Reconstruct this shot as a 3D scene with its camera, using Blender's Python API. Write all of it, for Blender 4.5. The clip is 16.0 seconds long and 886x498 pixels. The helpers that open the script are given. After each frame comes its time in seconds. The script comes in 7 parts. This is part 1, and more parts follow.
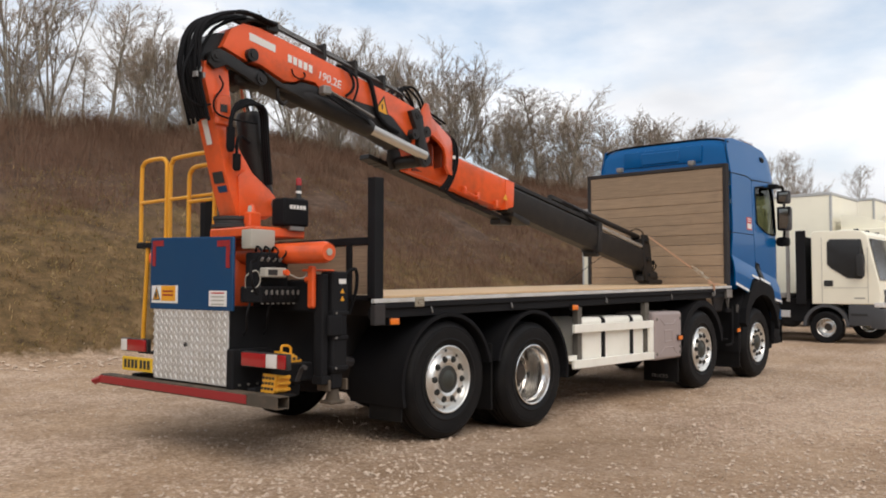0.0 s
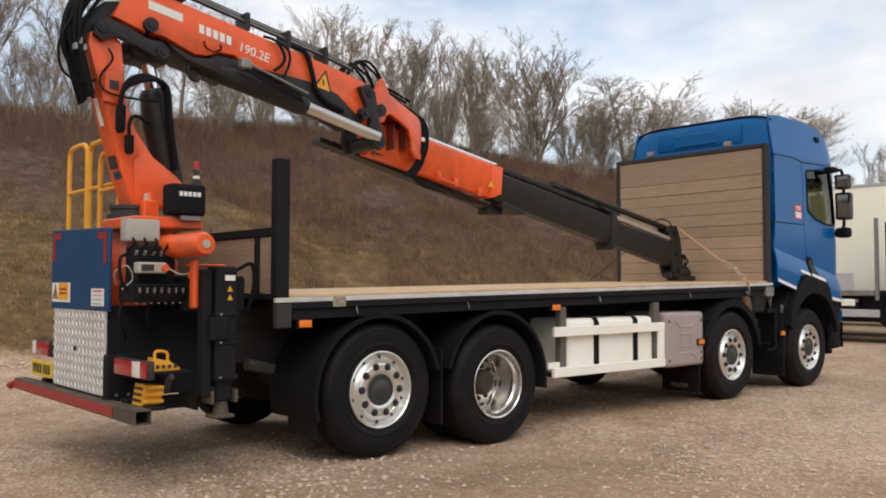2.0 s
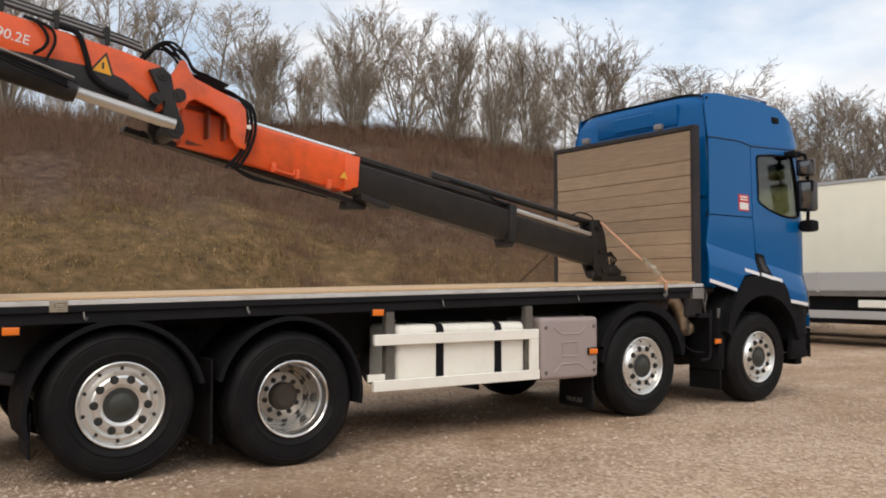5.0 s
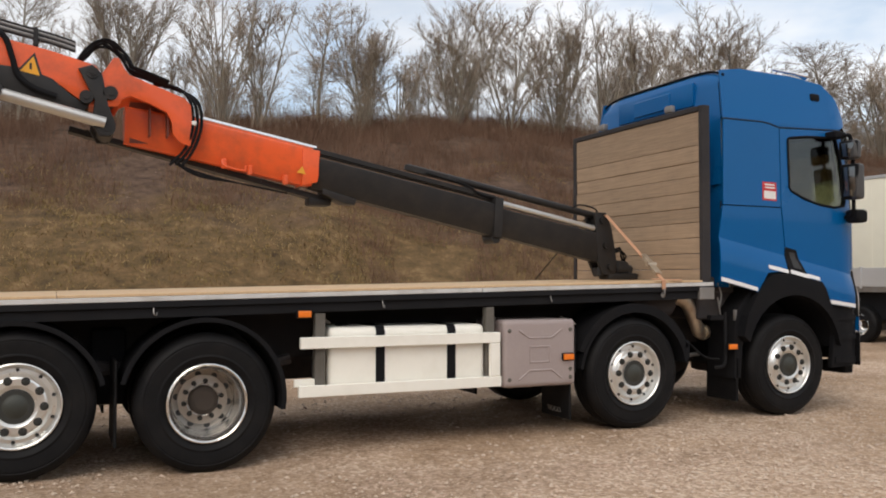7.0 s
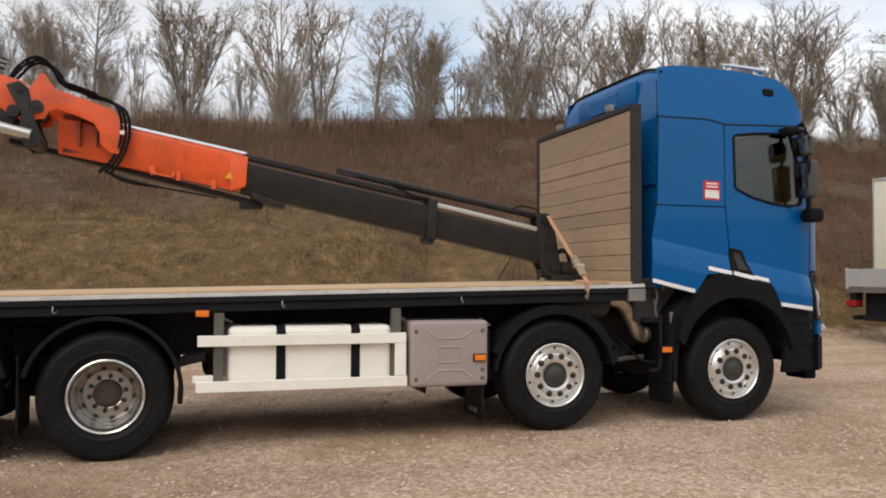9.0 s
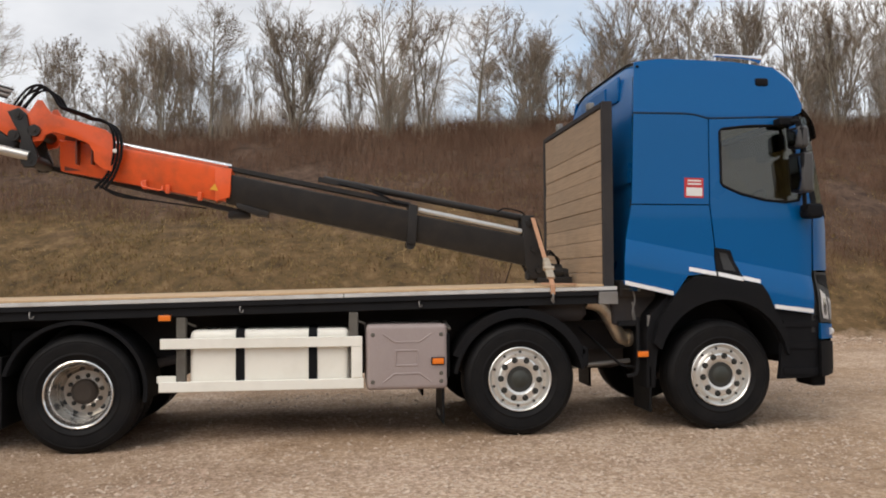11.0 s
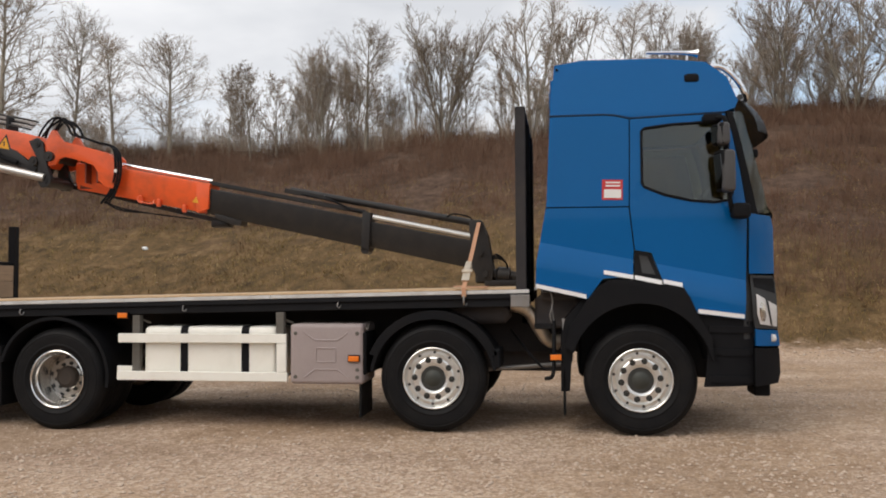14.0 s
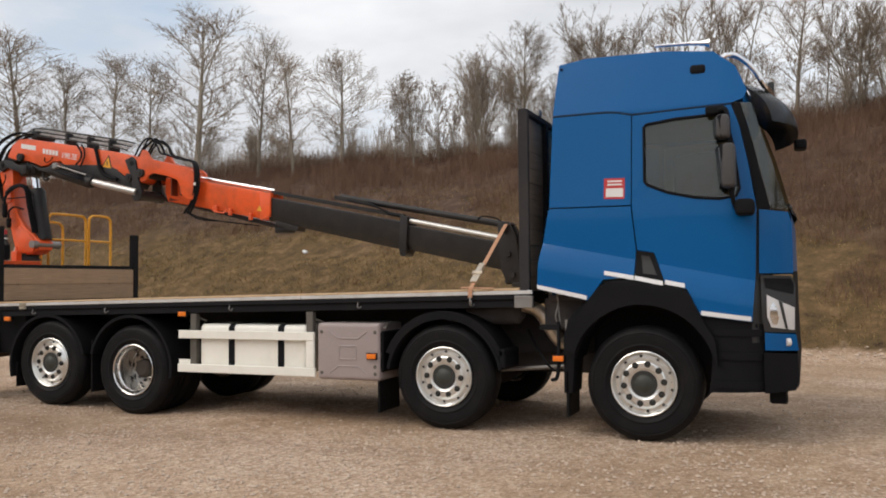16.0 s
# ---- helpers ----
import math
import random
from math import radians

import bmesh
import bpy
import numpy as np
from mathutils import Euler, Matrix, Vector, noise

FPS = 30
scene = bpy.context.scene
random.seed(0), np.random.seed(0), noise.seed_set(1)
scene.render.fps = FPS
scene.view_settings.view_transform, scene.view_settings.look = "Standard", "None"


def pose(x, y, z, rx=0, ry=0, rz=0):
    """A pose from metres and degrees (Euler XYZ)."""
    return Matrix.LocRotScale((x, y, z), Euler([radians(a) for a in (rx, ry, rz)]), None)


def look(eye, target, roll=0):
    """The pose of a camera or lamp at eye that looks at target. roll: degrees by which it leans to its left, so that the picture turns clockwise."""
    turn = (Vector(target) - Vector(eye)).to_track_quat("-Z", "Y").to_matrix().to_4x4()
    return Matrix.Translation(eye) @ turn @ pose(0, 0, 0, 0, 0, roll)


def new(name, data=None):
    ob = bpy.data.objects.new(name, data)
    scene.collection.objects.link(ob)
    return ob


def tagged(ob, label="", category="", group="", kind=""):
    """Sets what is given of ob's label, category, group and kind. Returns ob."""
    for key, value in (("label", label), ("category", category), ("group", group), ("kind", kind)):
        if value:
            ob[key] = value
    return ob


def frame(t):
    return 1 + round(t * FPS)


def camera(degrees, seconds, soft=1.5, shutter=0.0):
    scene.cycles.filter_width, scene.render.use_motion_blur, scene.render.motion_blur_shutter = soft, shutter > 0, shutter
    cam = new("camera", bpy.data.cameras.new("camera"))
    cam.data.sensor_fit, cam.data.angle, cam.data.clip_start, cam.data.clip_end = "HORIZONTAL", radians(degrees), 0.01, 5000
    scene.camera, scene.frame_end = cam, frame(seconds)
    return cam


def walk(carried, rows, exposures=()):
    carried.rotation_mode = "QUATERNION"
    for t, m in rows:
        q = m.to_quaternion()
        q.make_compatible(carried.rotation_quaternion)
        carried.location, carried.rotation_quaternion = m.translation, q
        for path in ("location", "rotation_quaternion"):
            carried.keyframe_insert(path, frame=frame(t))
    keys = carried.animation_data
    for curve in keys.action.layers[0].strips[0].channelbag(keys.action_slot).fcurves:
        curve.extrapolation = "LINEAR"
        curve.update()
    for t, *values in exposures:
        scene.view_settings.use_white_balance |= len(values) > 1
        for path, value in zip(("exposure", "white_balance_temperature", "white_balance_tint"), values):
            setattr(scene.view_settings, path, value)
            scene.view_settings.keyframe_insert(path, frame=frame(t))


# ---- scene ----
import mathutils.geometry
cam = camera(55.1, 16.0, soft=1.9)
PATH = [
    (0, (-4.609, -5.967, 1.29), (-3.106, -4.65, 1.385), 0.1),
    (0.5, (-4.261, -6.092, 1.288), (-2.784, -4.746, 1.379), 0.1),
    (1, (-3.856, -6.152, 1.308), (-2.416, -4.767, 1.393), 0.2),
    (1.5, (-3.428, -6.257, 1.292), (-2.058, -4.804, 1.383), 0.0),
    (2, (-2.99, -6.269, 1.295), (-1.663, -4.776, 1.383), 0.1),
    (2.5, (-2.566, -6.312, 1.302), (-1.244, -4.814, 1.386), 0.1),
    (3, (-2.166, -6.438, 1.337), (-0.866, -4.921, 1.421), 0.0),
    (3.5, (-1.791, -6.581, 1.335), (-0.512, -5.046, 1.419), 0.0),
    (4, (-1.424, -6.777, 1.327), (-0.164, -5.226, 1.411), -0.0),
    (4.2, (-1.257, -6.869, 1.317), (-0.019, -5.302, 1.405), -0.1),
    (6.3, (0.489, -7.322, 1.345), (1.443, -5.566, 1.418), 0.2),
    (6.5, (0.64, -7.371, 1.348), (1.569, -5.602, 1.426), 0.0),
    (7, (1.116, -7.516, 1.38), (1.946, -5.698, 1.449), 0.1),
    (7.5, (1.506, -7.748, 1.4), (2.304, -5.915, 1.461), 0.2),
    (8, (1.872, -7.917, 1.388), (2.641, -6.071, 1.451), 0.2),
    (8.5, (2.225, -8.076, 1.379), (2.944, -6.211, 1.45), 0.0),
    (9, (2.621, -8.232, 1.4), (3.223, -6.326, 1.467), 0.2),
    (11.3, (4.532, -8.716, 1.44), (4.712, -6.725, 1.507), -0.3),
    (11.5, (4.718, -8.733, 1.42), (4.845, -6.738, 1.487), -0.2),
    (12, (5.234, -8.811, 1.423), (5.286, -6.813, 1.49), -0.3),
    (12.5, (5.663, -8.922, 1.412), (5.647, -6.923, 1.483), -0.3),
    (13, (6.15, -8.996, 1.415), (6.037, -7.001, 1.487), -0.3),
    (13.5, (6.602, -9.076, 1.421), (6.418, -7.085, 1.495), -0.3),
    (14, (7.103, -9.054, 1.425), (6.825, -7.075, 1.501), -0.3),
    (14.5, (7.571, -9.056, 1.435), (7.195, -7.093, 1.51), -0.4),
    (15, (8.035, -8.958, 1.423), (7.526, -7.026, 1.501), -0.4),
    (15.5, (8.501, -8.892, 1.424), (7.877, -6.993, 1.502), -0.4),
    (16, (8.989, -8.778, 1.426), (8.235, -6.927, 1.505), -0.5),
]
walk(cam, [(t, look(eye, target, roll)) for t, eye, target, roll in PATH], [(0, -0.03, 6680, 11), (8, -0.04, 6680, 11), (11.5, -0.06, 6680, 11), (14, -0.1, 6680, 11), (16, -0.1, 6680, 11)])


# ---- world and light ----
world = bpy.data.worlds.new("overcast_sky")
scene.world = world
world.use_nodes = True
wn, wl = world.node_tree.nodes, world.node_tree.links
wn.clear()
w_out = wn.new("ShaderNodeOutputWorld")
w_bg = wn.new("ShaderNodeBackground")
sky = wn.new("ShaderNodeTexSky")
sky.sky_type = "NISHITA"
sky.sun_disc = False
SUN_EL, SUN_AZ = 46.0, 219.0
sky.sun_elevation, sky.sun_rotation = radians(SUN_EL), radians(SUN_AZ)
sky.dust_density = 2.0
w_co = wn.new("ShaderNodeTexCoord")
w_map = wn.new("ShaderNodeMapping")
w_map.inputs["Scale"].default_value = (1.0, 1.0, 2.6)
w_map.inputs["Location"].default_value = (0.35, 0.1, 0.0)
w_noise = wn.new("ShaderNodeTexNoise")
w_noise.inputs["Scale"].default_value = 2.2
w_noise.inputs["Detail"].default_value = 7.0
w_noise.inputs["Roughness"].default_value = 0.52
w_ramp = wn.new("ShaderNodeValToRGB")
w_ramp.color_ramp.elements[0].position, w_ramp.color_ramp.elements[1].position = 0.34, 0.52
w_noise2 = wn.new("ShaderNodeTexNoise")
w_noise2.inputs["Scale"].default_value = 3.4
w_noise2.inputs["Detail"].default_value = 5.0
w_cloud = wn.new("ShaderNodeValToRGB")
w_cloud.color_ramp.elements[0].position, w_cloud.color_ramp.elements[1].position = 0.36, 0.74
w_cloud.color_ramp.elements[0].color = (7.6, 8.0, 8.6, 1)
w_cloud.color_ramp.elements[1].color = (11.4, 11.7, 12.1, 1)
w_mix = wn.new("ShaderNodeMixRGB")
w_skyb = wn.new("ShaderNodeMixRGB")
w_skyb.blend_type = "ADD"
w_skyb.inputs["Fac"].default_value = 1.0
w_skyb.inputs["Color2"].default_value = (3.2, 3.9, 4.5, 1)
wl.new(w_co.outputs["Generated"], w_map.inputs["Vector"])
wl.new(w_map.outputs["Vector"], w_noise.inputs["Vector"])
wl.new(w_map.outputs["Vector"], w_noise2.inputs["Vector"])
wl.new(w_noise.outputs["Fac"], w_ramp.inputs["Fac"])
w_axis = wn.new("ShaderNodeSeparateXYZ")
wl.new(w_co.outputs["Generated"], w_axis.inputs["Vector"])
w_thin = wn.new("ShaderNodeMath")
w_thin.operation, w_thin.inputs[1].default_value = "MULTIPLY_ADD", 0.16
wl.new(w_axis.outputs["X"], w_thin.inputs[0])
wl.new(w_noise2.outputs["Fac"], w_thin.inputs[2])
wl.new(w_thin.outputs["Value"], w_cloud.inputs["Fac"])
wl.new(w_ramp.outputs["Color"], w_mix.inputs["Fac"])
wl.new(sky.outputs["Color"], w_skyb.inputs["Color1"])
wl.new(w_skyb.outputs["Color"], w_mix.inputs["Color1"])
wl.new(w_cloud.outputs["Color"], w_mix.inputs["Color2"])
wl.new(w_mix.outputs["Color"], w_bg.inputs["Color"])
w_bg.inputs["Strength"].default_value = 0.098
wl.new(w_bg.outputs["Background"], w_out.inputs["Surface"])

sun_data = bpy.data.lights.new("sun", "SUN")
sun_data.energy, sun_data.angle, sun_data.color = 1.5, radians(40), (1.0, 0.92, 0.82)
sun = new("sun", sun_data)
sun.matrix_world = look((30 * math.sin(radians(SUN_AZ)), 30 * math.cos(radians(SUN_AZ)), 30 * math.tan(radians(SUN_EL))), (0, 0, 0))


# ---- materials ----
def links_of(m):
    m.use_nodes = True
    return m.node_tree.nodes, m.node_tree.links, m.node_tree.nodes["Principled BSDF"]


def surface(name, colour, rough=0.5, metal=0.0, var=0.12, scale=6.0, grain=0.0, grain_scale=120.0, bump=0.0, coat=0.0,
            dirt=None, dirt_amount=0.0, dirt_scale=2.5, per_object=0.0, spec=0.5):
    """A worn surface: two scales of colour change, fine grain, relief, and patches of dirt."""
    m = bpy.data.materials.new(name)
    n, l, p = links_of(m)
    co = n.new("ShaderNodeTexCoord")
    big, fine = n.new("ShaderNodeTexNoise"), n.new("ShaderNodeTexNoise")
    big.inputs["Scale"].default_value, big.inputs["Detail"].default_value = scale, 5
    fine.inputs["Scale"].default_value, fine.inputs["Detail"].default_value = grain_scale, 3
    for t in (big, fine):
        l.new(co.outputs["Object"], t.inputs["Vector"])
    lo, hi = [c * (1 - var) for c in colour], [min(1, c * (1 + var)) for c in colour]
    mix = n.new("ShaderNodeMixRGB")
    mix.inputs["Color1"].default_value, mix.inputs["Color2"].default_value = (*lo, 1), (*hi, 1)
    l.new(big.outputs["Fac"], mix.inputs["Fac"])
    out = mix.outputs["Color"]
    if grain:
        g = n.new("ShaderNodeMixRGB")
        g.blend_type, g.inputs["Fac"].default_value = "OVERLAY", grain
        l.new(out, g.inputs["Color1"])
        l.new(fine.outputs["Fac"], g.inputs["Color2"])
        out = g.outputs["Color"]
    if per_object:
        info = n.new("ShaderNodeObjectInfo")
        hsv = n.new("ShaderNodeHueSaturation")
        mr = n.new("ShaderNodeMapRange")
        mr.inputs["To Min"].default_value, mr.inputs["To Max"].default_value = 1 - per_object, 1 + per_object
        l.new(info.outputs["Random"], mr.inputs["Value"])
        l.new(mr.outputs["Result"], hsv.inputs["Value"])
        l.new(out, hsv.inputs["Color"])
        out = hsv.outputs["Color"]
    if dirt:
        d = n.new("ShaderNodeTexNoise")
        d.inputs["Scale"].default_value, d.inputs["Detail"].default_value, d.inputs["Roughness"].default_value = dirt_scale, 8, 0.65
        l.new(co.outputs["Object"], d.inputs["Vector"])
        r = n.new("ShaderNodeValToRGB")
        r.color_ramp.elements[0].position, r.color_ramp.elements[1].position = 0.45, 0.75
        r.color_ramp.elements[1].color = (dirt_amount,) * 3 + (1,)
        l.new(d.outputs["Fac"], r.inputs["Fac"])
        k = n.new("ShaderNodeMixRGB")
        k.inputs["Color2"].default_value = (*dirt, 1)
        l.new(r.outputs["Color"], k.inputs["Fac"])
        l.new(out, k.inputs["Color1"])
        out = k.outputs["Color"]
    l.new(out, p.inputs["Base Color"])
    rr = n.new("ShaderNodeMapRange")
    rr.inputs["To Min"].default_value, rr.inputs["To Max"].default_value = max(0.02, rough - 0.1), min(1, rough + 0.12)
    l.new(big.outputs["Fac"], rr.inputs["Value"])
    l.new(rr.outputs["Result"], p.inputs["Roughness"])
    p.inputs["Metallic"].default_value = metal
    p.inputs["Specular IOR Level"].default_value = spec
    p.inputs["Coat Weight"].default_value = coat
    p.inputs["Coat Roughness"].default_value = 0.08
    if bump:
        b = n.new("ShaderNodeBump")
        b.inputs["Strength"].default_value, b.inputs["Distance"].default_value = bump, 0.01
        l.new(fine.outputs["Fac"], b.inputs["Height"])
        l.new(b.outputs["Normal"], p.inputs["Normal"])
    return m


M_ORANGE = surface("orange_paint", (0.8, 0.107, 0.02), 0.36, var=0.08, scale=4, coat=0.2, dirt=(0.36, 0.07, 0.025), dirt_amount=0.7, dirt_scale=4.5, bump=0.02)
# the crane's orange darkened: the pocket's shade is put into the colour
M_ORANGE_SHADED = surface("greasy_orange_paint", (0.16, 0.03, 0.012), 0.5, var=0.3, scale=6, dirt=(0.03, 0.02, 0.015), dirt_amount=0.7, dirt_scale=6)
M_BLUE = surface("blue_paint", (0.0, 0.099, 0.305), 0.3, var=0.06, scale=1.5, coat=0.22, dirt=(0.001, 0.1, 0.29), dirt_amount=0.25, dirt_scale=2, spec=0.15)
M_BLUE_BOARD = surface("dark_blue_board", (0.002, 0.047, 0.13), 0.5, var=0.12, scale=4, dirt=(0.012, 0.06, 0.135), dirt_amount=0.35, spec=0.3)
M_BLACK = surface("black_paint", (0.0145, 0.0148, 0.0166), 0.62, var=0.3, scale=5, dirt=(0.022, 0.019, 0.017), dirt_amount=0.3, dirt_scale=4, spec=0.08)
M_PLASTIC = surface("black_plastic", (0.0095, 0.0097, 0.0112), 0.66, var=0.2, scale=6, grain=0.2, bump=0.06, dirt=(0.019, 0.017, 0.016), dirt_amount=0.4, spec=0.09)
M_BOOM = surface("black_boom_steel", (0.0175, 0.0167, 0.0172), 0.45, var=0.3, scale=6, dirt=(0.04, 0.033, 0.028), dirt_amount=0.6, dirt_scale=7, spec=0.3)
M_RUBBER = surface("tyre_rubber", (0.0082, 0.0082, 0.009), 0.55, var=0.25, scale=9, grain=0.3, bump=0.08, dirt=(0.024, 0.021, 0.019), dirt_amount=0.4, dirt_scale=5, spec=0.14)
M_ALLOY = surface("polished_alloy", (0.8, 0.8, 0.775), 0.31, 0.85, var=0.05, scale=20, dirt=(0.6, 0.58, 0.53), dirt_amount=0.3, dirt_scale=9)
M_ALLOY_BRIGHT = surface("bright_alloy", (0.78, 0.77, 0.75), 0.2, 0.95, var=0.06, scale=20, dirt=(0.5, 0.47, 0.43), dirt_amount=0.35, dirt_scale=12)
M_ALLOY_DULL = surface("dusty_alloy", (0.42, 0.39, 0.35), 0.36, 0.8, var=0.1, scale=16, dirt=(0.36, 0.32, 0.28), dirt_amount=0.6, dirt_scale=10)
M_HUB_BROWN = surface("rusty_brown_hub", (0.048, 0.036, 0.028), 0.7, 0.1, var=0.35, scale=14)
M_ROD = surface("dull_piston_rod", (0.55, 0.54, 0.52), 0.38, 0.8, var=0.08)
M_HUBCAP = surface("grey_green_hub_cap", (0.05, 0.053, 0.046), 0.5, 0.3, var=0.2, scale=16)
M_FRAME = surface("grimy_black_frame", (0.042, 0.04, 0.042), 0.8, var=0.35, scale=4, dirt=(0.07, 0.06, 0.054), dirt_amount=0.6, dirt_scale=3, spec=0.08)
# base lifted to stand in for lens haze under the truck, dust over it
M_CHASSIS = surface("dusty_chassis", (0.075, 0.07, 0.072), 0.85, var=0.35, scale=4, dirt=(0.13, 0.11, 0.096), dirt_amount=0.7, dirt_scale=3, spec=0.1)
M_SEAM = surface("dark_blue_seam", (0.002, 0.016, 0.045), 0.6, var=0.1)
M_CHROME = surface("chrome", (0.85, 0.85, 0.86), 0.12, 1.0, var=0.03)
M_BUMPER = surface("rusty_dusty_tube", (0.085, 0.07, 0.055), 0.75, var=0.3, scale=7, dirt=(0.2, 0.135, 0.085), dirt_amount=0.7, dirt_scale=5, spec=0.2)
M_SCUFF = surface("scuffed_rail", (0.34, 0.3, 0.235), 0.6, 0.2, var=0.3, scale=25, dirt=(0.2, 0.15, 0.1), dirt_amount=0.6, dirt_scale=18)
M_POST = surface("grimy_post", (0.13, 0.12, 0.105), 0.65, 0.1, var=0.25, scale=9, dirt=(0.07, 0.058, 0.045), dirt_amount=0.6, dirt_scale=7, spec=0.3)
M_STEEL = surface("grey_steel", (0.28, 0.27, 0.26), 0.45, 0.6, var=0.2, dirt=(0.2, 0.15, 0.1), dirt_amount=0.5)
M_HUB = surface("hub_dark_metal", (0.035, 0.036, 0.033), 0.5, 0.2, var=0.3, scale=20)
M_EXHAUST = surface("exhaust_steel", (0.62, 0.54, 0.43), 0.4, 0.8, var=0.25, scale=12, dirt=(0.24, 0.13, 0.07), dirt_amount=0.7, dirt_scale=8)
M_WHITE = surface("white_paint", (0.9, 0.88, 0.8), 0.4, var=0.04, scale=3, dirt=(0.72, 0.69, 0.6), dirt_amount=0.35, dirt_scale=5)
M_ALU = surface("aluminium_edge", (0.66, 0.66, 0.65), 0.42, 0.35, var=0.12, scale=10, grain=0.2, dirt=(0.4, 0.37, 0.33), dirt_amount=0.6, dirt_scale=6)
M_TAPE = surface("white_tape", (0.8, 0.8, 0.8), 0.35, var=0.05, scale=30)
M_GREYBOX = surface("mauve_grey_plastic", (0.34, 0.28, 0.27), 0.5, var=0.07, scale=3, grain=0.15, bump=0.05, dirt=(0.4, 0.35, 0.32), dirt_amount=0.4)
M_PALEBOX = surface("pale_grey_box", (0.4, 0.38, 0.33), 0.5, var=0.06)
M_DECK = surface("deck_plywood", (0.62, 0.43, 0.25), 0.65, var=0.2, scale=3, grain=0.3, grain_scale=60, dirt=(0.36, 0.27, 0.18), dirt_amount=0.5, dirt_scale=3)
M_YELLOW = surface("yellow_paint", (0.78, 0.36, 0.02), 0.45, var=0.1, scale=8, dirt=(0.4, 0.2, 0.04), dirt_amount=0.3)
M_RED = surface("red_reflector", (0.3, 0.016, 0.02), 0.4, var=0.15, scale=20)
M_LAMP_RED = surface("red_lens", (0.34, 0.011, 0.015), 0.2, var=0.1, coat=0.35)
M_LAMP_WHITE = surface("clear_lens", (0.7, 0.68, 0.66), 0.15, var=0.1, coat=0.6)
M_AMBER = surface("amber_lens", (0.85, 0.2, 0.015), 0.2, var=0.1, coat=0.5)
M_STRAP = surface("orange_brown_strap", (0.5, 0.27, 0.16), 0.8, var=0.2, scale=30, grain=0.3)
M_LABEL = surface("white_label", (0.75, 0.74, 0.72), 0.5, var=0.04)
M_LABEL_RED = surface("red_label", (0.5, 0.03, 0.03), 0.5, var=0.06)
M_PLATE = surface("number_plate_yellow", (0.72, 0.45, 0.02), 0.4, var=0.05)
M_MIRROR_SHELL = surface("mirror_shell_grey", (0.062, 0.06, 0.06), 0.45, var=0.1, spec=0.4)
M_VISOR = surface("smoked_visor", (0.012, 0.012, 0.014), 0.2, var=0.1, spec=0.35)
M_INK = surface("black_ink", (0.024, 0.024, 0.024), 0.6, var=0.1)
M_SEAT = surface("dark_seat_cloth", (0.06, 0.06, 0.065), 0.85, var=0.15)
M_TRIM = surface("pale_cab_trim", (0.5, 0.47, 0.36), 0.7, var=0.1)
M_TREAD = surface("aluminium_tread_plate", (0.62, 0.61, 0.59), 0.5, 0.45, var=0.12, scale=14, dirt=(0.4, 0.37, 0.32), dirt_amount=0.6, dirt_scale=8)
M_CREAM = surface("cream_white_panel", (0.91, 0.87, 0.72), 0.5, var=0.04, scale=1.5, dirt=(0.82, 0.78, 0.66), dirt_amount=0.35)
M_BARK = surface("grey_brown_bark", (0.29, 0.25, 0.2), 0.9, var=0.3, scale=5, per_object=0.22, dirt=(0.13, 0.15, 0.06), dirt_amount=0.4, dirt_scale=1.2)
M_TWIG = surface("brown_twigs", (0.32, 0.255, 0.195), 0.9, var=0.25, scale=1.2, per_object=0.2)
M_STONE = surface("gravel_stone", (0.54, 0.42, 0.325), 0.85, var=0.4, scale=14)


def plank_wood():
    m = surface("weathered_plank", (0.33, 0.235, 0.155), 0.75, var=0.1, per_object=0.12, dirt=(0.22, 0.16, 0.11), dirt_amount=0.5, dirt_scale=4)
    n, l, p = links_of(m)
    co = n.new("ShaderNodeTexCoord")
    mp = n.new("ShaderNodeMapping")
    mp.inputs["Scale"].default_value = (40, 1.2, 40)
    no = n.new("ShaderNodeTexNoise")
    no.inputs["Scale"].default_value, no.inputs["Detail"].default_value = 2.5, 6
    l.new(co.outputs["Object"], mp.inputs["Vector"])
    l.new(mp.outputs["Vector"], no.inputs["Vector"])
    old = p.inputs["Base Color"].links[0].from_socket
    g = n.new("ShaderNodeMixRGB")
    g.blend_type, g.inputs["Fac"].default_value = "OVERLAY", 0.45
    l.new(old, g.inputs["Color1"])
    l.new(no.outputs["Fac"], g.inputs["Color2"])
    l.new(g.outputs["Color"], p.inputs["Base Color"])
    b = n.new("ShaderNodeBump")
    b.inputs["Strength"].default_value, b.inputs["Distance"].default_value = 0.3, 0.004
    l.new(no.outputs["Fac"], b.inputs["Height"])
    l.new(b.outputs["Normal"], p.inputs["Normal"])
    return m


M_PLANK = plank_wood()


def clear_glass(name, tint, alpha):
    m = bpy.data.materials.new(name)
    n, l, p = links_of(m)
    gloss = n.new("ShaderNodeBsdfGlossy")
    gloss.inputs["Roughness"].default_value = 0.03
    gloss.inputs["Color"].default_value = (0.95, 0.97, 1.0, 1)
    tr = n.new("ShaderNodeBsdfTransparent")
    tr.inputs["Color"].default_value = (*tint, 1)
    mix = n.new("ShaderNodeMixShader")
    mix.inputs["Fac"].default_value = alpha
    l.new(tr.outputs["BSDF"], mix.inputs[1])
    l.new(gloss.outputs["BSDF"], mix.inputs[2])
    l.new(mix.outputs["Shader"], n["Material Output"].inputs["Surface"])
    return m


M_GLASS = clear_glass("cab_glass", (0.5, 0.52, 0.42), 0.072)
M_MIRROR = surface("mirror_glass", (0.16, 0.165, 0.17), 0.05, 1.0, var=0.01)


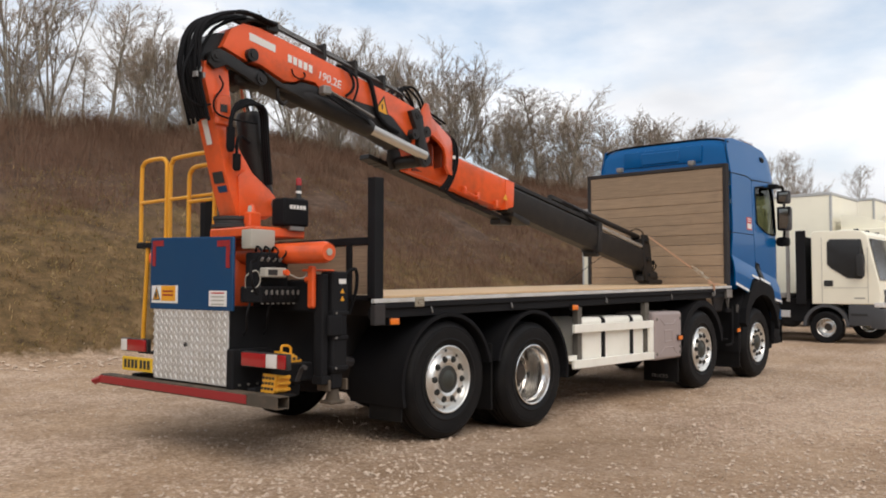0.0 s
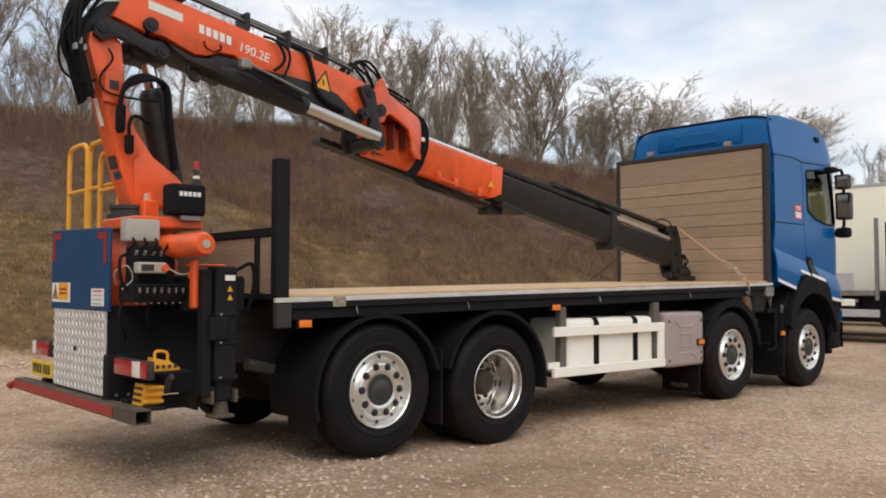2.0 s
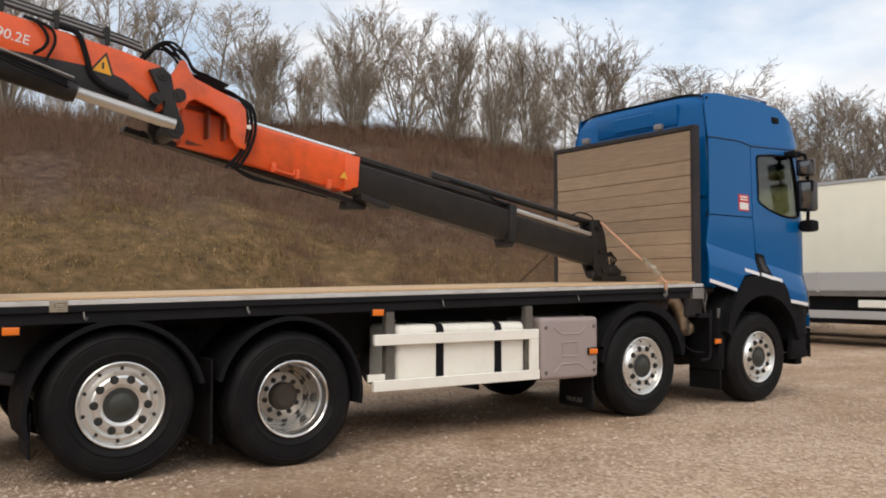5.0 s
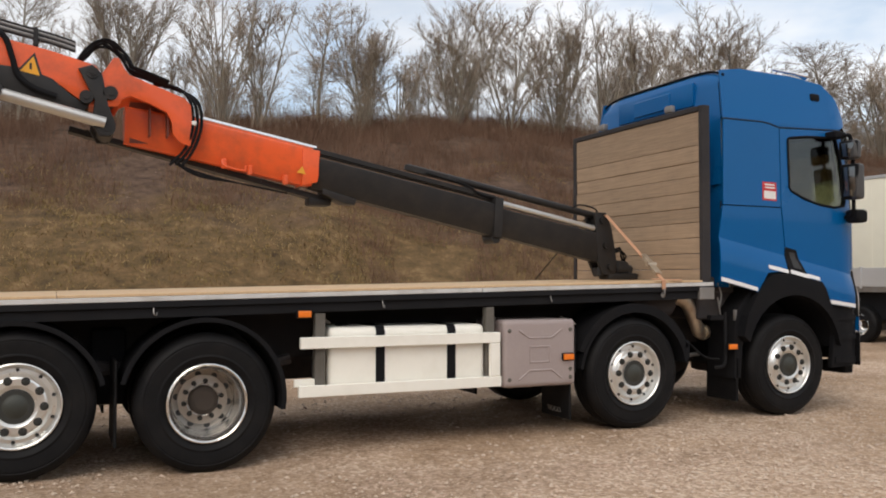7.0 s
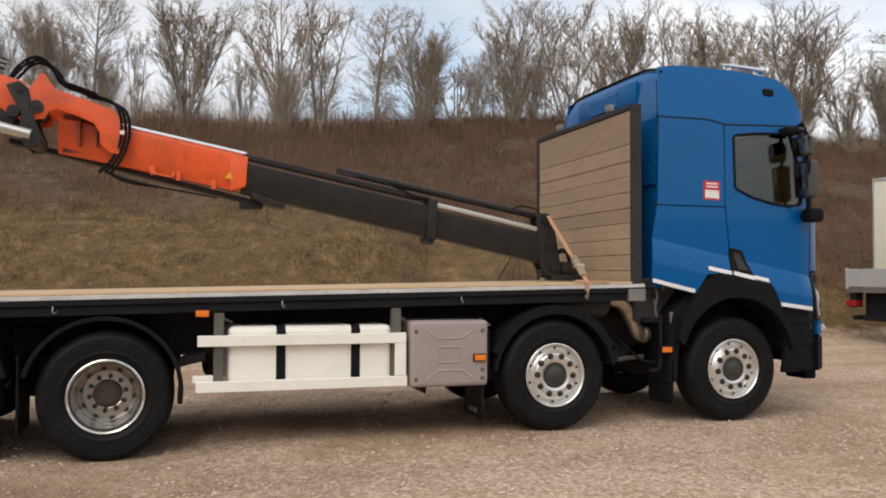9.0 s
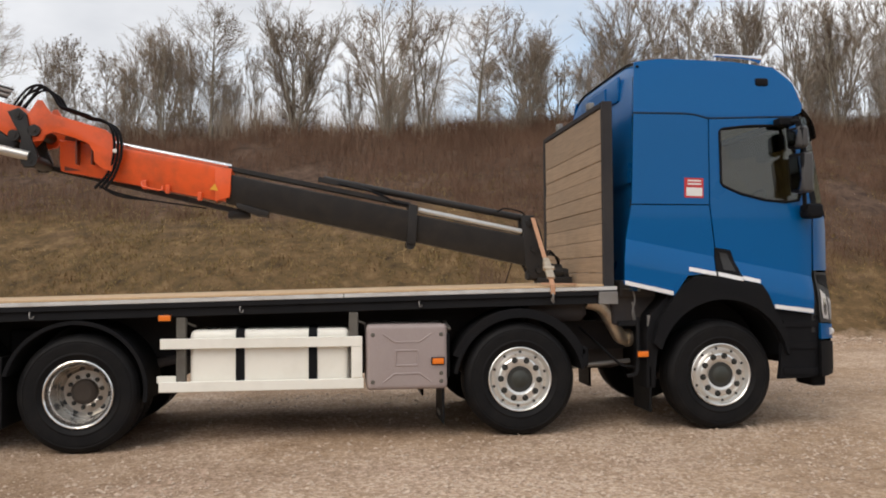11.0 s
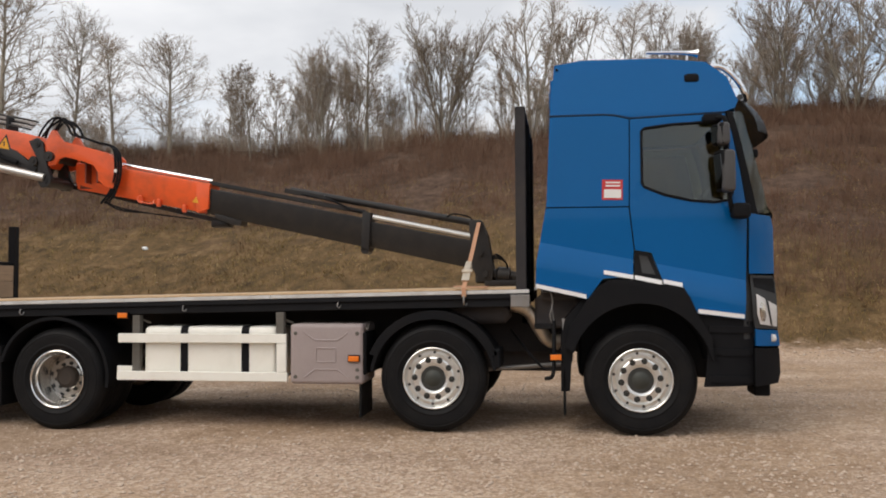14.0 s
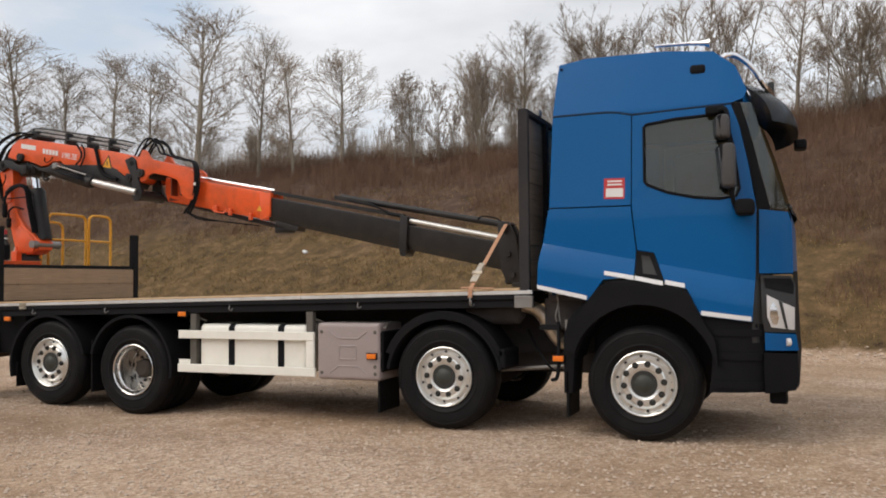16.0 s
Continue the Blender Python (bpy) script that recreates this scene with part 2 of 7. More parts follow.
def ground_material():
    """Pinkish gravel on the level, tan winter grass and dead brush on the bank."""
    m = bpy.data.materials.new("gravel_and_grass")
    n, l, p = links_of(m)
    geo = n.new("ShaderNodeNewGeometry")
    sep = n.new("ShaderNodeSeparateXYZ")
    l.new(geo.outputs["Position"], sep.inputs["Vector"])

    def noise_at(scale, detail=6, rough=0.6):
        t = n.new("ShaderNodeTexNoise")
        t.inputs["Scale"].default_value, t.inputs["Detail"].default_value, t.inputs["Roughness"].default_value = scale, detail, rough
        l.new(geo.outputs["Position"], t.inputs["Vector"])
        return t.outputs["Fac"]

    def ramp(fac, *stops):
        r = n.new("ShaderNodeValToRGB")
        e = r.color_ramp.elements
        e[0].position, e[0].color = stops[0][0], (*stops[0][1], 1)
        e[1].position, e[1].color = stops[-1][0], (*stops[-1][1], 1)
        for q, c in stops[1:-1]:
            e.new(q).color = (*c, 1)
        l.new(fac, r.inputs["Fac"])
        return r.outputs["Color"]

    def mixed(fac, a, b, kind="MIX"):
        x = n.new("ShaderNodeMixRGB")
        x.blend_type = kind
        for k, s in (("Fac", fac), ("Color1", a), ("Color2", b)):
            if isinstance(s, float):
                x.inputs[k].default_value = s
            else:
                l.new(s, x.inputs[k])
        return x.outputs["Color"]

    vor = n.new("ShaderNodeTexVoronoi")
    vor.inputs["Scale"].default_value = 35
    l.new(geo.outputs["Position"], vor.inputs["Vector"])
    lanes = n.new("ShaderNodeMapping")
    lanes.inputs["Scale"].default_value = (0.16, 0.75, 1.0)
    lanes.inputs["Rotation"].default_value = (0, 0, radians(8))
    l.new(geo.outputs["Position"], lanes.inputs["Vector"])
    tracks = n.new("ShaderNodeTexNoise")
    tracks.inputs["Scale"].default_value, tracks.inputs["Detail"].default_value = 1.0, 5
    l.new(lanes.outputs["Vector"], tracks.inputs["Vector"])
    dirt = ramp(noise_at(1.6, 8, 0.65), (0.3, (0.27, 0.172, 0.102)), (0.5, (0.38, 0.256, 0.158)), (0.7, (0.48, 0.342, 0.226)))
    pale = ramp(noise_at(1.1, 8, 0.62), (0.3, (0.37, 0.256, 0.168)), (0.5, (0.48, 0.345, 0.24)), (0.72, (0.61, 0.468, 0.352)))
    stones = ramp(vor.outputs["Color"], (0.15, (0.26, 0.183, 0.13)), (0.5, (0.48, 0.353, 0.262)), (0.9, (0.78, 0.64, 0.53)))
    patches = ramp(noise_at(0.42, 7, 0.62), (0.45, (0, 0, 0)), (0.6, (1, 1, 1)))

    def blotch(cx, cy, long, wide, most):
        """A frayed oval round a place in the yard."""
        at = n.new("ShaderNodeMapping")
        at.inputs["Location"].default_value, at.inputs["Scale"].default_value = (-cx / long, -cy / wide, 0), (1 / long, 1 / wide, 0.0)
        l.new(geo.outputs["Position"], at.inputs["Vector"])
        reach = n.new("ShaderNodeVectorMath")
        reach.operation = "LENGTH"
        l.new(at.outputs["Vector"], reach.inputs[0])
        frayed = n.new("ShaderNodeMath")
        frayed.operation = "MULTIPLY_ADD"
        l.new(noise_at(1.3, 6, 0.65), frayed.inputs[0])
        frayed.inputs[1].default_value = 0.9
        l.new(reach.outputs["Value"], frayed.inputs[2])
        fall = n.new("ShaderNodeMapRange")
        fall.inputs["From Min"].default_value, fall.inputs["From Max"].default_value = 0.65, 1.6
        fall.inputs["To Min"].default_value, fall.inputs["To Max"].default_value = most, 0.0
        l.new(frayed.outputs[0], fall.inputs["Value"])
        return fall.outputs["Result"]

    # paler gravel beside the truck's middle
    patches = mixed(1.0, patches, blotch(4.8, -2.75, 2.8, 1.4, 1.0), "LIGHTEN")
    gravel = mixed(patches, mixed(0.3, dirt, stones), mixed(0.6, pale, stones))
    gravel = mixed(0.4, gravel, ramp(tracks.outputs["Fac"], (0.36, (0.3, 0.28, 0.26)), (0.5, (0.5, 0.49, 0.48)), (0.64, (0.62, 0.62, 0.62))), "OVERLAY")
    gravel = mixed(0.42, gravel, ramp(noise_at(30, 5, 0.75), (0.32, (0.24, 0.24, 0.24)), (0.68, (0.74, 0.73, 0.72))), "OVERLAY")
    gravel = mixed(0.5, gravel, ramp(noise_at(5.0, 7, 0.7), (0.32, (0.36, 0.34, 0.32)), (0.68, (0.62, 0.62, 0.62))), "OVERLAY")
    # brown earth by the rear wheels, darkened to carry the shading near the tyres
    gravel = mixed(blotch(0.6, -2.5, 3.0, 1.7, 0.5), gravel, ramp(noise_at(2.2, 7, 0.65), (0.35, (0.17, 0.105, 0.06)), (0.65, (0.28, 0.185, 0.115))))
    grass = ramp(noise_at(2.4, 9, 0.75), (0.34, (0.05, 0.031, 0.017)), (0.46, (0.115, 0.075, 0.033)), (0.54, (0.15, 0.092, 0.043)), (0.66, (0.23, 0.15, 0.073)))
    brush = ramp(noise_at(2.6, 9, 0.75), (0.34, (0.045, 0.028, 0.02)), (0.5, (0.1, 0.062, 0.043)), (0.68, (0.17, 0.11, 0.076)))
    up = n.new("ShaderNodeMath")
    up.operation = "ADD"
    l.new(sep.outputs["Z"], up.inputs[0])
    wob = n.new("ShaderNodeMath")
    wob.operation = "MULTIPLY_ADD"
    l.new(noise_at(0.5, 6), wob.inputs[0])
    wob.inputs[1].default_value, wob.inputs[2].default_value = 3.8, -1.9
    east = n.new("ShaderNodeMapRange")
    east.inputs["From Min"].default_value, east.inputs["From Max"].default_value, east.inputs["To Max"].default_value = 7.0, 13.0, 1.3
    l.new(sep.outputs["X"], east.inputs["Value"])
    lower = n.new("ShaderNodeMath")
    lower.operation = "ADD"
    l.new(east.outputs["Result"], lower.inputs[0])
    l.new(up.outputs[0], lower.inputs[1])
    l.new(wob.outputs[0], up.inputs[1])
    high = n.new("ShaderNodeMapRange")
    high.inputs["From Min"].default_value, high.inputs["From Max"].default_value = 2.6, 3.9
    l.new(lower.outputs[0], high.inputs["Value"])
    cover = mixed(high.outputs["Result"], grass, brush)
    edge = n.new("ShaderNodeMath")
    edge.operation = "MULTIPLY_ADD"
    l.new(noise_at(3.0, 6), edge.inputs[0])
    edge.inputs[1].default_value = 0.5
    l.new(sep.outputs["Z"], edge.inputs[2])
    green = n.new("ShaderNodeMapRange")
    green.inputs["From Min"].default_value, green.inputs["From Max"].default_value = 0.36, 0.52
    l.new(edge.outputs[0], green.inputs["Value"])
    l.new(mixed(green.outputs["Result"], gravel, cover), p.inputs["Base Color"])
    p.inputs["Roughness"].default_value = 0.92
    p.inputs["Specular IOR Level"].default_value = 0.2
    b = n.new("ShaderNodeBump")
    b.inputs["Strength"].default_value, b.inputs["Distance"].default_value = 0.95, 0.03
    l.new(mixed(0.5, vor.outputs["Distance"], noise_at(16, 6, 0.7)), b.inputs["Height"])
    l.new(b.outputs["Normal"], p.inputs["Normal"])
    return m


M_GROUND = ground_material()


def stalks(name, stops, scale, spread):
    """Dry blades: mottled patches of colour, and every blade a shade of its own."""
    m = bpy.data.materials.new(name)
    n, l, p = links_of(m)
    geo = n.new("ShaderNodeNewGeometry")
    t = n.new("ShaderNodeTexNoise")
    t.inputs["Scale"].default_value, t.inputs["Detail"].default_value, t.inputs["Roughness"].default_value = scale, 5, 0.62
    l.new(geo.outputs["Position"], t.inputs["Vector"])
    shift = n.new("ShaderNodeMath")
    shift.operation = "MULTIPLY_ADD"
    l.new(geo.outputs["Random Per Island"], shift.inputs[0])
    shift.inputs[1].default_value = 0.14
    l.new(t.outputs["Fac"], shift.inputs[2])
    r = n.new("ShaderNodeValToRGB")
    e = r.color_ramp.elements
    e[0].position, e[0].color = stops[0][0], (*stops[0][1], 1)
    e[1].position, e[1].color = stops[-1][0], (*stops[-1][1], 1)
    for q, c in stops[1:-1]:
        e.new(q).color = (*c, 1)
    l.new(shift.outputs[0], r.inputs["Fac"])
    mr = n.new("ShaderNodeMapRange")
    mr.inputs["To Min"].default_value, mr.inputs["To Max"].default_value = 1 - spread, 1 + spread
    l.new(geo.outputs["Random Per Island"], mr.inputs["Value"])
    hsv = n.new("ShaderNodeHueSaturation")
    l.new(mr.outputs["Result"], hsv.inputs["Value"])
    l.new(r.outputs["Color"], hsv.inputs["Color"])
    l.new(hsv.outputs["Color"], p.inputs["Base Color"])
    p.inputs["Roughness"].default_value, p.inputs["Specular IOR Level"].default_value = 0.9, 0.12
    return m


M_GRASS = stalks("winter_grass", ((0.38, (0.105, 0.058, 0.03)), (0.48, (0.2, 0.117, 0.056)), (0.56, (0.2, 0.155, 0.056)), (0.64, (0.275, 0.187, 0.08)), (0.74, (0.37, 0.262, 0.135))), 1.1, 0.45)
M_STRAW = stalks("pale_straw", ((0.35, (0.2, 0.14, 0.06)), (0.55, (0.28, 0.2, 0.1)), (0.72, (0.36, 0.27, 0.14))), 1.4, 0.35)
M_BRUSH = surface("dead_brush", (0.175, 0.103, 0.07), 0.9, var=0.45, scale=0.8, dirt=(0.22, 0.15, 0.1), dirt_amount=0.6, dirt_scale=1.1, spec=0.15)


# ---- mesh helpers ----
def smooth_by_angle(me, angle=35):
    me.polygons.foreach_set("use_smooth", [True] * len(me.polygons))
    me.set_sharp_from_angle(angle=radians(angle))


def mesh_of(bm, name, material, angle=35):
    me = bpy.data.meshes.new(name)
    bmesh.ops.recalc_face_normals(bm, faces=bm.faces)
    bm.to_mesh(me)
    bm.free()
    for mat in material if isinstance(material, (list, tuple)) else [material]:
        me.materials.append(mat)
    smooth_by_angle(me, angle)
    return me


def part(name, bm, material, parent=None, label="", angle=35):
    ob = new(name, mesh_of(bm, name, material, angle))
    if parent is not None:
        ob.parent = parent
    return tagged(ob, label) if label else ob


def thing(name, label, category, at=(0, 0, 0), group=""):
    ob = new(name)
    ob.empty_display_size = 0.2
    ob.location = at
    return tagged(ob, label, category, group)


def add(bm, other):
    """Joins another bmesh into bm."""
    me = bpy.data.meshes.new("tmp")
    other.to_mesh(me)
    other.free()
    bm.from_mesh(me)
    bpy.data.meshes.remove(me)
    return bm


def box(lo, hi, bevel=0.0, segments=1, m=None):
    bm = bmesh.new()
    bmesh.ops.create_cube(bm, size=1)
    for v in bm.verts:
        v.co = Vector([(a + b) / 2 + c * (b - a) for a, b, c in zip(lo, hi, v.co)])
    if bevel:
        bmesh.ops.bevel(bm, geom=bm.edges[:], offset=bevel, segments=segments, affect="EDGES", profile=0.6)
    if m is not None:
        bm.transform(m)
    return bm


def boxes(*items, bevel=0.0):
    bm = bmesh.new()
    for lo, hi in items:
        add(bm, box(lo, hi, bevel))
    return bm


def prism(outline, y0, y1, bevel=0.0, hole=None, segments=2):
    """A plate: an outline in x and z, from y0 to y1, with an optional hole through it."""
    bm = bmesh.new()
    loops = [outline] + ([hole] if hole else [])
    flat = [p for lp in loops for p in lp]
    tris = mathutils.geometry.tessellate_polygon([[Vector((x, z, 0)) for x, z in lp] for lp in loops])
    front = [bm.verts.new((x, y0, z)) for x, z in flat]
    back = [bm.verts.new((x, y1, z)) for x, z in flat]
    if hole:
        for a, b, c in tris:
            bm.faces.new((front[a], front[b], front[c]))
            bm.faces.new((back[c], back[b], back[a]))
    else:
        bm.faces.new(front)
        bm.faces.new(back[::-1])
    start = 0
    for lp in loops:
        k = len(lp)
        for i in range(k):
            a, b = start + i, start + (i + 1) % k
            bm.faces.new((front[a], front[b], back[b], back[a]))
        start += k
    bmesh.ops.recalc_face_normals(bm, faces=bm.faces)
    if bevel and not hole:
        rim = [e for e in bm.edges if abs(e.verts[0].co.y - e.verts[1].co.y) < 1e-6]
        bmesh.ops.bevel(bm, geom=rim, offset=bevel, segments=segments, affect="EDGES", profile=0.6)
    return bm


def tube(points, r, sides=10, caps=True):
    """A round bar along points; r is one radius or one for each point."""
    pts = [Vector(p) for p in points]
    rs = r if isinstance(r, (list, tuple)) else [r] * len(pts)
    bm = bmesh.new()
    rings = []
    ref = None
    for i, p in enumerate(pts):
        d = (pts[min(i + 1, len(pts) - 1)] - pts[max(i - 1, 0)]).normalized()
        if ref is None:
            ref = d.orthogonal().normalized()
        ref = (ref - d * ref.dot(d)).normalized()
        side = d.cross(ref)
        rings.append([bm.verts.new(p + rs[i] * (math.cos(a) * ref + math.sin(a) * side)) for a in [2 * math.pi * k / sides for k in range(sides)]])
    for a, b in zip(rings, rings[1:]):
        for k in range(sides):
            bm.faces.new((a[k], a[(k + 1) % sides], b[(k + 1) % sides], b[k]))
    if caps:
        bm.faces.new(rings[0][::-1])
        bm.faces.new(rings[-1])
    return bm


def bend(points, steps=6):
    """A smooth line through points (Catmull-Rom)."""
    p = [Vector(q) for q in points]
    p = [2 * p[0] - p[1]] + p + [2 * p[-1] - p[-2]]
    out = []
    for i in range(1, len(p) - 2):
        for s in range(steps):
            t = s / steps
            out.append(0.5 * (2 * p[i] + (p[i + 1] - p[i - 1]) * t + (2 * p[i - 1] - 5 * p[i] + 4 * p[i + 1] - p[i + 2]) * t * t
                              + (3 * p[i] - 3 * p[i + 1] + p[i + 2] - p[i - 1]) * t ** 3))
    return out + [p[-2]]


def lathe(profile, sides=40, closed=False):
    """Turns a profile of (radius, y) round the y axis."""
    bm = bmesh.new()
    rings = []
    for r, y in profile:
        rings.append([bm.verts.new((r * math.cos(a), y, r * math.sin(a))) for a in [2 * math.pi * k / sides for k in range(sides)]])
    pairs = list(zip(rings, rings[1:])) + ([(rings[-1], rings[0])] if closed else [])
    for a, b in pairs:
        for k in range(sides):
            bm.faces.new((a[k], a[(k + 1) % sides], b[(k + 1) % sides], b[k]))
    if not closed:
        for ring in (rings[0], rings[-1]):
            if ring[0].co.x > 0.002:
                bm.faces.new(ring)
    bmesh.ops.remove_doubles(bm, verts=bm.verts[:], dist=1e-5)
    return bm


def bar(a, b, width, height):
    """A square-cut bar from a to b, width across y, height in the upright plane."""
    a, b = Vector(a), Vector(b)
    d = (b - a).normalized()
    side = Vector((0, 1, 0)) if abs(d.y) < 0.9 else Vector((1, 0, 0))
    side = (side - d * side.dot(d)).normalized()
    up = side.cross(d)
    bm = bmesh.new()
    vs = [bm.verts.new(p + side * sx * width / 2 + up * sz * height / 2) for p in (a, b) for sx, sz in ((-1, -1), (1, -1), (1, 1), (-1, 1))]
    for f in ((0, 1, 2, 3), (7, 6, 5, 4), (0, 4, 5, 1), (1, 5, 6, 2), (2, 6, 7, 3), (3, 7, 4, 0)):
        bm.faces.new([vs[i] for i in f])
    bmesh.ops.bevel(bm, geom=bm.edges[:], offset=min(width, height) * 0.08, segments=1, affect="EDGES")
    return bm


def words(text, size, m, depth=0.002):
    cu = bpy.data.curves.new("text", "FONT")
    cu.body, cu.size, cu.extrude = text, size, depth
    ob = new("text", cu)
    bpy.context.view_layer.update()
    me = bpy.data.meshes.new_from_object(ob.evaluated_get(bpy.context.evaluated_depsgraph_get()))
    bpy.data.objects.remove(ob)
    bm = bmesh.new()
    bm.from_mesh(me)
    bpy.data.meshes.remove(me)
    bm.transform(m)
    return bm


# ---- ground and bank ----
def smooth01(a):
    a = min(1.0, max(0.0, a))
    return a * a * (3 - 2 * a)


def foot_line(x):
    return 8.0 + 1.0 * smooth01((3 - x) / 7)


def ground_height(x, y):
    s = y - foot_line(x)
    h = 0.02 - 0.05 * math.exp(-((x - 2.15) / 0.75) ** 2 - (y / 4.0) ** 2)
    if s > -1.2:
        h += 0.1 * smooth01((s + 1.2) / 1.2)
    if s > 0:
        rise = min(s, 13.5)
        h += (0.58 * rise - 0.008 * rise * rise) * (1 + 0.105 * smooth01((x - 8) / 7))
        h += 0.3 * noise.noise((x * 0.22, y * 0.22, 3.1)) * smooth01(s / 3) + 0.09 * noise.noise((x * 1.1, y * 1.1, 7.0)) * smooth01(s / 1.0)
    if y < -26:
        h += (5.5 + 1.2 * noise.noise((x * 0.06, 4.0, 0.0))) * smooth01((-26 - y) / 11)
    e = x - 34 - 3 * noise.noise((y * 0.05, 0, 0))
    if e > 0:
        h = max(h, min(4.2, 0.3 * e))
    return h


def build_ground():
    xs = sorted({*np.round(np.arange(-24, 44.01, 0.4), 3), *[-600, -300, -150, -80, -50, -36, -30, 50, 60, 75, 100, 150, 300, 600, 1500, -1500]})
    ys = sorted({*np.round(np.arange(6, 26.01, 0.3), 3), *np.round(np.arange(-14, 6, 0.5), 3), *[-1500, -600, -300, -120, -60, -45, -40, -37, -34, -32, -30, -28, -26, -23, -20, -17, 29, 34, 45, 70, 120, 300, 600, 1500]})
    vs = [(x, y, ground_height(x, y)) for y in ys for x in xs]
    k = len(xs)
    fs = [(j * k + i, j * k + i + 1, (j + 1) * k + i + 1, (j + 1) * k + i) for j in range(len(ys) - 1) for i in range(k - 1)]
    me = bpy.data.meshes.new("ground")
    me.from_pydata(vs, [], fs)
    me.materials.append(M_GROUND)
    me.polygons.foreach_set("use_smooth", [True] * len(me.polygons))
    return tagged(new("ground", me), "pinkish gravel yard rising into a grassy winter bank", "ground", kind="structure")


build_ground()


def stuff(name, vs, fs, material, label, category):
    me = bpy.data.meshes.new(name)
    me.from_pydata(vs, [], fs)
    me.materials.append(material)
    return tagged(new(name, me), label, category, kind="stuff")


def build_blades(name, count, band, length, lean, width, material, label, category, clump, reach=(-24, 40)):
    """Blades or stalks in clumps on the bank, one thin triangle or kinked strip each."""
    rng = random.Random(len(name))
    vs, fs = [], []
    while len(fs) < count:
        x, s = rng.uniform(*reach), rng.uniform(*band)
        y = foot_line(x) + s
        n = noise.noise((x * 0.5, y * 0.5, 11.0))
        if n < clump:
            continue
        for _ in range(rng.randint(5, 11)):
            px, py = x + rng.gauss(0, 0.13), y + rng.gauss(0, 0.13)
            z = ground_height(px, py) - 0.02
            L = length * rng.uniform(0.45, 1.25) * (0.75 + 0.6 * max(0, n))
            a, b = rng.uniform(0, 6.283), rng.uniform(0, lean)
            dx, dy = math.cos(a) * b * L, math.sin(a) * b * L
            w = width * rng.uniform(0.6, 1.3)
            k = len(vs)
            c = rng.uniform(0, 3.14)
            wx, wy = w * math.cos(c), w * math.sin(c)
            vs += [(px - wx, py - wy, z), (px + wx, py + wy, z), (px + dx * 0.45 + wx * 0.7, py + dy * 0.45 + wy * 0.7, z + L * 0.55),
                   (px + dx * 0.45 - wx * 0.7, py + dy * 0.45 - wy * 0.7, z + L * 0.55), (px + dx, py + dy, z + L * (1 - 0.3 * b))]
            fs += [(k, k + 1, k + 2, k + 3), (k + 3, k + 2, k + 4)]
    return stuff(name, vs, fs, material, label, category)


build_blades("grass_tussocks", 170000, (0.15, 9.0), 0.15, 1.5, 0.007, M_GRASS, "dry tan and green winter grass tussocks on the bank", "grass", -0.35)
build_blades("dead_brush", 105000, (5.2, 14.5), 0.6, 0.75, 0.006, M_BRUSH, "reddish brown dead brush and bramble on the bank", "brush", -0.25)
build_blades("bramble_thicket", 90000, (9.0, 15.0), 0.85, 1.0, 0.006, M_BRUSH, "tall tangled brown thicket along the crest of the bank", "thicket", -0.3)
build_blades("low_brush", 90000, (1.4, 8.5), 0.42, 0.85, 0.006, M_BRUSH, "dark dead brush low on the end of the bank", "brush", -0.3, (7.5, 40))
build_blades("crest_thicket", 50000, (11.3, 15.2), 0.8, 0.9, 0.006, M_BRUSH, "dense brown thicket on the crest beside the cab", "thicket", -0.6, (6.5, 26))
build_blades("straw_tufts", 14000, (0.3, 8.0), 0.17, 1.5, 0.006, M_STRAW, "pale straw tufts standing out of the winter grass", "grass", 0.16)


def build_saplings():
    """A screen of thin upright stems between the trunks."""
    rng = random.Random(77)
    vs, fs = [], []
    while len(fs) < 95000:
        x = rng.uniform(-28, 50)
        y = foot_line(x) + rng.uniform(12.6, 19.0)
        n = noise.noise((x * 0.35, y * 0.35, 5.0))
        z = ground_height(x, y) - 0.05
        h = max(0.4, 1.15 + 1.1 * n) * rng.uniform(0.5, 1.3)
        for _ in range(5):
            px, py = x + rng.gauss(0, 0.1), y + rng.gauss(0, 0.1)
            a, b, w = rng.uniform(0, 6.283), rng.uniform(0.05, 0.45), rng.uniform(0.004, 0.009)
            c = rng.uniform(0, 3.14)
            wx, wy, L = w * math.cos(c), w * math.sin(c), h * rng.uniform(0.6, 1.1)
            dx, dy = math.cos(a) * b * L, math.sin(a) * b * L
            k = len(vs)
            vs += [(px - wx, py - wy, z), (px + wx, py + wy, z), (px + dx * 0.5 + wx * 0.7, py + dy * 0.5 + wy * 0.7, z + L * 0.55), (px + dx * 0.5 - wx * 0.7, py + dy * 0.5 - wy * 0.7, z + L * 0.55), (px + dx, py + dy, z + L)]
            fs += [(k, k + 1, k + 2, k + 3), (k + 3, k + 2, k + 4)]
    return stuff("sapling_thicket", vs, fs, M_TWIG, "thin bare saplings and scrub between the trunks", "scrub")


build_saplings()


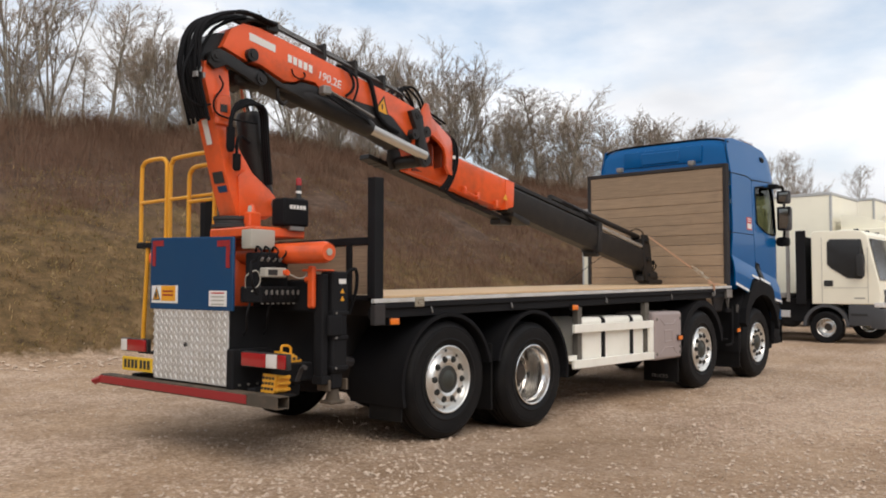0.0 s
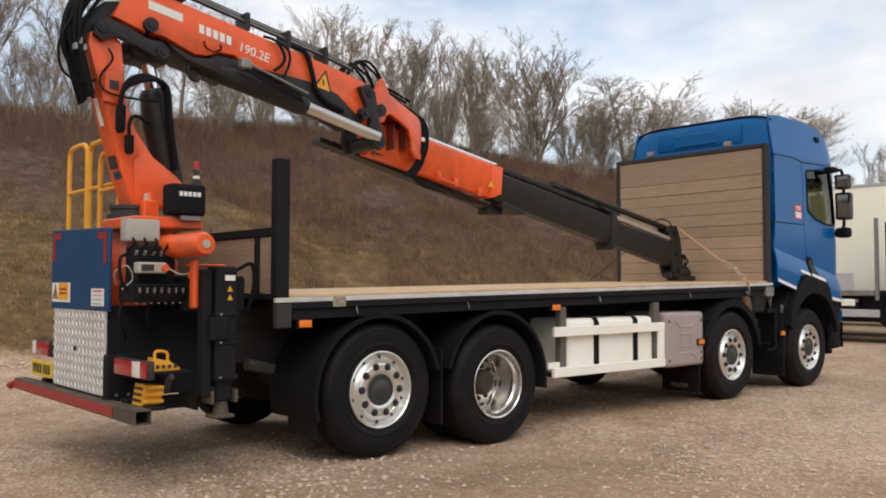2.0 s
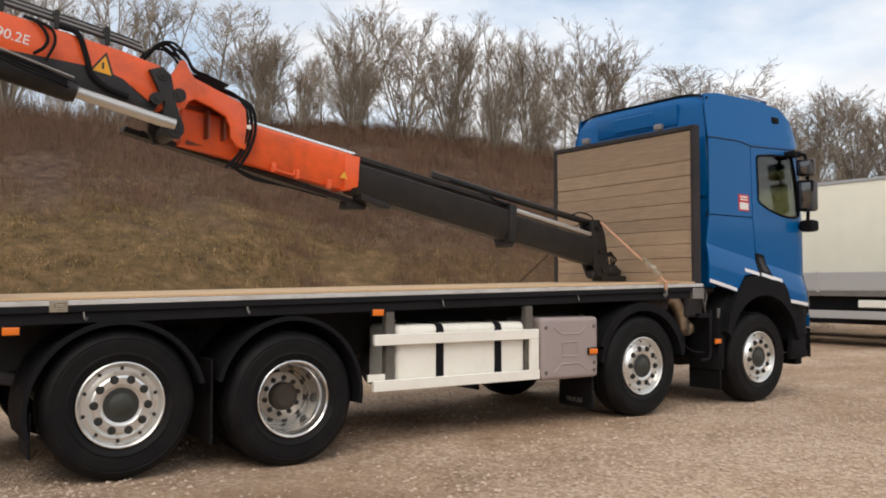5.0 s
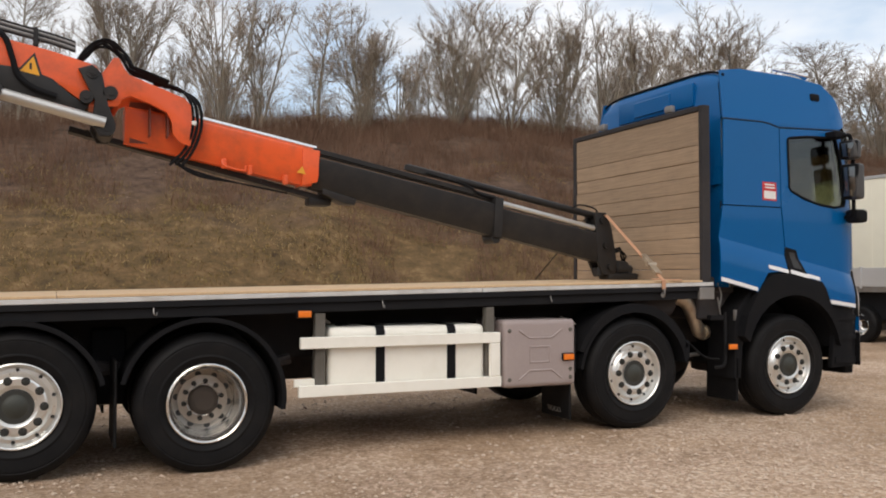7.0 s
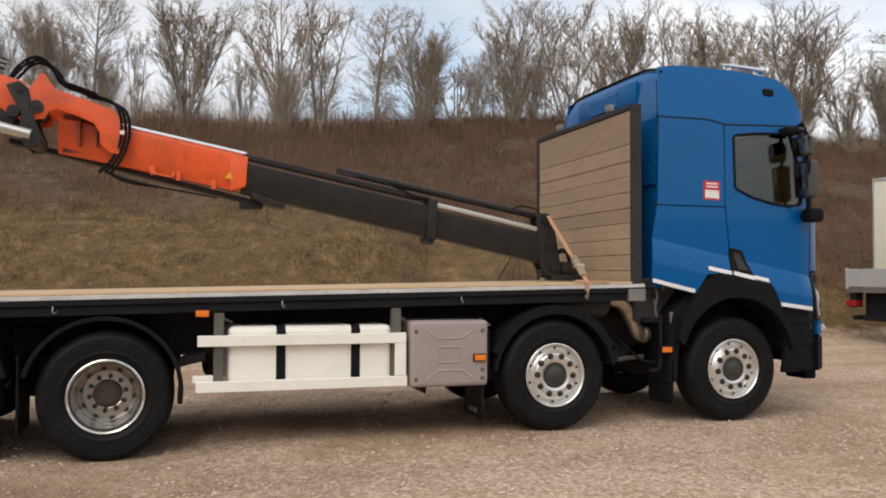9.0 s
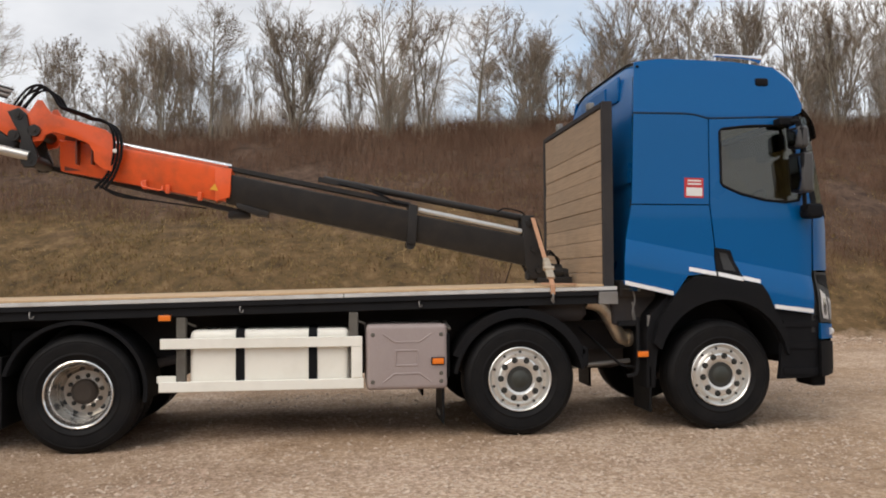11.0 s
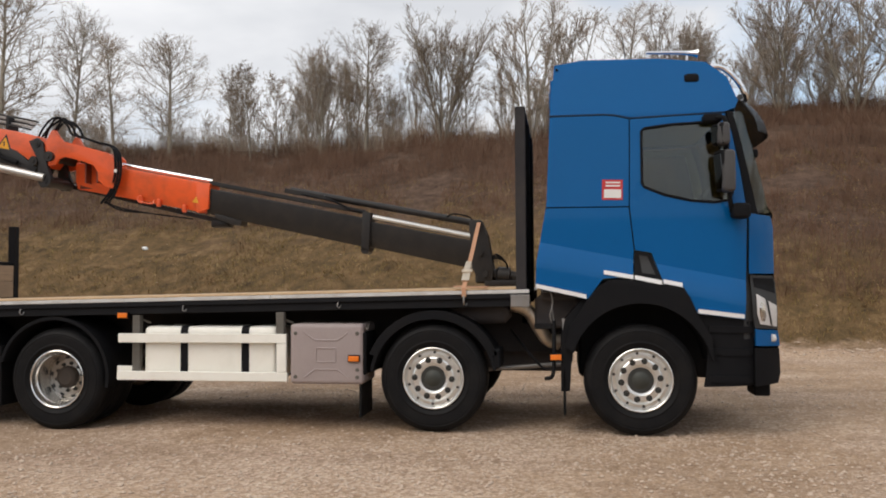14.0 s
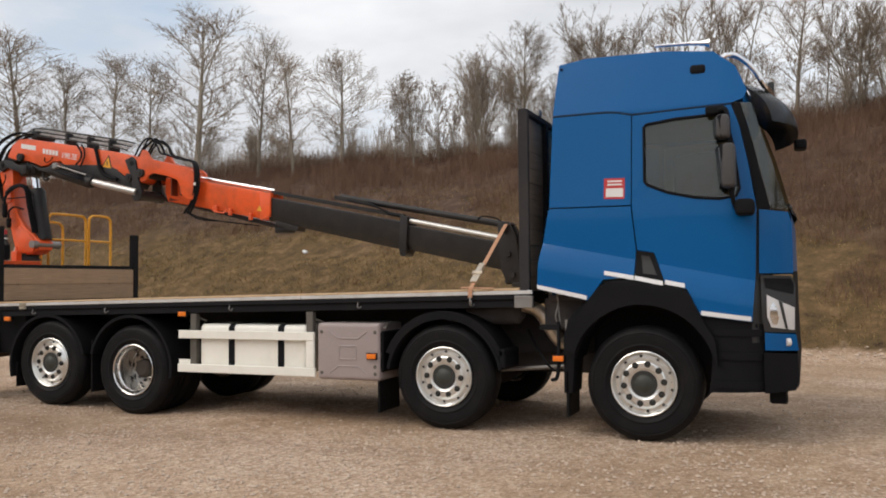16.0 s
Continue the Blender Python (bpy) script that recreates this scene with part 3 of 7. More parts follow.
def build_stones():
    rng = random.Random(5)
    vs, fs = [], []
    octa = ((1, 0, 0), (-1, 0, 0), (0, 1, 0), (0, -1, 0), (0, 0, 1), (0, 0, -1))
    tri = ((0, 2, 4), (2, 1, 4), (1, 3, 4), (3, 0, 4), (2, 0, 5), (1, 2, 5), (3, 1, 5), (0, 3, 5))
    for i in range(64000):
        x, y = rng.uniform(-4, 15), (rng.uniform(-7.5, -1.0) if i % 4 else rng.uniform(-1, 7.5))
        if noise.noise((x * 0.4, y * 0.4, 2.0)) < rng.uniform(-0.6, 0.3):
            continue
        r = 0.006 + 0.019 * rng.random() ** 3
        floor = ground_height(x, y)
        a = rng.uniform(0, 6.28)
        c, s = math.cos(a), math.sin(a)
        k = len(vs)
        e = rng.uniform(0.6, 1.0)
        for u, v, w in octa:
            u, v = u * r, v * r * e
            vs.append((x + c * u - s * v + rng.uniform(-.2, .2) * r, y + s * u + c * v, floor + r * 0.25 + w * r * 0.6))
        fs += [(k + i, k + j, k + l) for i, j, l in tri]
    stuff("gravel_stones", vs, fs, M_STONE, "loose pale gravel stones on the yard", "gravel")


build_stones()


def build_rubble():
    """Broken stone along the foot of the bank, and pale flecks among the grass above it."""
    rng = random.Random(91)
    octa = ((1, 0, 0), (-1, 0, 0), (0, 1, 0), (0, -1, 0), (0, 0, 1), (0, 0, -1))
    tri = ((0, 2, 4), (2, 1, 4), (1, 3, 4), (3, 0, 4), (2, 0, 5), (1, 2, 5), (3, 1, 5), (0, 3, 5))

    def scatter(count, place, size):
        vs, fs = [], []
        for _ in range(count):
            x, y = place()
            r = size()
            z = ground_height(x, y) + r * 0.3
            k = len(vs)
            for u, v, w in octa:
                vs.append((x + u * r + rng.uniform(-0.35, 0.35) * r, y + v * r * rng.uniform(0.6, 1.0), z + w * r * rng.uniform(0.4, 0.7)))
            fs += [(k + a, k + b, k + c) for a, b, c in tri]
        return vs, fs

    def at_foot():
        x = rng.uniform(-16, 34)
        return x, foot_line(x) - 0.55 + rng.gauss(0, 0.28)

    def on_bank():
        x = rng.uniform(-16, 24)
        return x, foot_line(x) + 0.3 + 8.0 * rng.random() ** 1.4

    stuff("rubble", *scatter(5200, at_foot, lambda: 0.012 + 0.04 * rng.random() ** 3), M_STONE, "pale broken stone along the foot of the bank", "rubble")
    stuff("bank_stones", *scatter(700, on_bank, lambda: 0.006 + 0.014 * rng.random() ** 3), M_STONE, "pale stone flecks among the winter grass", "stones")


build_rubble()


# ---- bare trees ----
def tree_meshes(seed, height, half, stems, limbs, cones=False):
    """A leafless tree: one trunk or several fanned stems, limbs that rise from it, branches on these and many fine twigs."""
    rng = random.Random(seed)
    wood, twigs = ([], []), ([], [])

    def seg(store, a, b, ra, rb, sides):
        vs, fs = store
        d = (b - a).normalized()
        u = d.orthogonal().normalized()
        u.rotate(Matrix.Rotation(rng.uniform(0, 3.14), 3, d))
        v = d.cross(u)
        k = len(vs)
        if sides == 2:
            vs += [a - ra * u, a + ra * u, b]
            fs.append((k, k + 1, k + 2))
            return
        for p, r in ((a, ra), (b, rb)):
            for i in range(sides):
                t = 2 * math.pi * i / sides
                vs.append(p + r * (math.cos(t) * u + math.sin(t) * v))
        for i in range(sides):
            j = (i + 1) % sides
            fs.append((k + i, k + j, k + sides + j, k + sides + i))

    def fork(d, open_):
        o = d.orthogonal().normalized()
        o.rotate(Matrix.Rotation(rng.uniform(0, 6.283), 3, d))
        return (d * math.cos(open_) + o * math.sin(open_)).normalized()

    def line(store, p, d, length, r0, r1, n, sides, lift, wander):
        """A limb that wanders a little and bends upwards; gives back its points and directions."""
        pts = [(p, d)]
        for k in range(n):
            e = p + d * length / n
            seg(store, p, e, r0 + (r1 - r0) * k / n, r0 + (r1 - r0) * (k + 1) / n, sides)
            d = (d + Vector((rng.gauss(0, wander), rng.gauss(0, wander), lift + rng.gauss(0, wander * 0.5)))).normalized()
            p = e
            pts.append((p, d))
        return pts

    def along(pts, f):
        k = min(len(pts) - 2, int(f * (len(pts) - 1)))
        g = f * (len(pts) - 1) - k
        return pts[k][0].lerp(pts[k + 1][0], g), pts[k][1]

    def spray(pts, count, length, low):
        """Fine twigs along a branch, each with a fork or two."""
        for _ in range(count):
            f = rng.uniform(low, 1.0)
            p, d = along(pts, f)
            t = line(twigs, p, fork(d, rng.uniform(0.3, 0.85) * tight), length * rng.uniform(0.5, 1.2), 0.0056, 0.003, 2, 2, 0.06, 0.1)
            for _ in range(2):
                q, e = along(t, rng.uniform(0.2, 0.9))
                line(twigs, q, fork(e, rng.uniform(0.35, 0.8) * tight), length * rng.uniform(0.3, 0.7), 0.005, 0.002, 1, 2, 0.0, 0.0)
            if cones and rng.random() < 0.5:
                c = t[-1][0]
                seg(twigs, c, c + Vector((rng.gauss(0, 0.03), rng.gauss(0, 0.03), -0.05)), 0.026, 0.01, 3)

    unit = height / 5.0
    tight = 1.0 if stems == 1 else 0.6
    for k in range(stems):
        a = 2 * math.pi * (k + rng.uniform(-0.3, 0.3)) / stems
        lean = 0.03 if stems == 1 else rng.uniform(0.15, 1.05) * half / height
        way = Vector((lean * math.cos(a), lean * math.sin(a), 1)).normalized()
        tall = height * (rng.uniform(0.97, 1.02) if stems == 1 else rng.uniform(0.66, 1.0)) + 0.3
        thick = (0.07 if stems == 1 else rng.uniform(0.016, 0.032)) * unit
        trunk = line(wood, Vector((0.015 * math.cos(a), 0.015 * math.sin(a), -0.3)), way, tall, thick, 0.006, 14, 6, 0.0, 0.02 if stems == 1 else 0.016)
        own = limbs if stems == 1 else max(6, int(limbs * 0.9 / stems))
        for m in range(own):
            f = 0.11 + 0.86 * (m + rng.random()) / own
            p, d = along(trunk, f)
            # an egg-shaped crown, widest at its middle
            wide = half * math.sin(math.pi * min(1.0, 0.14 + 0.82 * f) ** 1.15) * rng.uniform(0.55, 1.1) * (1.0 if stems == 1 else 0.6)
            steep = rng.uniform(0.75, 1.1) * (1.05 - 0.5 * f) * (1.0 if stems == 1 else 0.42)
            out = fork(d, steep)
            reach = min(0.42 * height, max(0.3, wide / math.sin(steep) * 0.92))
            limb = line(wood, p, out, reach, (0.0065 + 0.006 * reach) * unit, 0.004, 6, 4, 0.05, 0.042)
            spray(limb, 3, 0.32 * unit, 0.3)
            for _ in range(int(3 + 4.0 * reach)):
                q, e = along(limb, rng.uniform(0.18, 0.95))
                size = max(0.22, reach * rng.uniform(0.22, 0.5))
                branch = line(twigs, q, fork(e, rng.uniform(0.45, 0.85) * tight), size, 0.0075, 0.0035, 3, 3, 0.07, 0.05)
                spray(branch, int(4 + 3.4 * size), 0.29 * unit, 0.15)
        spray(trunk, 10 if stems == 1 else 6, 0.35 * unit, 0.65)
    out = []
    for name, (vs, fs), mat in (("trunk", wood, M_BARK), ("crown", twigs, M_TWIG)):
        me = bpy.data.meshes.new(name)
        me.from_pydata([tuple(v) for v in vs], [], fs)
        me.materials.append(mat)
        me.polygons.foreach_set("use_smooth", [True] * len(me.polygons))
        out.append(me)
    return out


def build_trees():
    rng = random.Random(12)
    # height, half width, stems, limbs
    recipes = [(5.0, 1.05, 10, 80), (4.8, 1.0, 1, 44), (5.1, 1.1, 11, 90), (4.7, 0.85, 8, 66), (5.2, 0.6, 5, 44), (4.8, 1.15, 10, 84), (5.0, 1.15, 1, 46)]
    kinds = [tree_meshes(20 + i, *r) for i, r in enumerate(recipes)]
    alder = tree_meshes(40, 4.0, 1.1, 1, 30, True)
    tags = {1: "bare single-stemmed tree with fine winter twigs", 6: "bare single-stemmed tree with fine winter twigs"}

    def plant(me_pair, x, y, wide, tall, label):
        ob = thing("bare_tree", label, "tree", group="bare trees along the crest of the bank")
        for me in me_pair:
            c = new(me.name.split(".")[0], me)
            c.parent = ob
        ob.matrix_basis = pose(x, y, ground_height(x, y), rng.uniform(-2, 2), rng.uniform(-2, 2), rng.uniform(0, 360)) @ Matrix.Diagonal((wide, wide, tall, 1))

    # the trees of the crest: x, height of the top, half width
    row = [(-24.9, 12.9, 2.4), (-21.8, 11.4, 1.5), (-19.4, 11.9, 1.5), (-17.0, 11.0, 1.2), (-14.3, 13.3, 2.2), (-11.4, 11.6, 1.3), (-9.6, 10.4, 1.1), (-7.6, 10.6, 1.5), (-1.5, 9.9, 0.95), (0.0, 10.65, 1.15),
           (2.9, 10.85, 1.4), (6.1, 11.0, 1.35), (7.4, 11.1, 0.85), (9.3, 10.8, 1.1), (11.15, 10.3, 1.15), (12.2, 9.2, 0.7), (14.5, 11.1, 1.45), (16.8, 11.4, 1.4), (19.0, 11.8, 1.4), (21.2, 12.2, 0.85),
           (23.1, 11.8, 1.4), (25.2, 10.6, 1.0), (27.3, 12.5, 2.3), (30.0, 10.2, 1.1), (32.0, 11.0, 1.3), (34.3, 12.1, 2.2), (37.8, 12.1, 2.0), (41.0, 11.6, 1.8), (45.0, 12.1, 2.2), (49.0, 12.4, 2.2), (53.0, 13.0, 2.4), (57.0, 13.0, 2.4)]
    for i, (x, top, half) in enumerate(row):
        k = 4 if half < 0.9 else 2 if x == 2.9 else (1, 6)[i % 2] if x < -7 else (0, 1, 2, 3, 5, 6)[(i * 5 + 2) % 6]
        y = 21.0 + rng.uniform(-0.3, 0.3)
        plant(kinds[k], x, y, 1.16 * half / recipes[k][1], (top - ground_height(x, y)) / recipes[k][0], tags.get(k, "bare tree with stems fanning out from the base"))
    for x, y, s in ((-4.3, 21.0, 0.82), (-3.5, 21.6, 0.7), (-5.3, 21.4, 0.6)):
        plant(alder, x, y, s, s, "bare tree hung with small dark cones")
    # a thinner row behind them
    x = -6.0
    while x < 70:
        k = rng.randrange(len(kinds))
        s = rng.uniform(0.62, 0.9)
        plant(kinds[k], x, 25.0 + rng.uniform(-1.0, 2.5), s * 1.15, s, tags.get(k, "bare tree with stems fanning out from the base"))
        x += rng.uniform(1.1, 2.3)
    x = -26.0
    while x < -7:
        k = rng.randrange(len(kinds))
        s = rng.uniform(0.4, 0.62)
        plant(kinds[k], x, 24.5 + rng.uniform(-1.0, 2.5), s * 1.3, s, tags.get(k, "bare tree with stems fanning out from the base"))
        x += rng.uniform(1.6, 3.0)
    # trees at the far end of the yard, behind the parked lorries
    y = -14.0
    while y < 17:
        k = rng.randrange(len(kinds))
        s = rng.uniform(0.85, 1.25)
        plant(alder if rng.random() < 0.45 else kinds[k], 46 + rng.uniform(-2, 6), y, s, s, "bare tree in the hedge at the far end of the yard")
        y += rng.uniform(1.3, 2.2)


build_trees()


def build_shrubs():
    rng = random.Random(31)
    kinds = [tree_meshes(60 + i, 2.0, 0.9, 5, 26 + i) for i in range(3)]
    x = -28.0
    while x < 46:
        y = foot_line(x) + 12.2 + rng.uniform(-1.4, 3.6)
        ob = thing("bare_shrub", "low leafless shrub tangled under the trees", "shrub", group="leafless shrubs under the trees")
        for me, name in zip(kinds[rng.randrange(3)], ("stem", "crown")):
            c = new(name, me)
            c.parent = ob
        s = rng.uniform(0.55, 1.05)
        ob.matrix_basis = pose(x, y, ground_height(x, y), 0, 0, rng.uniform(0, 360)) @ Matrix.Diagonal((s * 1.25, s * 1.25, s, 1))
        x += rng.uniform(3.0, 6.5)


build_shrubs()


# ---- the crane truck: x ahead, y to its left, rear of the deck at x = 0 ----
truck = thing("crane_truck", "blue four-axle flatbed truck with an orange loader crane on its tail", "truck")
MID = -0.08
DECK_TILT = 0.0195


def deck_z(x):
    return 1.212 + DECK_TILT * x


def quad_hull(rows, close=True):
    """A skin from rows of points, each row as long as the next."""
    bm = bmesh.new()
    vs = [[bm.verts.new(p) for p in row] for row in rows]
    for a, b in zip(vs, vs[1:]):
        for i in range(len(a) - 1):
            bm.faces.new((a[i], a[i + 1], b[i + 1], b[i]))
    return bm


# wheels
TYRE = [(0.285, 0.035), (0.30, 0.015), (0.33, 0.005), (0.335, 0.001), (0.345, 0.001), (0.35, 0.004), (0.4, 0.0), (0.43, 0.001), (0.434, 0.005), (0.44, 0.005), (0.444, 0.002), (0.456, 0.006), (0.482, 0.028), (0.498, 0.05), (0.502, 0.06),
        (0.503, 0.1), (0.49, 0.102), (0.49, 0.112), (0.504, 0.114), (0.505, 0.148), (0.492, 0.15), (0.492, 0.16), (0.505, 0.162),
        (0.504, 0.198), (0.49, 0.2), (0.49, 0.21), (0.503, 0.212), (0.502, 0.25), (0.498, 0.262), (0.482, 0.284), (0.455, 0.304), (0.42, 0.312),
        (0.36, 0.31), (0.30, 0.297), (0.285, 0.277)]


def tyre_mesh():
    bm = lathe(TYRE, 72, closed=True)
    return mesh_of(bm, "tyre", M_RUBBER)


FLAT_RIM = [(0.24, 0.27), (0.27, 0.2), (0.278, 0.08), (0.288, 0.03), (0.3, 0.022), (0.3, 0.008), (0.292, 0.004), (0.282, 0.012), (0.272, 0.04),
            (0.262, 0.052), (0.235, 0.05), (0.214, 0.036), (0.205, 0.02), (0.19, 0.012), (0.145, 0.012), (0.135, 0.018), (0.11, 0.02), (0.1, 0.03), (0.1, 0.06), (0.0, 0.06)]
DEEP_RIM = [(0.24, 0.31), (0.27, 0.3), (0.3, 0.022), (0.3, 0.008), (0.292, 0.004), (0.282, 0.012), (0.272, 0.05), (0.264, 0.066), (0.256, 0.075), (0.252, 0.11), (0.256, 0.135), (0.25, 0.19), (0.246, 0.255),
            (0.232, 0.272), (0.205, 0.262), (0.19, 0.245), (0.14, 0.245), (0.12, 0.235), (0.12, 0.285), (0.0, 0.285)]
RIMS = [[(r * 0.955, y) for r, y in prof] for prof in (FLAT_RIM, DEEP_RIM)]
ME = {"tyre": tyre_mesh(), "flat": mesh_of(lathe(RIMS[0], 56), "rim", M_ALLOY, 28), "deep": mesh_of(lathe(RIMS[1], 56), "rim", M_ALLOY_BRIGHT, 28),
      "disc": mesh_of(lathe([(0.22, 0.268), (0.196, 0.257), (0.181, 0.241), (0.135, 0.241), (0.11, 0.235)], 48), "wheel_disc", M_ALLOY_DULL),
      "flat_nut": mesh_of(add(tube([(0, 0.008, 0), (0, 0.02, 0)], 0.028, 14), add(tube([(0, -0.006, 0), (0, 0.01, 0)], 0.0195, 6), tube([(0, -0.014, 0), (0, -0.006, 0)], 0.01, 8))), "wheel_nut", M_HUB),
      "deep_nut": mesh_of(add(tube([(0, 0.225, 0), (0, 0.255, 0)], 0.02, 6), tube([(0, 0.21, 0), (0, 0.227, 0)], 0.01, 8)), "wheel_nut", M_HUB),
      "flat_hole": mesh_of(tube([(0, 0.0475, 0), (0, 0.07, 0)], 0.0125, 12), "hand_hole", M_INK),
      "deep_hole": mesh_of(tube([(0, 0.245, 0), (0, 0.285, 0)], 0.0235, 12), "hand_hole", M_INK),
      "flat_hub": mesh_of(lathe([(0.0, -0.002), (0.05, -0.002), (0.062, 0.006), (0.08, 0.01), (0.09, 0.022), (0.092, 0.06), (0.0, 0.06)], 30), "hub", M_HUBCAP),
      "flat_ring": mesh_of(lathe([(0.086, 0.0105), (0.112, 0.0105), (0.116, 0.0165), (0.086, 0.0165)], 40), "hub_ring", M_HUB),
      "deep_hub": mesh_of(lathe([(0.0, 0.15), (0.07, 0.15), (0.08, 0.158), (0.096, 0.165), (0.106, 0.18), (0.112, 0.285), (0.0, 0.285)], 30), "hub", M_HUB_BROWN)}


HUBS = {0.89: 0.527, 2.13: 0.476, 5.903: 0.525, 7.79: 0.526}


def hub_z(x):
    return HUBS[x]


def wheel(x, y, kind, flip, inner=False):
    t = new("tyre", ME["tyre"])
    t.parent = truck
    t.matrix_basis = pose(x, y, hub_z(x), 0, random.Random(x + y).uniform(0, 36), 180 if flip else 0)
    tagged(t, "black tyre on a polished alloy wheel" if kind == "flat" else "black tyre on a deeply dished alloy wheel")
    for n, key in (("rim", kind), ("hub", kind + "_hub")):
        new(n, ME[key]).parent = t
    if kind == "deep":
        new("wheel_disc", ME["disc"]).parent = t
    else:
        new("hub_ring", ME["flat_ring"]).parent = t
    if inner:
        return
    for n, key, radius, start in (("wheel_nut", "_nut", 0.174 if kind == "flat" else 0.138, 0.15), ("hand_hole", "_hole", 0.24 if kind == "flat" else 0.19, 0.46)):
        for i in range(10):
            o = new(n, ME[kind + key])
            o.parent = t
            a = start + 2 * math.pi * i / 10
            o.location = (radius * math.cos(a), 0, radius * math.sin(a))


for x in HUBS:
    kind = "deep" if x == 2.13 else "flat"
    wheel(x, -1.225, kind, False)
    wheel(x, 2 * MID + 1.225, kind, True)
    if kind == "deep":
        wheel(x, -0.885, "deep", False, True)
        wheel(x, 2 * MID + 0.885, "deep", True, True)
    for y in (-0.93, 0.5):
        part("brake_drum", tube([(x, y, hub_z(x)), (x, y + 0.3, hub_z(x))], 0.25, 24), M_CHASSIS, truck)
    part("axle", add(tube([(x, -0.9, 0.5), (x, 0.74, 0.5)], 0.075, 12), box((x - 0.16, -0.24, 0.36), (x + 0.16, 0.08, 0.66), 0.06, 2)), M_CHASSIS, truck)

# chassis
part("chassis_rail", box((-0.8, -0.5, 0.72), (8.6, -0.42, 1.0)), M_FRAME, truck)
part("chassis_rail", box((-0.8, 0.26, 0.72), (8.6, 0.34, 1.0)), M_FRAME, truck)
for x in (0.2, 1.6, 3.0, 4.2, 5.2, 6.6):
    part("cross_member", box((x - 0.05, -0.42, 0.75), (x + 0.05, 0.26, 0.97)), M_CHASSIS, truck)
part("subframe", add(box((0.0, -0.52, 1.0), (6.7, -0.4, 1.14)), box((0.0, 0.24, 1.0), (6.7, 0.36, 1.14))), M_FRAME, truck)
part("inner_skirt", box((1.36, -0.6, 0.42), (1.62, 0.44, 1.0), 0.02), M_BLACK, truck)
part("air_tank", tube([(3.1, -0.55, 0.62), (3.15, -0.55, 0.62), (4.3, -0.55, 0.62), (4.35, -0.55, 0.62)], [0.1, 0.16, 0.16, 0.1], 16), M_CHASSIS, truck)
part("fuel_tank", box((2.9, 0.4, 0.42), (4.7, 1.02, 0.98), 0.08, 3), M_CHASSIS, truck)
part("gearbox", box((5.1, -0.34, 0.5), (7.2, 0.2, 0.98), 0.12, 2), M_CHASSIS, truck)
for x0, x1 in ((0.2, 0.88), (1.5, 2.13)):
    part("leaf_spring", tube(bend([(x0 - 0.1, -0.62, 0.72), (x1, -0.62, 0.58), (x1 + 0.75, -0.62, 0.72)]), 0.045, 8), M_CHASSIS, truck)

# deck
deck = part("deck", quad_hull([[(0, y, deck_z(0) - 0.012), (6.8, y, deck_z(6.8) - 0.012)] for y in (-1.19, 1.09)]), M_BLACK, truck, "flat load deck of pale plywood with aluminium edges")
for i in range(6):
    x0, x1 = 0.02 + i * 1.11, 0.02 + (i + 1) * 1.11 - 0.004
    for y0, y1 in ((-1.24, -0.05), (-0.046, 1.14)):
        bm = box((x0, y0, -0.018), (x1, y1, 0.0), 0.002)
        for v in bm.verts:
            v.co.z += deck_z(v.co.x) + 0.024
        part("deck_board", bm, M_DECK, deck)


def edge_strip(y0, y1, lo, hi, x0=0.0, x1=6.8, bevel=0.003):
    bm = box((x0, y0, lo), (x1, y1, hi), bevel)
    for v in bm.verts:
        v.co.z += deck_z(v.co.x)
    return bm


for y in (-1.25, 1.115):
    for x0, x1 in ((-0.03, 4.338), (4.345, 6.8)):
        part("edge_rail", edge_strip(y, y + 0.035, -0.03, 0.003, x0, x1), M_ALU, deck, "scuffed aluminium edge rail")
    part("side_raver", add(edge_strip(y + 0.004, y + 0.05, -0.075, -0.031), edge_strip(y + 0.03, y + 0.1, -0.15, -0.076)), M_BLACK, deck)
part("bent_lip", add(edge_strip(-1.256, -1.246, -0.072, 0.006, 0.43, 0.54), edge_strip(-1.262, -1.252, -0.05, -0.012, 0.455, 0.53, 0.012)), M_SCUFF, deck, "bent and scuffed dent in the edge rail")
for i in range(10):
    x = 0.35 + i * 0.68
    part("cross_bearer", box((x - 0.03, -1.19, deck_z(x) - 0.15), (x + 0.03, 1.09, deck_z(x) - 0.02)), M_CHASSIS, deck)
for x in (0.64, 1.75, 3.46, 5.0, 6.2):
    part("rope_hook", tube(bend([(x, -1.235, deck_z(x) - 0.07), (x, -1.255, deck_z(x) - 0.115), (x + 0.015, -1.24, deck_z(x) - 0.13), (x + 0.025, -1.22, deck_z(x) - 0.11)], 4), 0.005, 6), M_STEEL, deck)
part("corner_bracket", box((6.63, -1.258, 1.185), (6.805, -1.2, 1.3), 0.006), M_STEEL, deck, "scuffed grey steel corner bracket")
part("corner_bracket", box((-0.025, -1.258, 1.01), (0.09, -1.2, 1.172), 0.006), M_FRAME, deck, "grimy dark steel corner bracket")

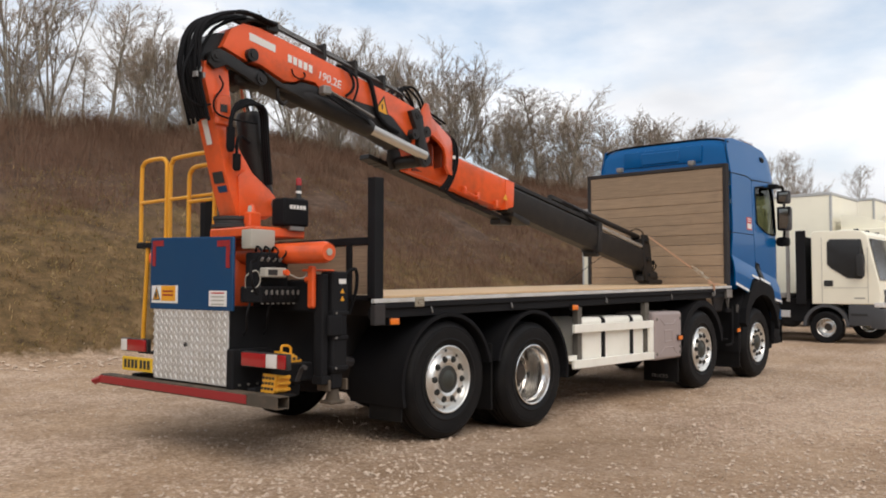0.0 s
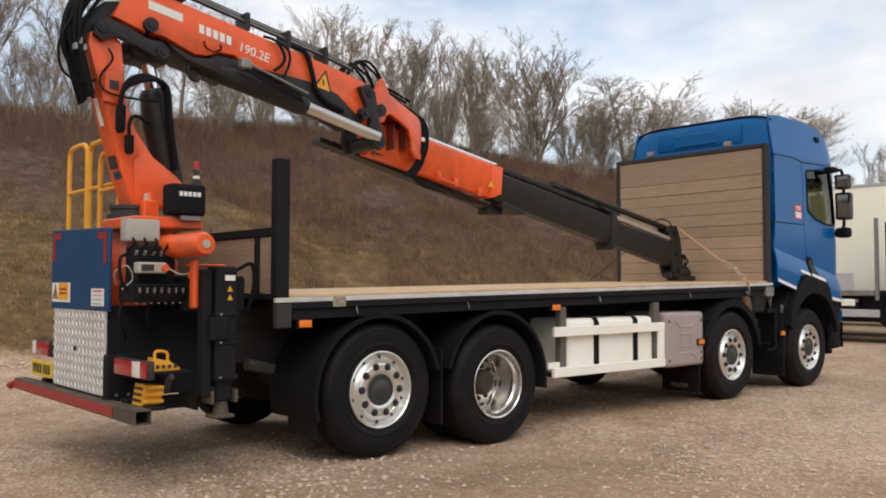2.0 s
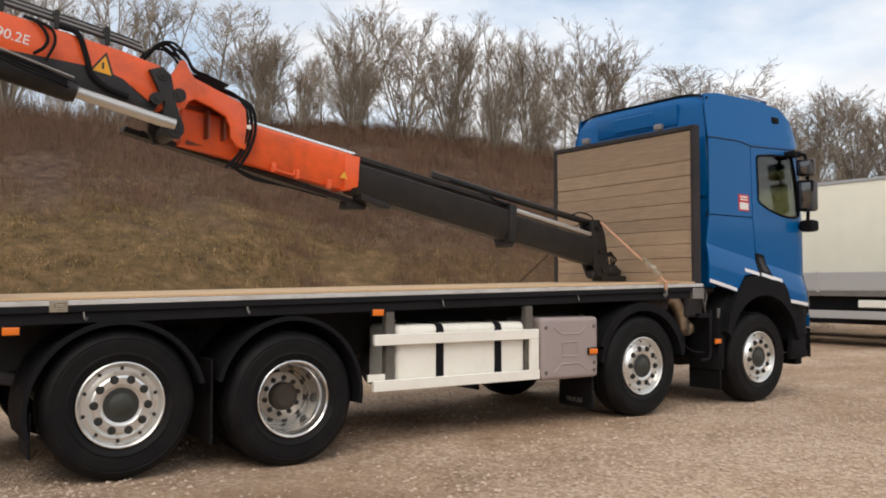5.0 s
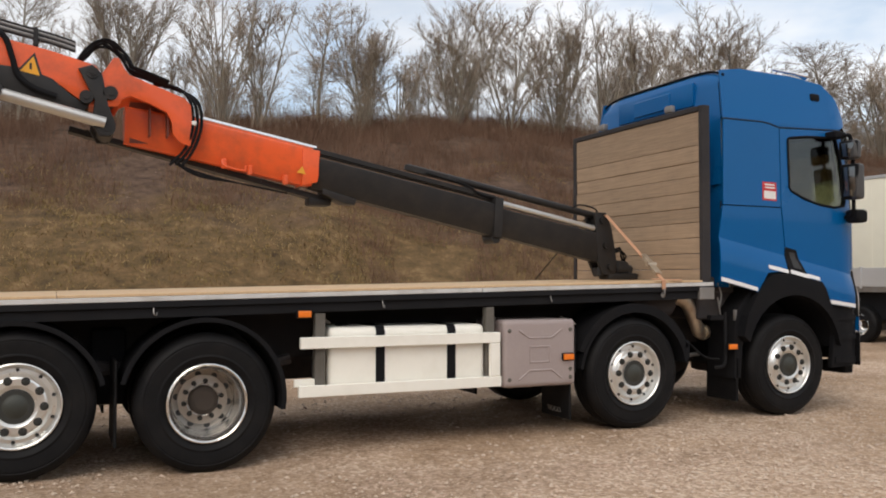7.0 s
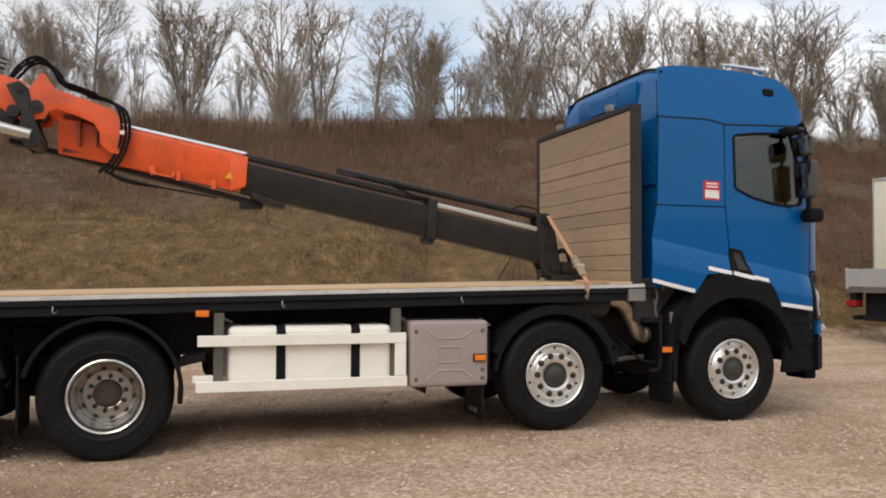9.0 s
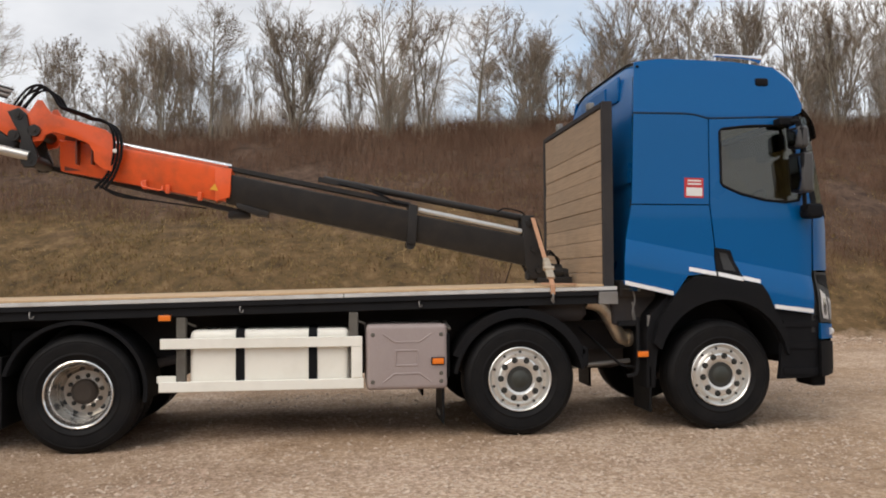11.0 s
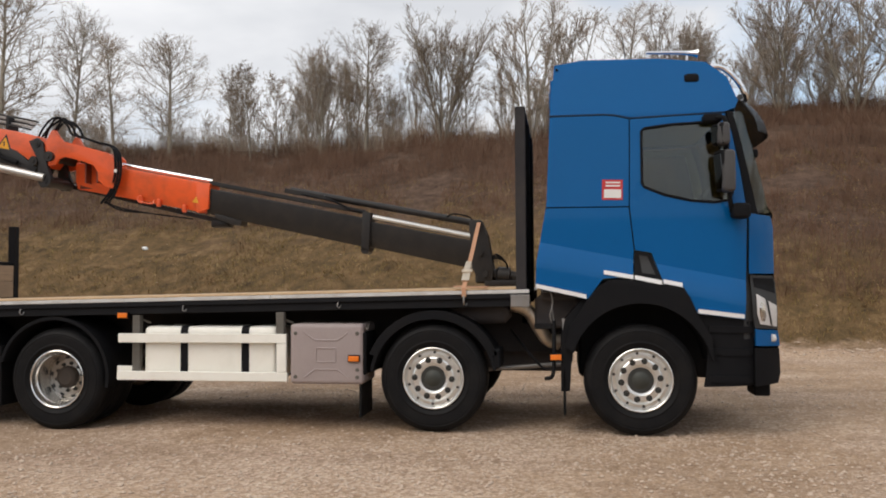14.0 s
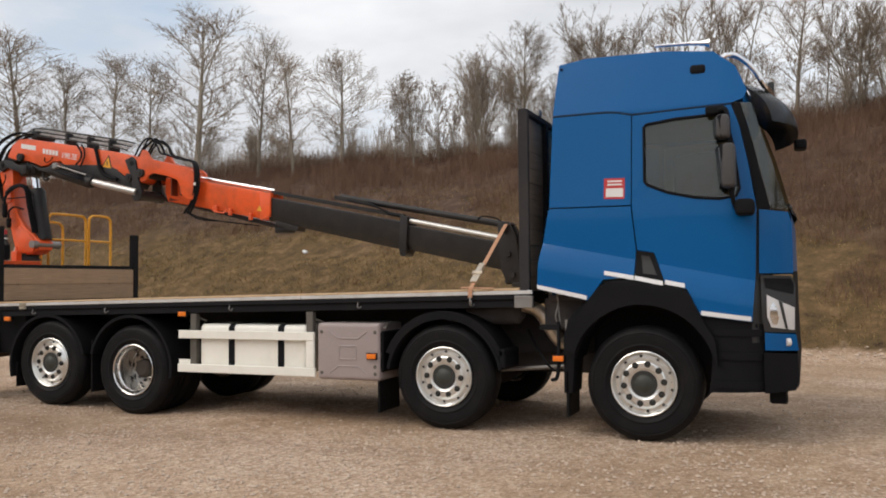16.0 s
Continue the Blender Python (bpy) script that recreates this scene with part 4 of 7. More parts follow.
# headboard of planks in a dark frame, behind the cab
headboard = part("headboard", boxes(((6.68, -1.245, 1.2), (6.775, -1.19, 3.035)), ((6.68, 0.91, 1.2), (6.775, 0.965, 3.035)), ((6.68, -1.19, 2.985), (6.775, 0.91, 3.035)), bevel=0.006), M_FRAME, truck,
                 "wide wooden headboard in a black steel frame")
plank_rng = random.Random(3)
edges = [1.335, 1.47, 1.62, 1.77, 1.92, 2.06, 2.21, 2.36, 2.5, 2.66, 2.982]
for i, (z0, z1) in enumerate(zip(edges, edges[1:])):
    dx = plank_rng.uniform(-0.004, 0.004)
    part("plank", box((6.695 + dx, -1.188, z0 + 0.003), (6.74 + dx, 0.908, z1 - 0.001), 0.004), M_PLANK, headboard)
for y in (-0.6, 0.2):
    part("backing_bar", box((6.747, y - 0.04, 1.2), (6.79, y + 0.04, 2.97)), M_BLACK, headboard)
for y in (-0.72, 0.42):
    part("work_lamp", add(box((6.7, y - 0.05, 3.05), (6.76, y + 0.05, 3.12), 0.012, 2), tube([(6.73, y, 3.02), (6.73, y, 3.06)], 0.015)), M_STEEL, headboard)

# tailboard and posts between deck and crane
tailboard = part("tailboard", boxes(((0.0, -1.165, 1.64), (0.044, 1.06, 1.7)), ((0.0, -1.165, 1.2), (0.044, 1.06, 1.245)), ((0.0, -0.95, 1.245), (0.044, -0.89, 1.64)), ((0.0, 0.6, 1.245), (0.044, 0.66, 1.64)), bevel=0.004), M_BLACK, truck)
for z0, z1 in ((1.25, 1.448), (1.452, 1.655)):
    part("tailboard_panel", box((0.045, -1.16, z0), (0.072, 1.055, z1), 0.003), M_PLANK, tailboard)
for y0, y1 in ((-1.16, -0.955), (-0.885, 0.595), (0.665, 1.055)):
    part("tailboard_panel", box((0.012, y0, 1.248), (0.04, y1, 1.638), 0.003), M_PLANK, tailboard)
for y in (-1.262, 1.06):
    part("stake_post", box((-0.025, y + 0.012, deck_z(0) + 0.006), (0.075, y + 0.1, 2.165), 0.006), M_BLACK, truck, "tall black steel stake post")


# mudguards and flaps
def arch(xc, r, a0, a1, y0, y1, thick=0.025, steps=26, zc=0.505):
    pts = []
    for rr in (r, r - thick):
        row = [(xc + rr * math.cos(radians(a0 + (a1 - a0) * i / steps)), zc + rr * math.sin(radians(a0 + (a1 - a0) * i / steps))) for i in range(steps + 1)]
        pts.append(row)
    bm = bmesh.new()
    grid = [[[bm.verts.new((x, y, z)) for x, z in row] for row in pts] for y in (y0, y1)]
    for i in range(steps):
        o0, i0, o1, i1 = grid[0][0], grid[0][1], grid[1][0], grid[1][1]
        bm.faces.new((o0[i], o0[i + 1], i0[i + 1], i0[i]))
        bm.faces.new((o1[i], i1[i], i1[i + 1], o1[i + 1]))
        bm.faces.new((o0[i], o1[i], o1[i + 1], o0[i + 1]))
        bm.faces.new((i0[i], i0[i + 1], i1[i + 1], i1[i]))
    for i in (0, steps):
        bm.faces.new((grid[0][0][i], grid[0][1][i], grid[1][1][i], grid[1][0][i]))
    return bm


for s in (1, -1):
    Y = (lambda y: y) if s == 1 else (lambda y: 2 * MID - y)
    for xc, a0, a1 in ((0.87, 14, 196), (2.11, -10, 166)):
        part("mudguard", add(arch(xc, 0.58, a0, a1, Y(-1.24), Y(-0.62)), arch(xc, 0.59, a0, a1, Y(-1.252), Y(-1.225), 0.032)), M_PLASTIC, truck, "black plastic mudguard")
    part("mudguard", add(arch(5.903, 0.6, 10, 172, Y(-1.24), Y(-0.72), 0.03), arch(5.903, 0.65, 22, 158, Y(-1.235), Y(-0.8), 0.07)), M_PLASTIC, truck, "black plastic mudguard")
    for x0, x1, z0, z1 in ((6.46, 6.53, 0.62, 0.8), (5.21, 5.27, 0.55, 0.95)):
        part("mudguard_end", box((x0, min(Y(-1.235), Y(-0.8)), z0), (x1, max(Y(-1.235), Y(-0.8)), z1), 0.015), M_PLASTIC, truck)
    part("mud_flap", box((0.33, min(Y(-1.2), Y(-0.82)), 0.22), (0.345, max(Y(-1.2), Y(-0.82)), 0.52), 0.006), M_RUBBER, truck)
    part("mud_flap", box((1.5, min(Y(-1.2), Y(-0.64)), 0.2), (1.52, max(Y(-1.2), Y(-0.64)), 0.8), 0.006), M_RUBBER, truck)
    flap = part("mud_flap", box((5.2, min(Y(-1.22), Y(-0.75)), 0.15), (5.222, max(Y(-1.22), Y(-0.75)), 0.6), 0.006), M_RUBBER, truck, "black rubber mud flap with pale lettering")
    part("lettering", words("TRUCKS", 0.06, Matrix.Translation((5.197, -0.86 if s == 1 else 1.0, 0.2)) @ Matrix(((0, 0, -1, 0), (-1, 0, 0, 0), (0, 1, 0, 0), (0, 0, 0, 1)))), M_STEEL, flap)
    part("mud_flap", box((7.1, min(Y(-1.22), Y(-0.8)), 0.2), (7.125, max(Y(-1.22), Y(-0.8)), 0.62), 0.006), M_RUBBER, truck)

# side guard, white tank and the battery box
guard = part("side_guard", boxes(((2.8, -1.262, 0.845), (4.5, -1.225, 0.932)), ((2.79, -1.262, 0.482), (4.51, -1.225, 0.568)), ((4.405, -1.26, 0.57), (4.5, -1.227, 0.843)), bevel=0.004), M_WHITE, truck, "white painted side guard rails")
for x in (2.97, 4.43):
    part("guard_post", add(box((x - 0.045, -1.22, 0.5), (x + 0.035, -1.15, deck_z(x) - 0.16), 0.006), bar((x, -1.18, 1.08), (x + 0.1, -1.12, 1.03), 0.01, 0.02)), M_POST, guard, "dull grimy steel post")
part("guard_tab", box((2.765, -1.21, 0.555), (2.925, -1.195, 0.615), 0.004), M_WHITE, guard)
tank = part("side_tank", box((3.035, -1.2, 0.5), (4.39, -0.72, 1.0), 0.06, 4), M_WHITE, truck, "white plastic tank behind the side guard")
for x in (3.457, 4.075):
    part("tank_strap", add(box((x - 0.038, -1.207, 0.52), (x + 0.038, -1.19, 0.945), 0.002), add(quad_hull([[(x + dx, -1.14 - 0.067 * math.cos(a), 0.94 + 0.067 * math.sin(a)) for dx in (-0.038, 0.038)] for a in [0.2618 * k for k in range(7)]]), box((x - 0.038, -1.14, 0.985), (x + 0.038, -0.75, 1.007), 0.002))), M_PLASTIC, tank, "black strap")
part("tank_cap", tube([(3.2, -1.0, 0.98), (3.2, -1.0, 1.012)], 0.05, 16), M_INK, tank)

battery = part("battery_box", box((4.535, -1.255, 0.46), (5.245, -0.72, 1.03), 0.045, 4), M_GREYBOX, truck, "mauve-grey plastic box cover with ribs pressed into it")
for dx, dz in ((4.59, 0.53), (4.59, 0.94), (5.19, 0.53), (5.19, 0.94), (5.19, 0.6)):
    part("cover_fastener", tube([(dx, -1.262, dz), (dx, -1.25, dz)], [0.014, 0.022], 12), M_POST, battery)
for ax, az, bx, bz in ((4.68, 0.945, 4.78, 0.875), (4.78, 0.875, 5.0, 0.875), (5.0, 0.875, 5.1, 0.945), (4.68, 0.525, 4.78, 0.6), (4.78, 0.6, 5.0, 0.6), (5.0, 0.6, 5.1, 0.525),
                       (4.79, 0.8, 4.98, 0.8), (4.79, 0.67, 4.98, 0.67), (4.79, 0.67, 4.79, 0.8), (4.98, 0.67, 4.98, 0.8)):
    part("pressed_rib", tube([(ax, -1.253, az), (bx, -1.253, bz)], 0.009, 6), M_GREYBOX, battery)
part("lid_strap", bar((5.25, -1.0, 1.04), (5.27, -1.2, 0.98), 0.03, 0.012), M_STEEL, battery)


def marker(x, z, y=-1.25, w=0.1, h=0.05):
    b = part("side_marker", box((x - w / 2 - 0.008, y - 0.012, z - h / 2 - 0.008), (x + w / 2 + 0.008, y + 0.02, z + h / 2 + 0.008), 0.004), M_PLASTIC, truck)
    part("amber_lens", box((x - w / 2, y - 0.024, z - h / 2), (x + w / 2, y - 0.008, z + h / 2), 0.006, 2), M_AMBER, b, "orange lens")


marker(0.215, 1.035, -1.215)
marker(2.835, 1.108, -1.23)
marker(5.16, 0.706, -1.262)
marker(7.036, 0.73, -1.23)

# exhaust and brackets between the front axles
part("exhaust_pipe", tube(bend([(6.62, -0.9, 1.2), (6.77, -0.9, 1.14), (6.9, -0.88, 0.94), (6.98, -0.84, 0.85), (7.14, -0.8, 0.85)]), 0.065, 14), M_EXHAUST, truck, "heat-stained steel exhaust pipe")
part("exhaust_silencer", tube([(6.0, -0.85, 1.12), (6.05, -0.85, 1.12), (6.55, -0.88, 1.14), (6.6, -0.89, 1.15)], [0.07, 0.12, 0.12, 0.07], 16), M_CHASSIS, truck)
part("wheel_bracket", add(tube(bend([(7.02, -1.16, 1.06), (7.02, -1.16, 0.7), (7.0, -1.16, 0.55), (6.94, -1.1, 0.52)]), 0.018, 8), box((6.84, -1.16, 0.98), (7.03, -1.1, 1.03), 0.006)), M_BLACK, truck)
part("air_line", tube(bend([(6.6, -0.7, 0.95), (6.75, -0.9, 0.78), (6.9, -1.0, 0.62), (7.0, -1.1, 0.6)]), 0.012, 6), M_PLASTIC, truck)
part("link_rod", tube([(6.3, -0.75, 0.56), (7.1, -0.7, 0.62)], 0.022, 8), M_STEEL, truck)
part("flap_plate", bar((7.108, -1.2, 1.08), (7.118, -1.2, 0.45), 0.03, 0.025), M_STEEL, truck, "upright grey steel edge plate")
part("exhaust_flange", tube([(7.02, -0.826, 0.85), (7.055, -0.818, 0.85)], 0.085, 18), M_EXHAUST, truck)
part("splash_panel", prism([(7.08, 0.42), (7.16, 0.42), (7.18, 0.72), (7.25, 1.0), (7.36, 1.2), (7.3, 1.28), (7.12, 1.08), (7.08, 0.9)], -1.22, -0.85, 0.01), M_PLASTIC, truck)

# ---- the cab ----
CAB_MID, CAB_HALF = -0.115, 1.1


def crease(x):
    return 1.715 - 0.197 * (x - 7.22)


def cab_point(x, u, z, proud=0.0):
    """A point of the cab: u from -1 (right side) to 1; the sides lean in at the roof and turn in at the front."""
    f = 1 - 0.17 * max(0.0, z - 2.95) - 0.03 * max(0.0, z - 2.0) / 0.95 * (z < 2.95) - 0.03 * (z >= 2.95)
    f -= 0.4 * (max(0.0, x - 8.52) / 0.55) ** 2 * 0.8
    flare = 0.065 * (1 - (1 - min(1.0, max(0.0, (crease(x) - z) / 0.24))) ** 1.6)
    return (x, CAB_MID + u * (CAB_HALF * f + flare + proud), z)


def cab_panel(outline, proud=0.0, thick=0.02, holes=(), side=-1, cut=0.1):
    """A panel of the cab's side that follows its curves."""
    loops = [outline, *holes]
    flat = [p for lp in loops for p in lp]
    tris = mathutils.geometry.tessellate_polygon([[Vector((x, z, 0)) for x, z in lp] for lp in loops])
    bm = bmesh.new()
    vs = [bm.verts.new((x, 0, z)) for x, z in flat]
    for t in tris:
        bm.faces.new([vs[i] for i in t])
    xs, zs = [p[0] for p in flat], [p[1] for p in flat]
    for axis, lo, hi in ((0, min(xs), max(xs)), (2, min(zs), max(zs))):
        k = lo + cut * 0.5
        while k < hi:
            co, no = [0, 0, 0], [0, 0, 0]
            co[axis], no[axis] = k, 1
            bmesh.ops.bisect_plane(bm, geom=bm.verts[:] + bm.edges[:] + bm.faces[:], plane_co=co, plane_no=no)
            k += cut
    for drop in (0.0, 0.06, 0.12, 0.18, 0.24):
        bmesh.ops.bisect_plane(bm, geom=bm.verts[:] + bm.edges[:] + bm.faces[:], plane_co=(7.22, 0, 1.715 - drop), plane_no=(0.197, 0, 1))
    bmesh.ops.recalc_face_normals(bm, faces=bm.faces)
    inner = bmesh.ops.extrude_face_region(bm, geom=bm.faces[:])
    back = {v for v in inner["geom"] if isinstance(v, bmesh.types.BMVert)}
    for v in bm.verts:
        d = proud - (thick if v in back else 0)
        v.co = Vector(cab_point(v.co.x, side, v.co.z, d))
    return bm


door_outline = [(7.727, 2.893), (8.1, 2.908), (8.56, 2.922), (8.62, 2.75), (8.69, 2.4), (8.745, 2.03), (8.725, 1.46), (8.695, 1.075), (8.288, 1.128), (8.175, 1.355), (8.0, 1.392), (7.9, 1.672), (7.755, 1.698), (7.714, 2.09)]
window_hole = [(7.85, 2.805), (8.1, 2.835), (8.5, 2.85), (8.565, 2.6), (8.615, 2.2), (8.59, 2.14), (8.45, 2.12), (8.25, 2.14), (8.02, 2.195), (7.845, 2.27), (7.825, 2.3), (7.825, 2.78)]
rear_top = [(7.0, 2.933), (7.5, 2.935), (7.6, 2.924), (7.716, 2.894), (7.704, 2.098), (6.962, 2.1)]
rear_low = [(6.957, 2.088), (7.702, 2.086), (7.743, 1.698), (7.728, 1.437), (7.62, 1.452), (7.46, 1.44), (7.325, 1.255), (6.858, 1.362), (6.868, 1.6)]
roof_side = [(7.0, 2.953), (7.5, 2.955), (7.6, 2.944), (7.722, 2.914), (8.57, 2.942), (8.66, 2.98), (8.69, 3.05), (8.6, 3.27), (8.42, 3.42), (8.0, 3.47), (7.3, 3.48), (7.045, 3.44), (7.02, 3.2)]
corner = [(8.765, 2.02), (8.99, 2.005), (9.02, 1.9), (9.02, 1.48), (8.755, 1.48)]

roof_rows = []
roof_line = [(6.97, 2.3), (7.0, 2.95), (7.03, 3.3), (7.05, 3.43), (7.1, 3.49), (7.3, 3.53), (7.8, 3.545), (8.2, 3.52), (8.42, 3.46), (8.58, 3.32), (8.68, 3.14), (8.73, 3.0), (8.74, 2.93)]
for x, z in roof_line:
    row = []
    for i in range(21):
        u = -1 + i / 10
        drop = 0.085 * abs(u) ** 7 * (1 if z > 3.3 else 0.0)
        shrink = 0.02 * abs(u) ** 6
        px, py, pz = cab_point(x - (0.08 * abs(u) ** 4 if x > 8.3 else 0), u * (1 - shrink), z - drop, -0.014)
        row.append((px, py, pz))
    roof_rows.append(row)
cab = part("cab", quad_hull(roof_rows), M_BLUE, truck, "bright blue high-roof sleeper cab", 50)
part("roof_edge_trim", tube([(7.07, CAB_MID + u * 1.0, 3.475 - 0.085 * abs(u) ** 7) for u in [i / 10 - 1 for i in range(21)]], 0.013, 6), M_PLASTIC, cab)
part("rear_wall", quad_hull([[cab_point(6.99, u, z, -0.03) for u in (-1, -0.5, 0, 0.5, 1)] for z in (1.3, 2.0, 2.94)]), M_BLUE, cab)
part("roof_rear_panel", add(box((7.0, -0.75, 3.14), (7.03, 0.5, 3.38), 0.01, 2), box((6.985, -0.4, 3.17), (7.012, 0.2, 3.34), 0.008)), M_BLUE, cab)
part("roof_seam", tube([cab_point(x, -1, z, -0.004) for x, z in ((6.995, 2.943), (7.5, 2.945), (7.6, 2.934), (7.72, 2.904), (8.1, 2.918), (8.56, 2.932))], 0.008, 6), M_SEAM, cab)
part("cab_floor", quad_hull([[cab_point(x, u, 1.32, -0.04) for u in (-1, 0, 1)] for x in (6.9, 7.8, 8.6)]), M_TRIM, cab)
part("engine", box((7.25, -0.72, 0.5), (8.5, 0.5, 1.29), 0.03), M_BLACK, cab)
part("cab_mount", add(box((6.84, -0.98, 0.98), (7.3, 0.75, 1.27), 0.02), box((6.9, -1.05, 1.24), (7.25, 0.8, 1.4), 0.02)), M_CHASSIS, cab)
part("hanging_cable", tube(bend([(6.99, -1.1, 1.34), (7.01, -1.12, 1.22), (6.985, -1.12, 1.1), (7.02, -1.1, 1.02), (7.0, -1.08, 1.2)]), 0.008, 6), M_STEEL, cab)
part("engine_cover", box((7.0, -0.6, 1.3), (8.2, 0.4, 1.5), 0.05), M_TRIM, cab)
for side in (-1, 1):
    part("roof_side", cab_panel(roof_side, 0, side=side), M_BLUE, cab)
    part("rear_panel", cab_panel(rear_top, 0.002, side=side), M_BLUE, cab)
    part("rear_panel", cab_panel(rear_low, 0.002, side=side, cut=0.045), M_BLUE, cab, angle=17)
    part("door", cab_panel(door_outline, 0.004, holes=(window_hole,), side=side, cut=0.045), M_BLUE, cab, "blue cab door with a large window", angle=17)
    part("corner_panel", cab_panel(corner, 0.002, side=side, cut=0.05), M_BLUE, cab)
    ring = [cab_point(x, side, z, 0.006) for x, z in window_hole + window_hole[:1]]
    part("window_seal", tube(ring, 0.013, 6, caps=False), M_PLASTIC, cab)
    glass = part("side_window", cab_panel(window_hole, -0.006, 0.005, side=side, cut=0.2), M_GLASS, cab, "tinted cab window")
    glass.visible_shadow = False
    part("seam_backing", add(cab_panel([(7.66, 2.95), (7.78, 2.95), (7.8, 1.7), (7.66, 1.7)], -0.03, 0.01, side=side), cab_panel([(6.96, 2.14), (7.72, 2.14), (7.72, 2.05), (6.95, 2.06)], -0.03, 0.01, side=side)), M_SEAM, cab)
    part("pillar", cab_panel([(8.575, 2.94), (8.635, 2.94), (8.7, 2.7), (8.77, 2.4), (8.835, 2.1), (8.855, 2.03), (8.76, 2.03), (8.7, 2.4), (8.63, 2.75)], -0.002, 0.03, side=side, cut=0.06), M_PLASTIC, cab, "black windscreen pillar")
    bend_glass = part("screen_corner", cab_panel([(8.637, 2.94), (8.72, 2.94), (8.88, 2.4), (8.985, 2.03), (8.857, 2.03), (8.837, 2.1), (8.772, 2.4), (8.702, 2.7)], -0.006, 0.005, side=side, cut=0.06), M_GLASS, cab, "curved corner of the windscreen")
    bend_glass.visible_shadow = False
    part("pillar_backing", add(cab_panel([(8.55, 2.95), (8.63, 2.95), (8.765, 2.4), (8.85, 2.02), (8.7, 2.02), (8.6, 2.5)], -0.034, 0.02, side=side, cut=0.06), cab_panel([(8.69, 2.08), (8.83, 2.08), (8.83, 0.9), (8.69, 0.9)], -0.03, 0.02, side=side, cut=0.1)), M_INK, cab)
    part("vent", cab_panel([(7.748, 1.693), (7.893, 1.668), (7.99, 1.42), (7.975, 1.395), (7.74, 1.437)], 0.01, 0.05, side=side), M_PLASTIC, cab, "black plastic air vent")
    part("vent_slot", cab_panel([(7.79, 1.65), (7.86, 1.64), (7.925, 1.475), (7.81, 1.49)], 0.016, 0.02, side=side), M_INK, cab)
    arc = [(7.79 + 0.62 * math.cos(radians(a)), 0.6 + 0.62 * math.sin(radians(a))) for a in range(164, 8, -8)]
    arch_outline = [(7.12, 0.83), (7.17, 1.03), (7.318, 1.247), (7.42, 1.372), (7.52, 1.43), (7.74, 1.434), (7.985, 1.385), (8.165, 1.352), (8.215, 1.28), (8.285, 1.12), (8.4, 0.92), (8.42, 0.7)] + arc[::-1]
    part("wheel_arch", cab_panel(arch_outline, 0.028, 0.09, side=side), M_PLASTIC, cab, "black plastic wheel arch")
    part("arch_liner", arch(7.79, 0.65, 8, 168, CAB_MID + side * 1.08, CAB_MID + side * 0.62, 0.03, 24, 0.6), M_PLASTIC, cab)
    part("step_skirt", cab_panel([(8.285, 1.12), (8.7, 1.065), (8.78, 1.055), (8.78, 0.49), (8.34, 0.478), (8.36, 0.62), (8.38, 0.87)], -0.03, 0.05, side=side), M_PLASTIC, cab)
    for z in (0.52, 0.76, 0.96):
        part("step", cab_panel([(8.385, z), (8.77, z - 0.01), (8.77, z + 0.05), (8.385, z + 0.06)], -0.018, 0.1, side=side), M_PLASTIC, cab)
    part("bumper_corner", cab_panel([(8.78, 0.82), (9.04, 0.8), (9.05, 0.58), (9.02, 0.495), (8.78, 0.482)], 0.02, 0.06, side=side, cut=0.05), M_PLASTIC, cab, "black plastic bumper corner")
    part("bumper_trim", cab_panel([(8.79, 0.985), (9.03, 0.965), (9.05, 0.825), (8.79, 0.84)], 0.014, 0.05, side=side, cut=0.05), M_BLUE, cab)
    part("headlamp_housing", cab_panel([(8.765, 1.465), (9.0, 1.46), (9.035, 1.4), (9.03, 0.975), (8.79, 0.995), (8.77, 1.1)], 0.006, 0.08, side=side, cut=0.05), M_INK, cab)
    part("headlamp_lens", cab_panel([(8.81, 1.3), (8.93, 1.235), (9.025, 1.19), (9.02, 1.0), (8.84, 1.03), (8.81, 1.12)], 0.012, 0.02, side=side, cut=0.05), M_LAMP_WHITE, cab, "clear headlamp lens")
    part("headlamp_divider", cab_panel([(8.9, 1.25), (8.93, 1.235), (8.97, 1.01), (8.95, 1.015)], 0.016, 0.01, side=side, cut=0.05), M_HUB, cab)
    part("headlamp_reflector", cab_panel([(8.835, 1.2), (8.86, 1.235), (8.885, 1.2), (8.9, 1.1), (8.885, 1.05), (8.85, 1.06), (8.832, 1.12)], 0.015, 0.004, side=side, cut=0.05), M_CHROME, cab)
    part("headlamp_brow", cab_panel([(8.79, 1.44), (9.0, 1.435), (9.022, 1.39), (9.02, 1.3), (8.8, 1.36)], 0.012, 0.01, side=side, cut=0.05), M_PLASTIC, cab)
    part("fog_lamp", tube([Vector(cab_point(8.95, side, 0.9, 0.005)), Vector(cab_point(8.98, side, 0.9, 0.02))], 0.035, 16), M_LAMP_WHITE, cab)
    for a, b in (((6.861, 1.358), (7.315, 1.257)), ((7.472, 1.477), (7.732, 1.43)), ((7.742, 1.43), (7.98, 1.38)), ((7.995, 1.392), (8.16, 1.358)), ((8.29, 1.127), (8.688, 1.078))):
        h = 0.042
        part("reflective_tape", cab_panel([(a[0], a[1] + h), (b[0], b[1] + h), (b[0], b[1] + 0.004), (a[0], a[1] + 0.004)], 0.034 if 7.74 < a[0] < 7.8 else 0.012, 0.006, side=side), M_TAPE, cab, "white reflective tape")
    # mirrors
    s = side
    y0 = CAB_MID + s * 1.08

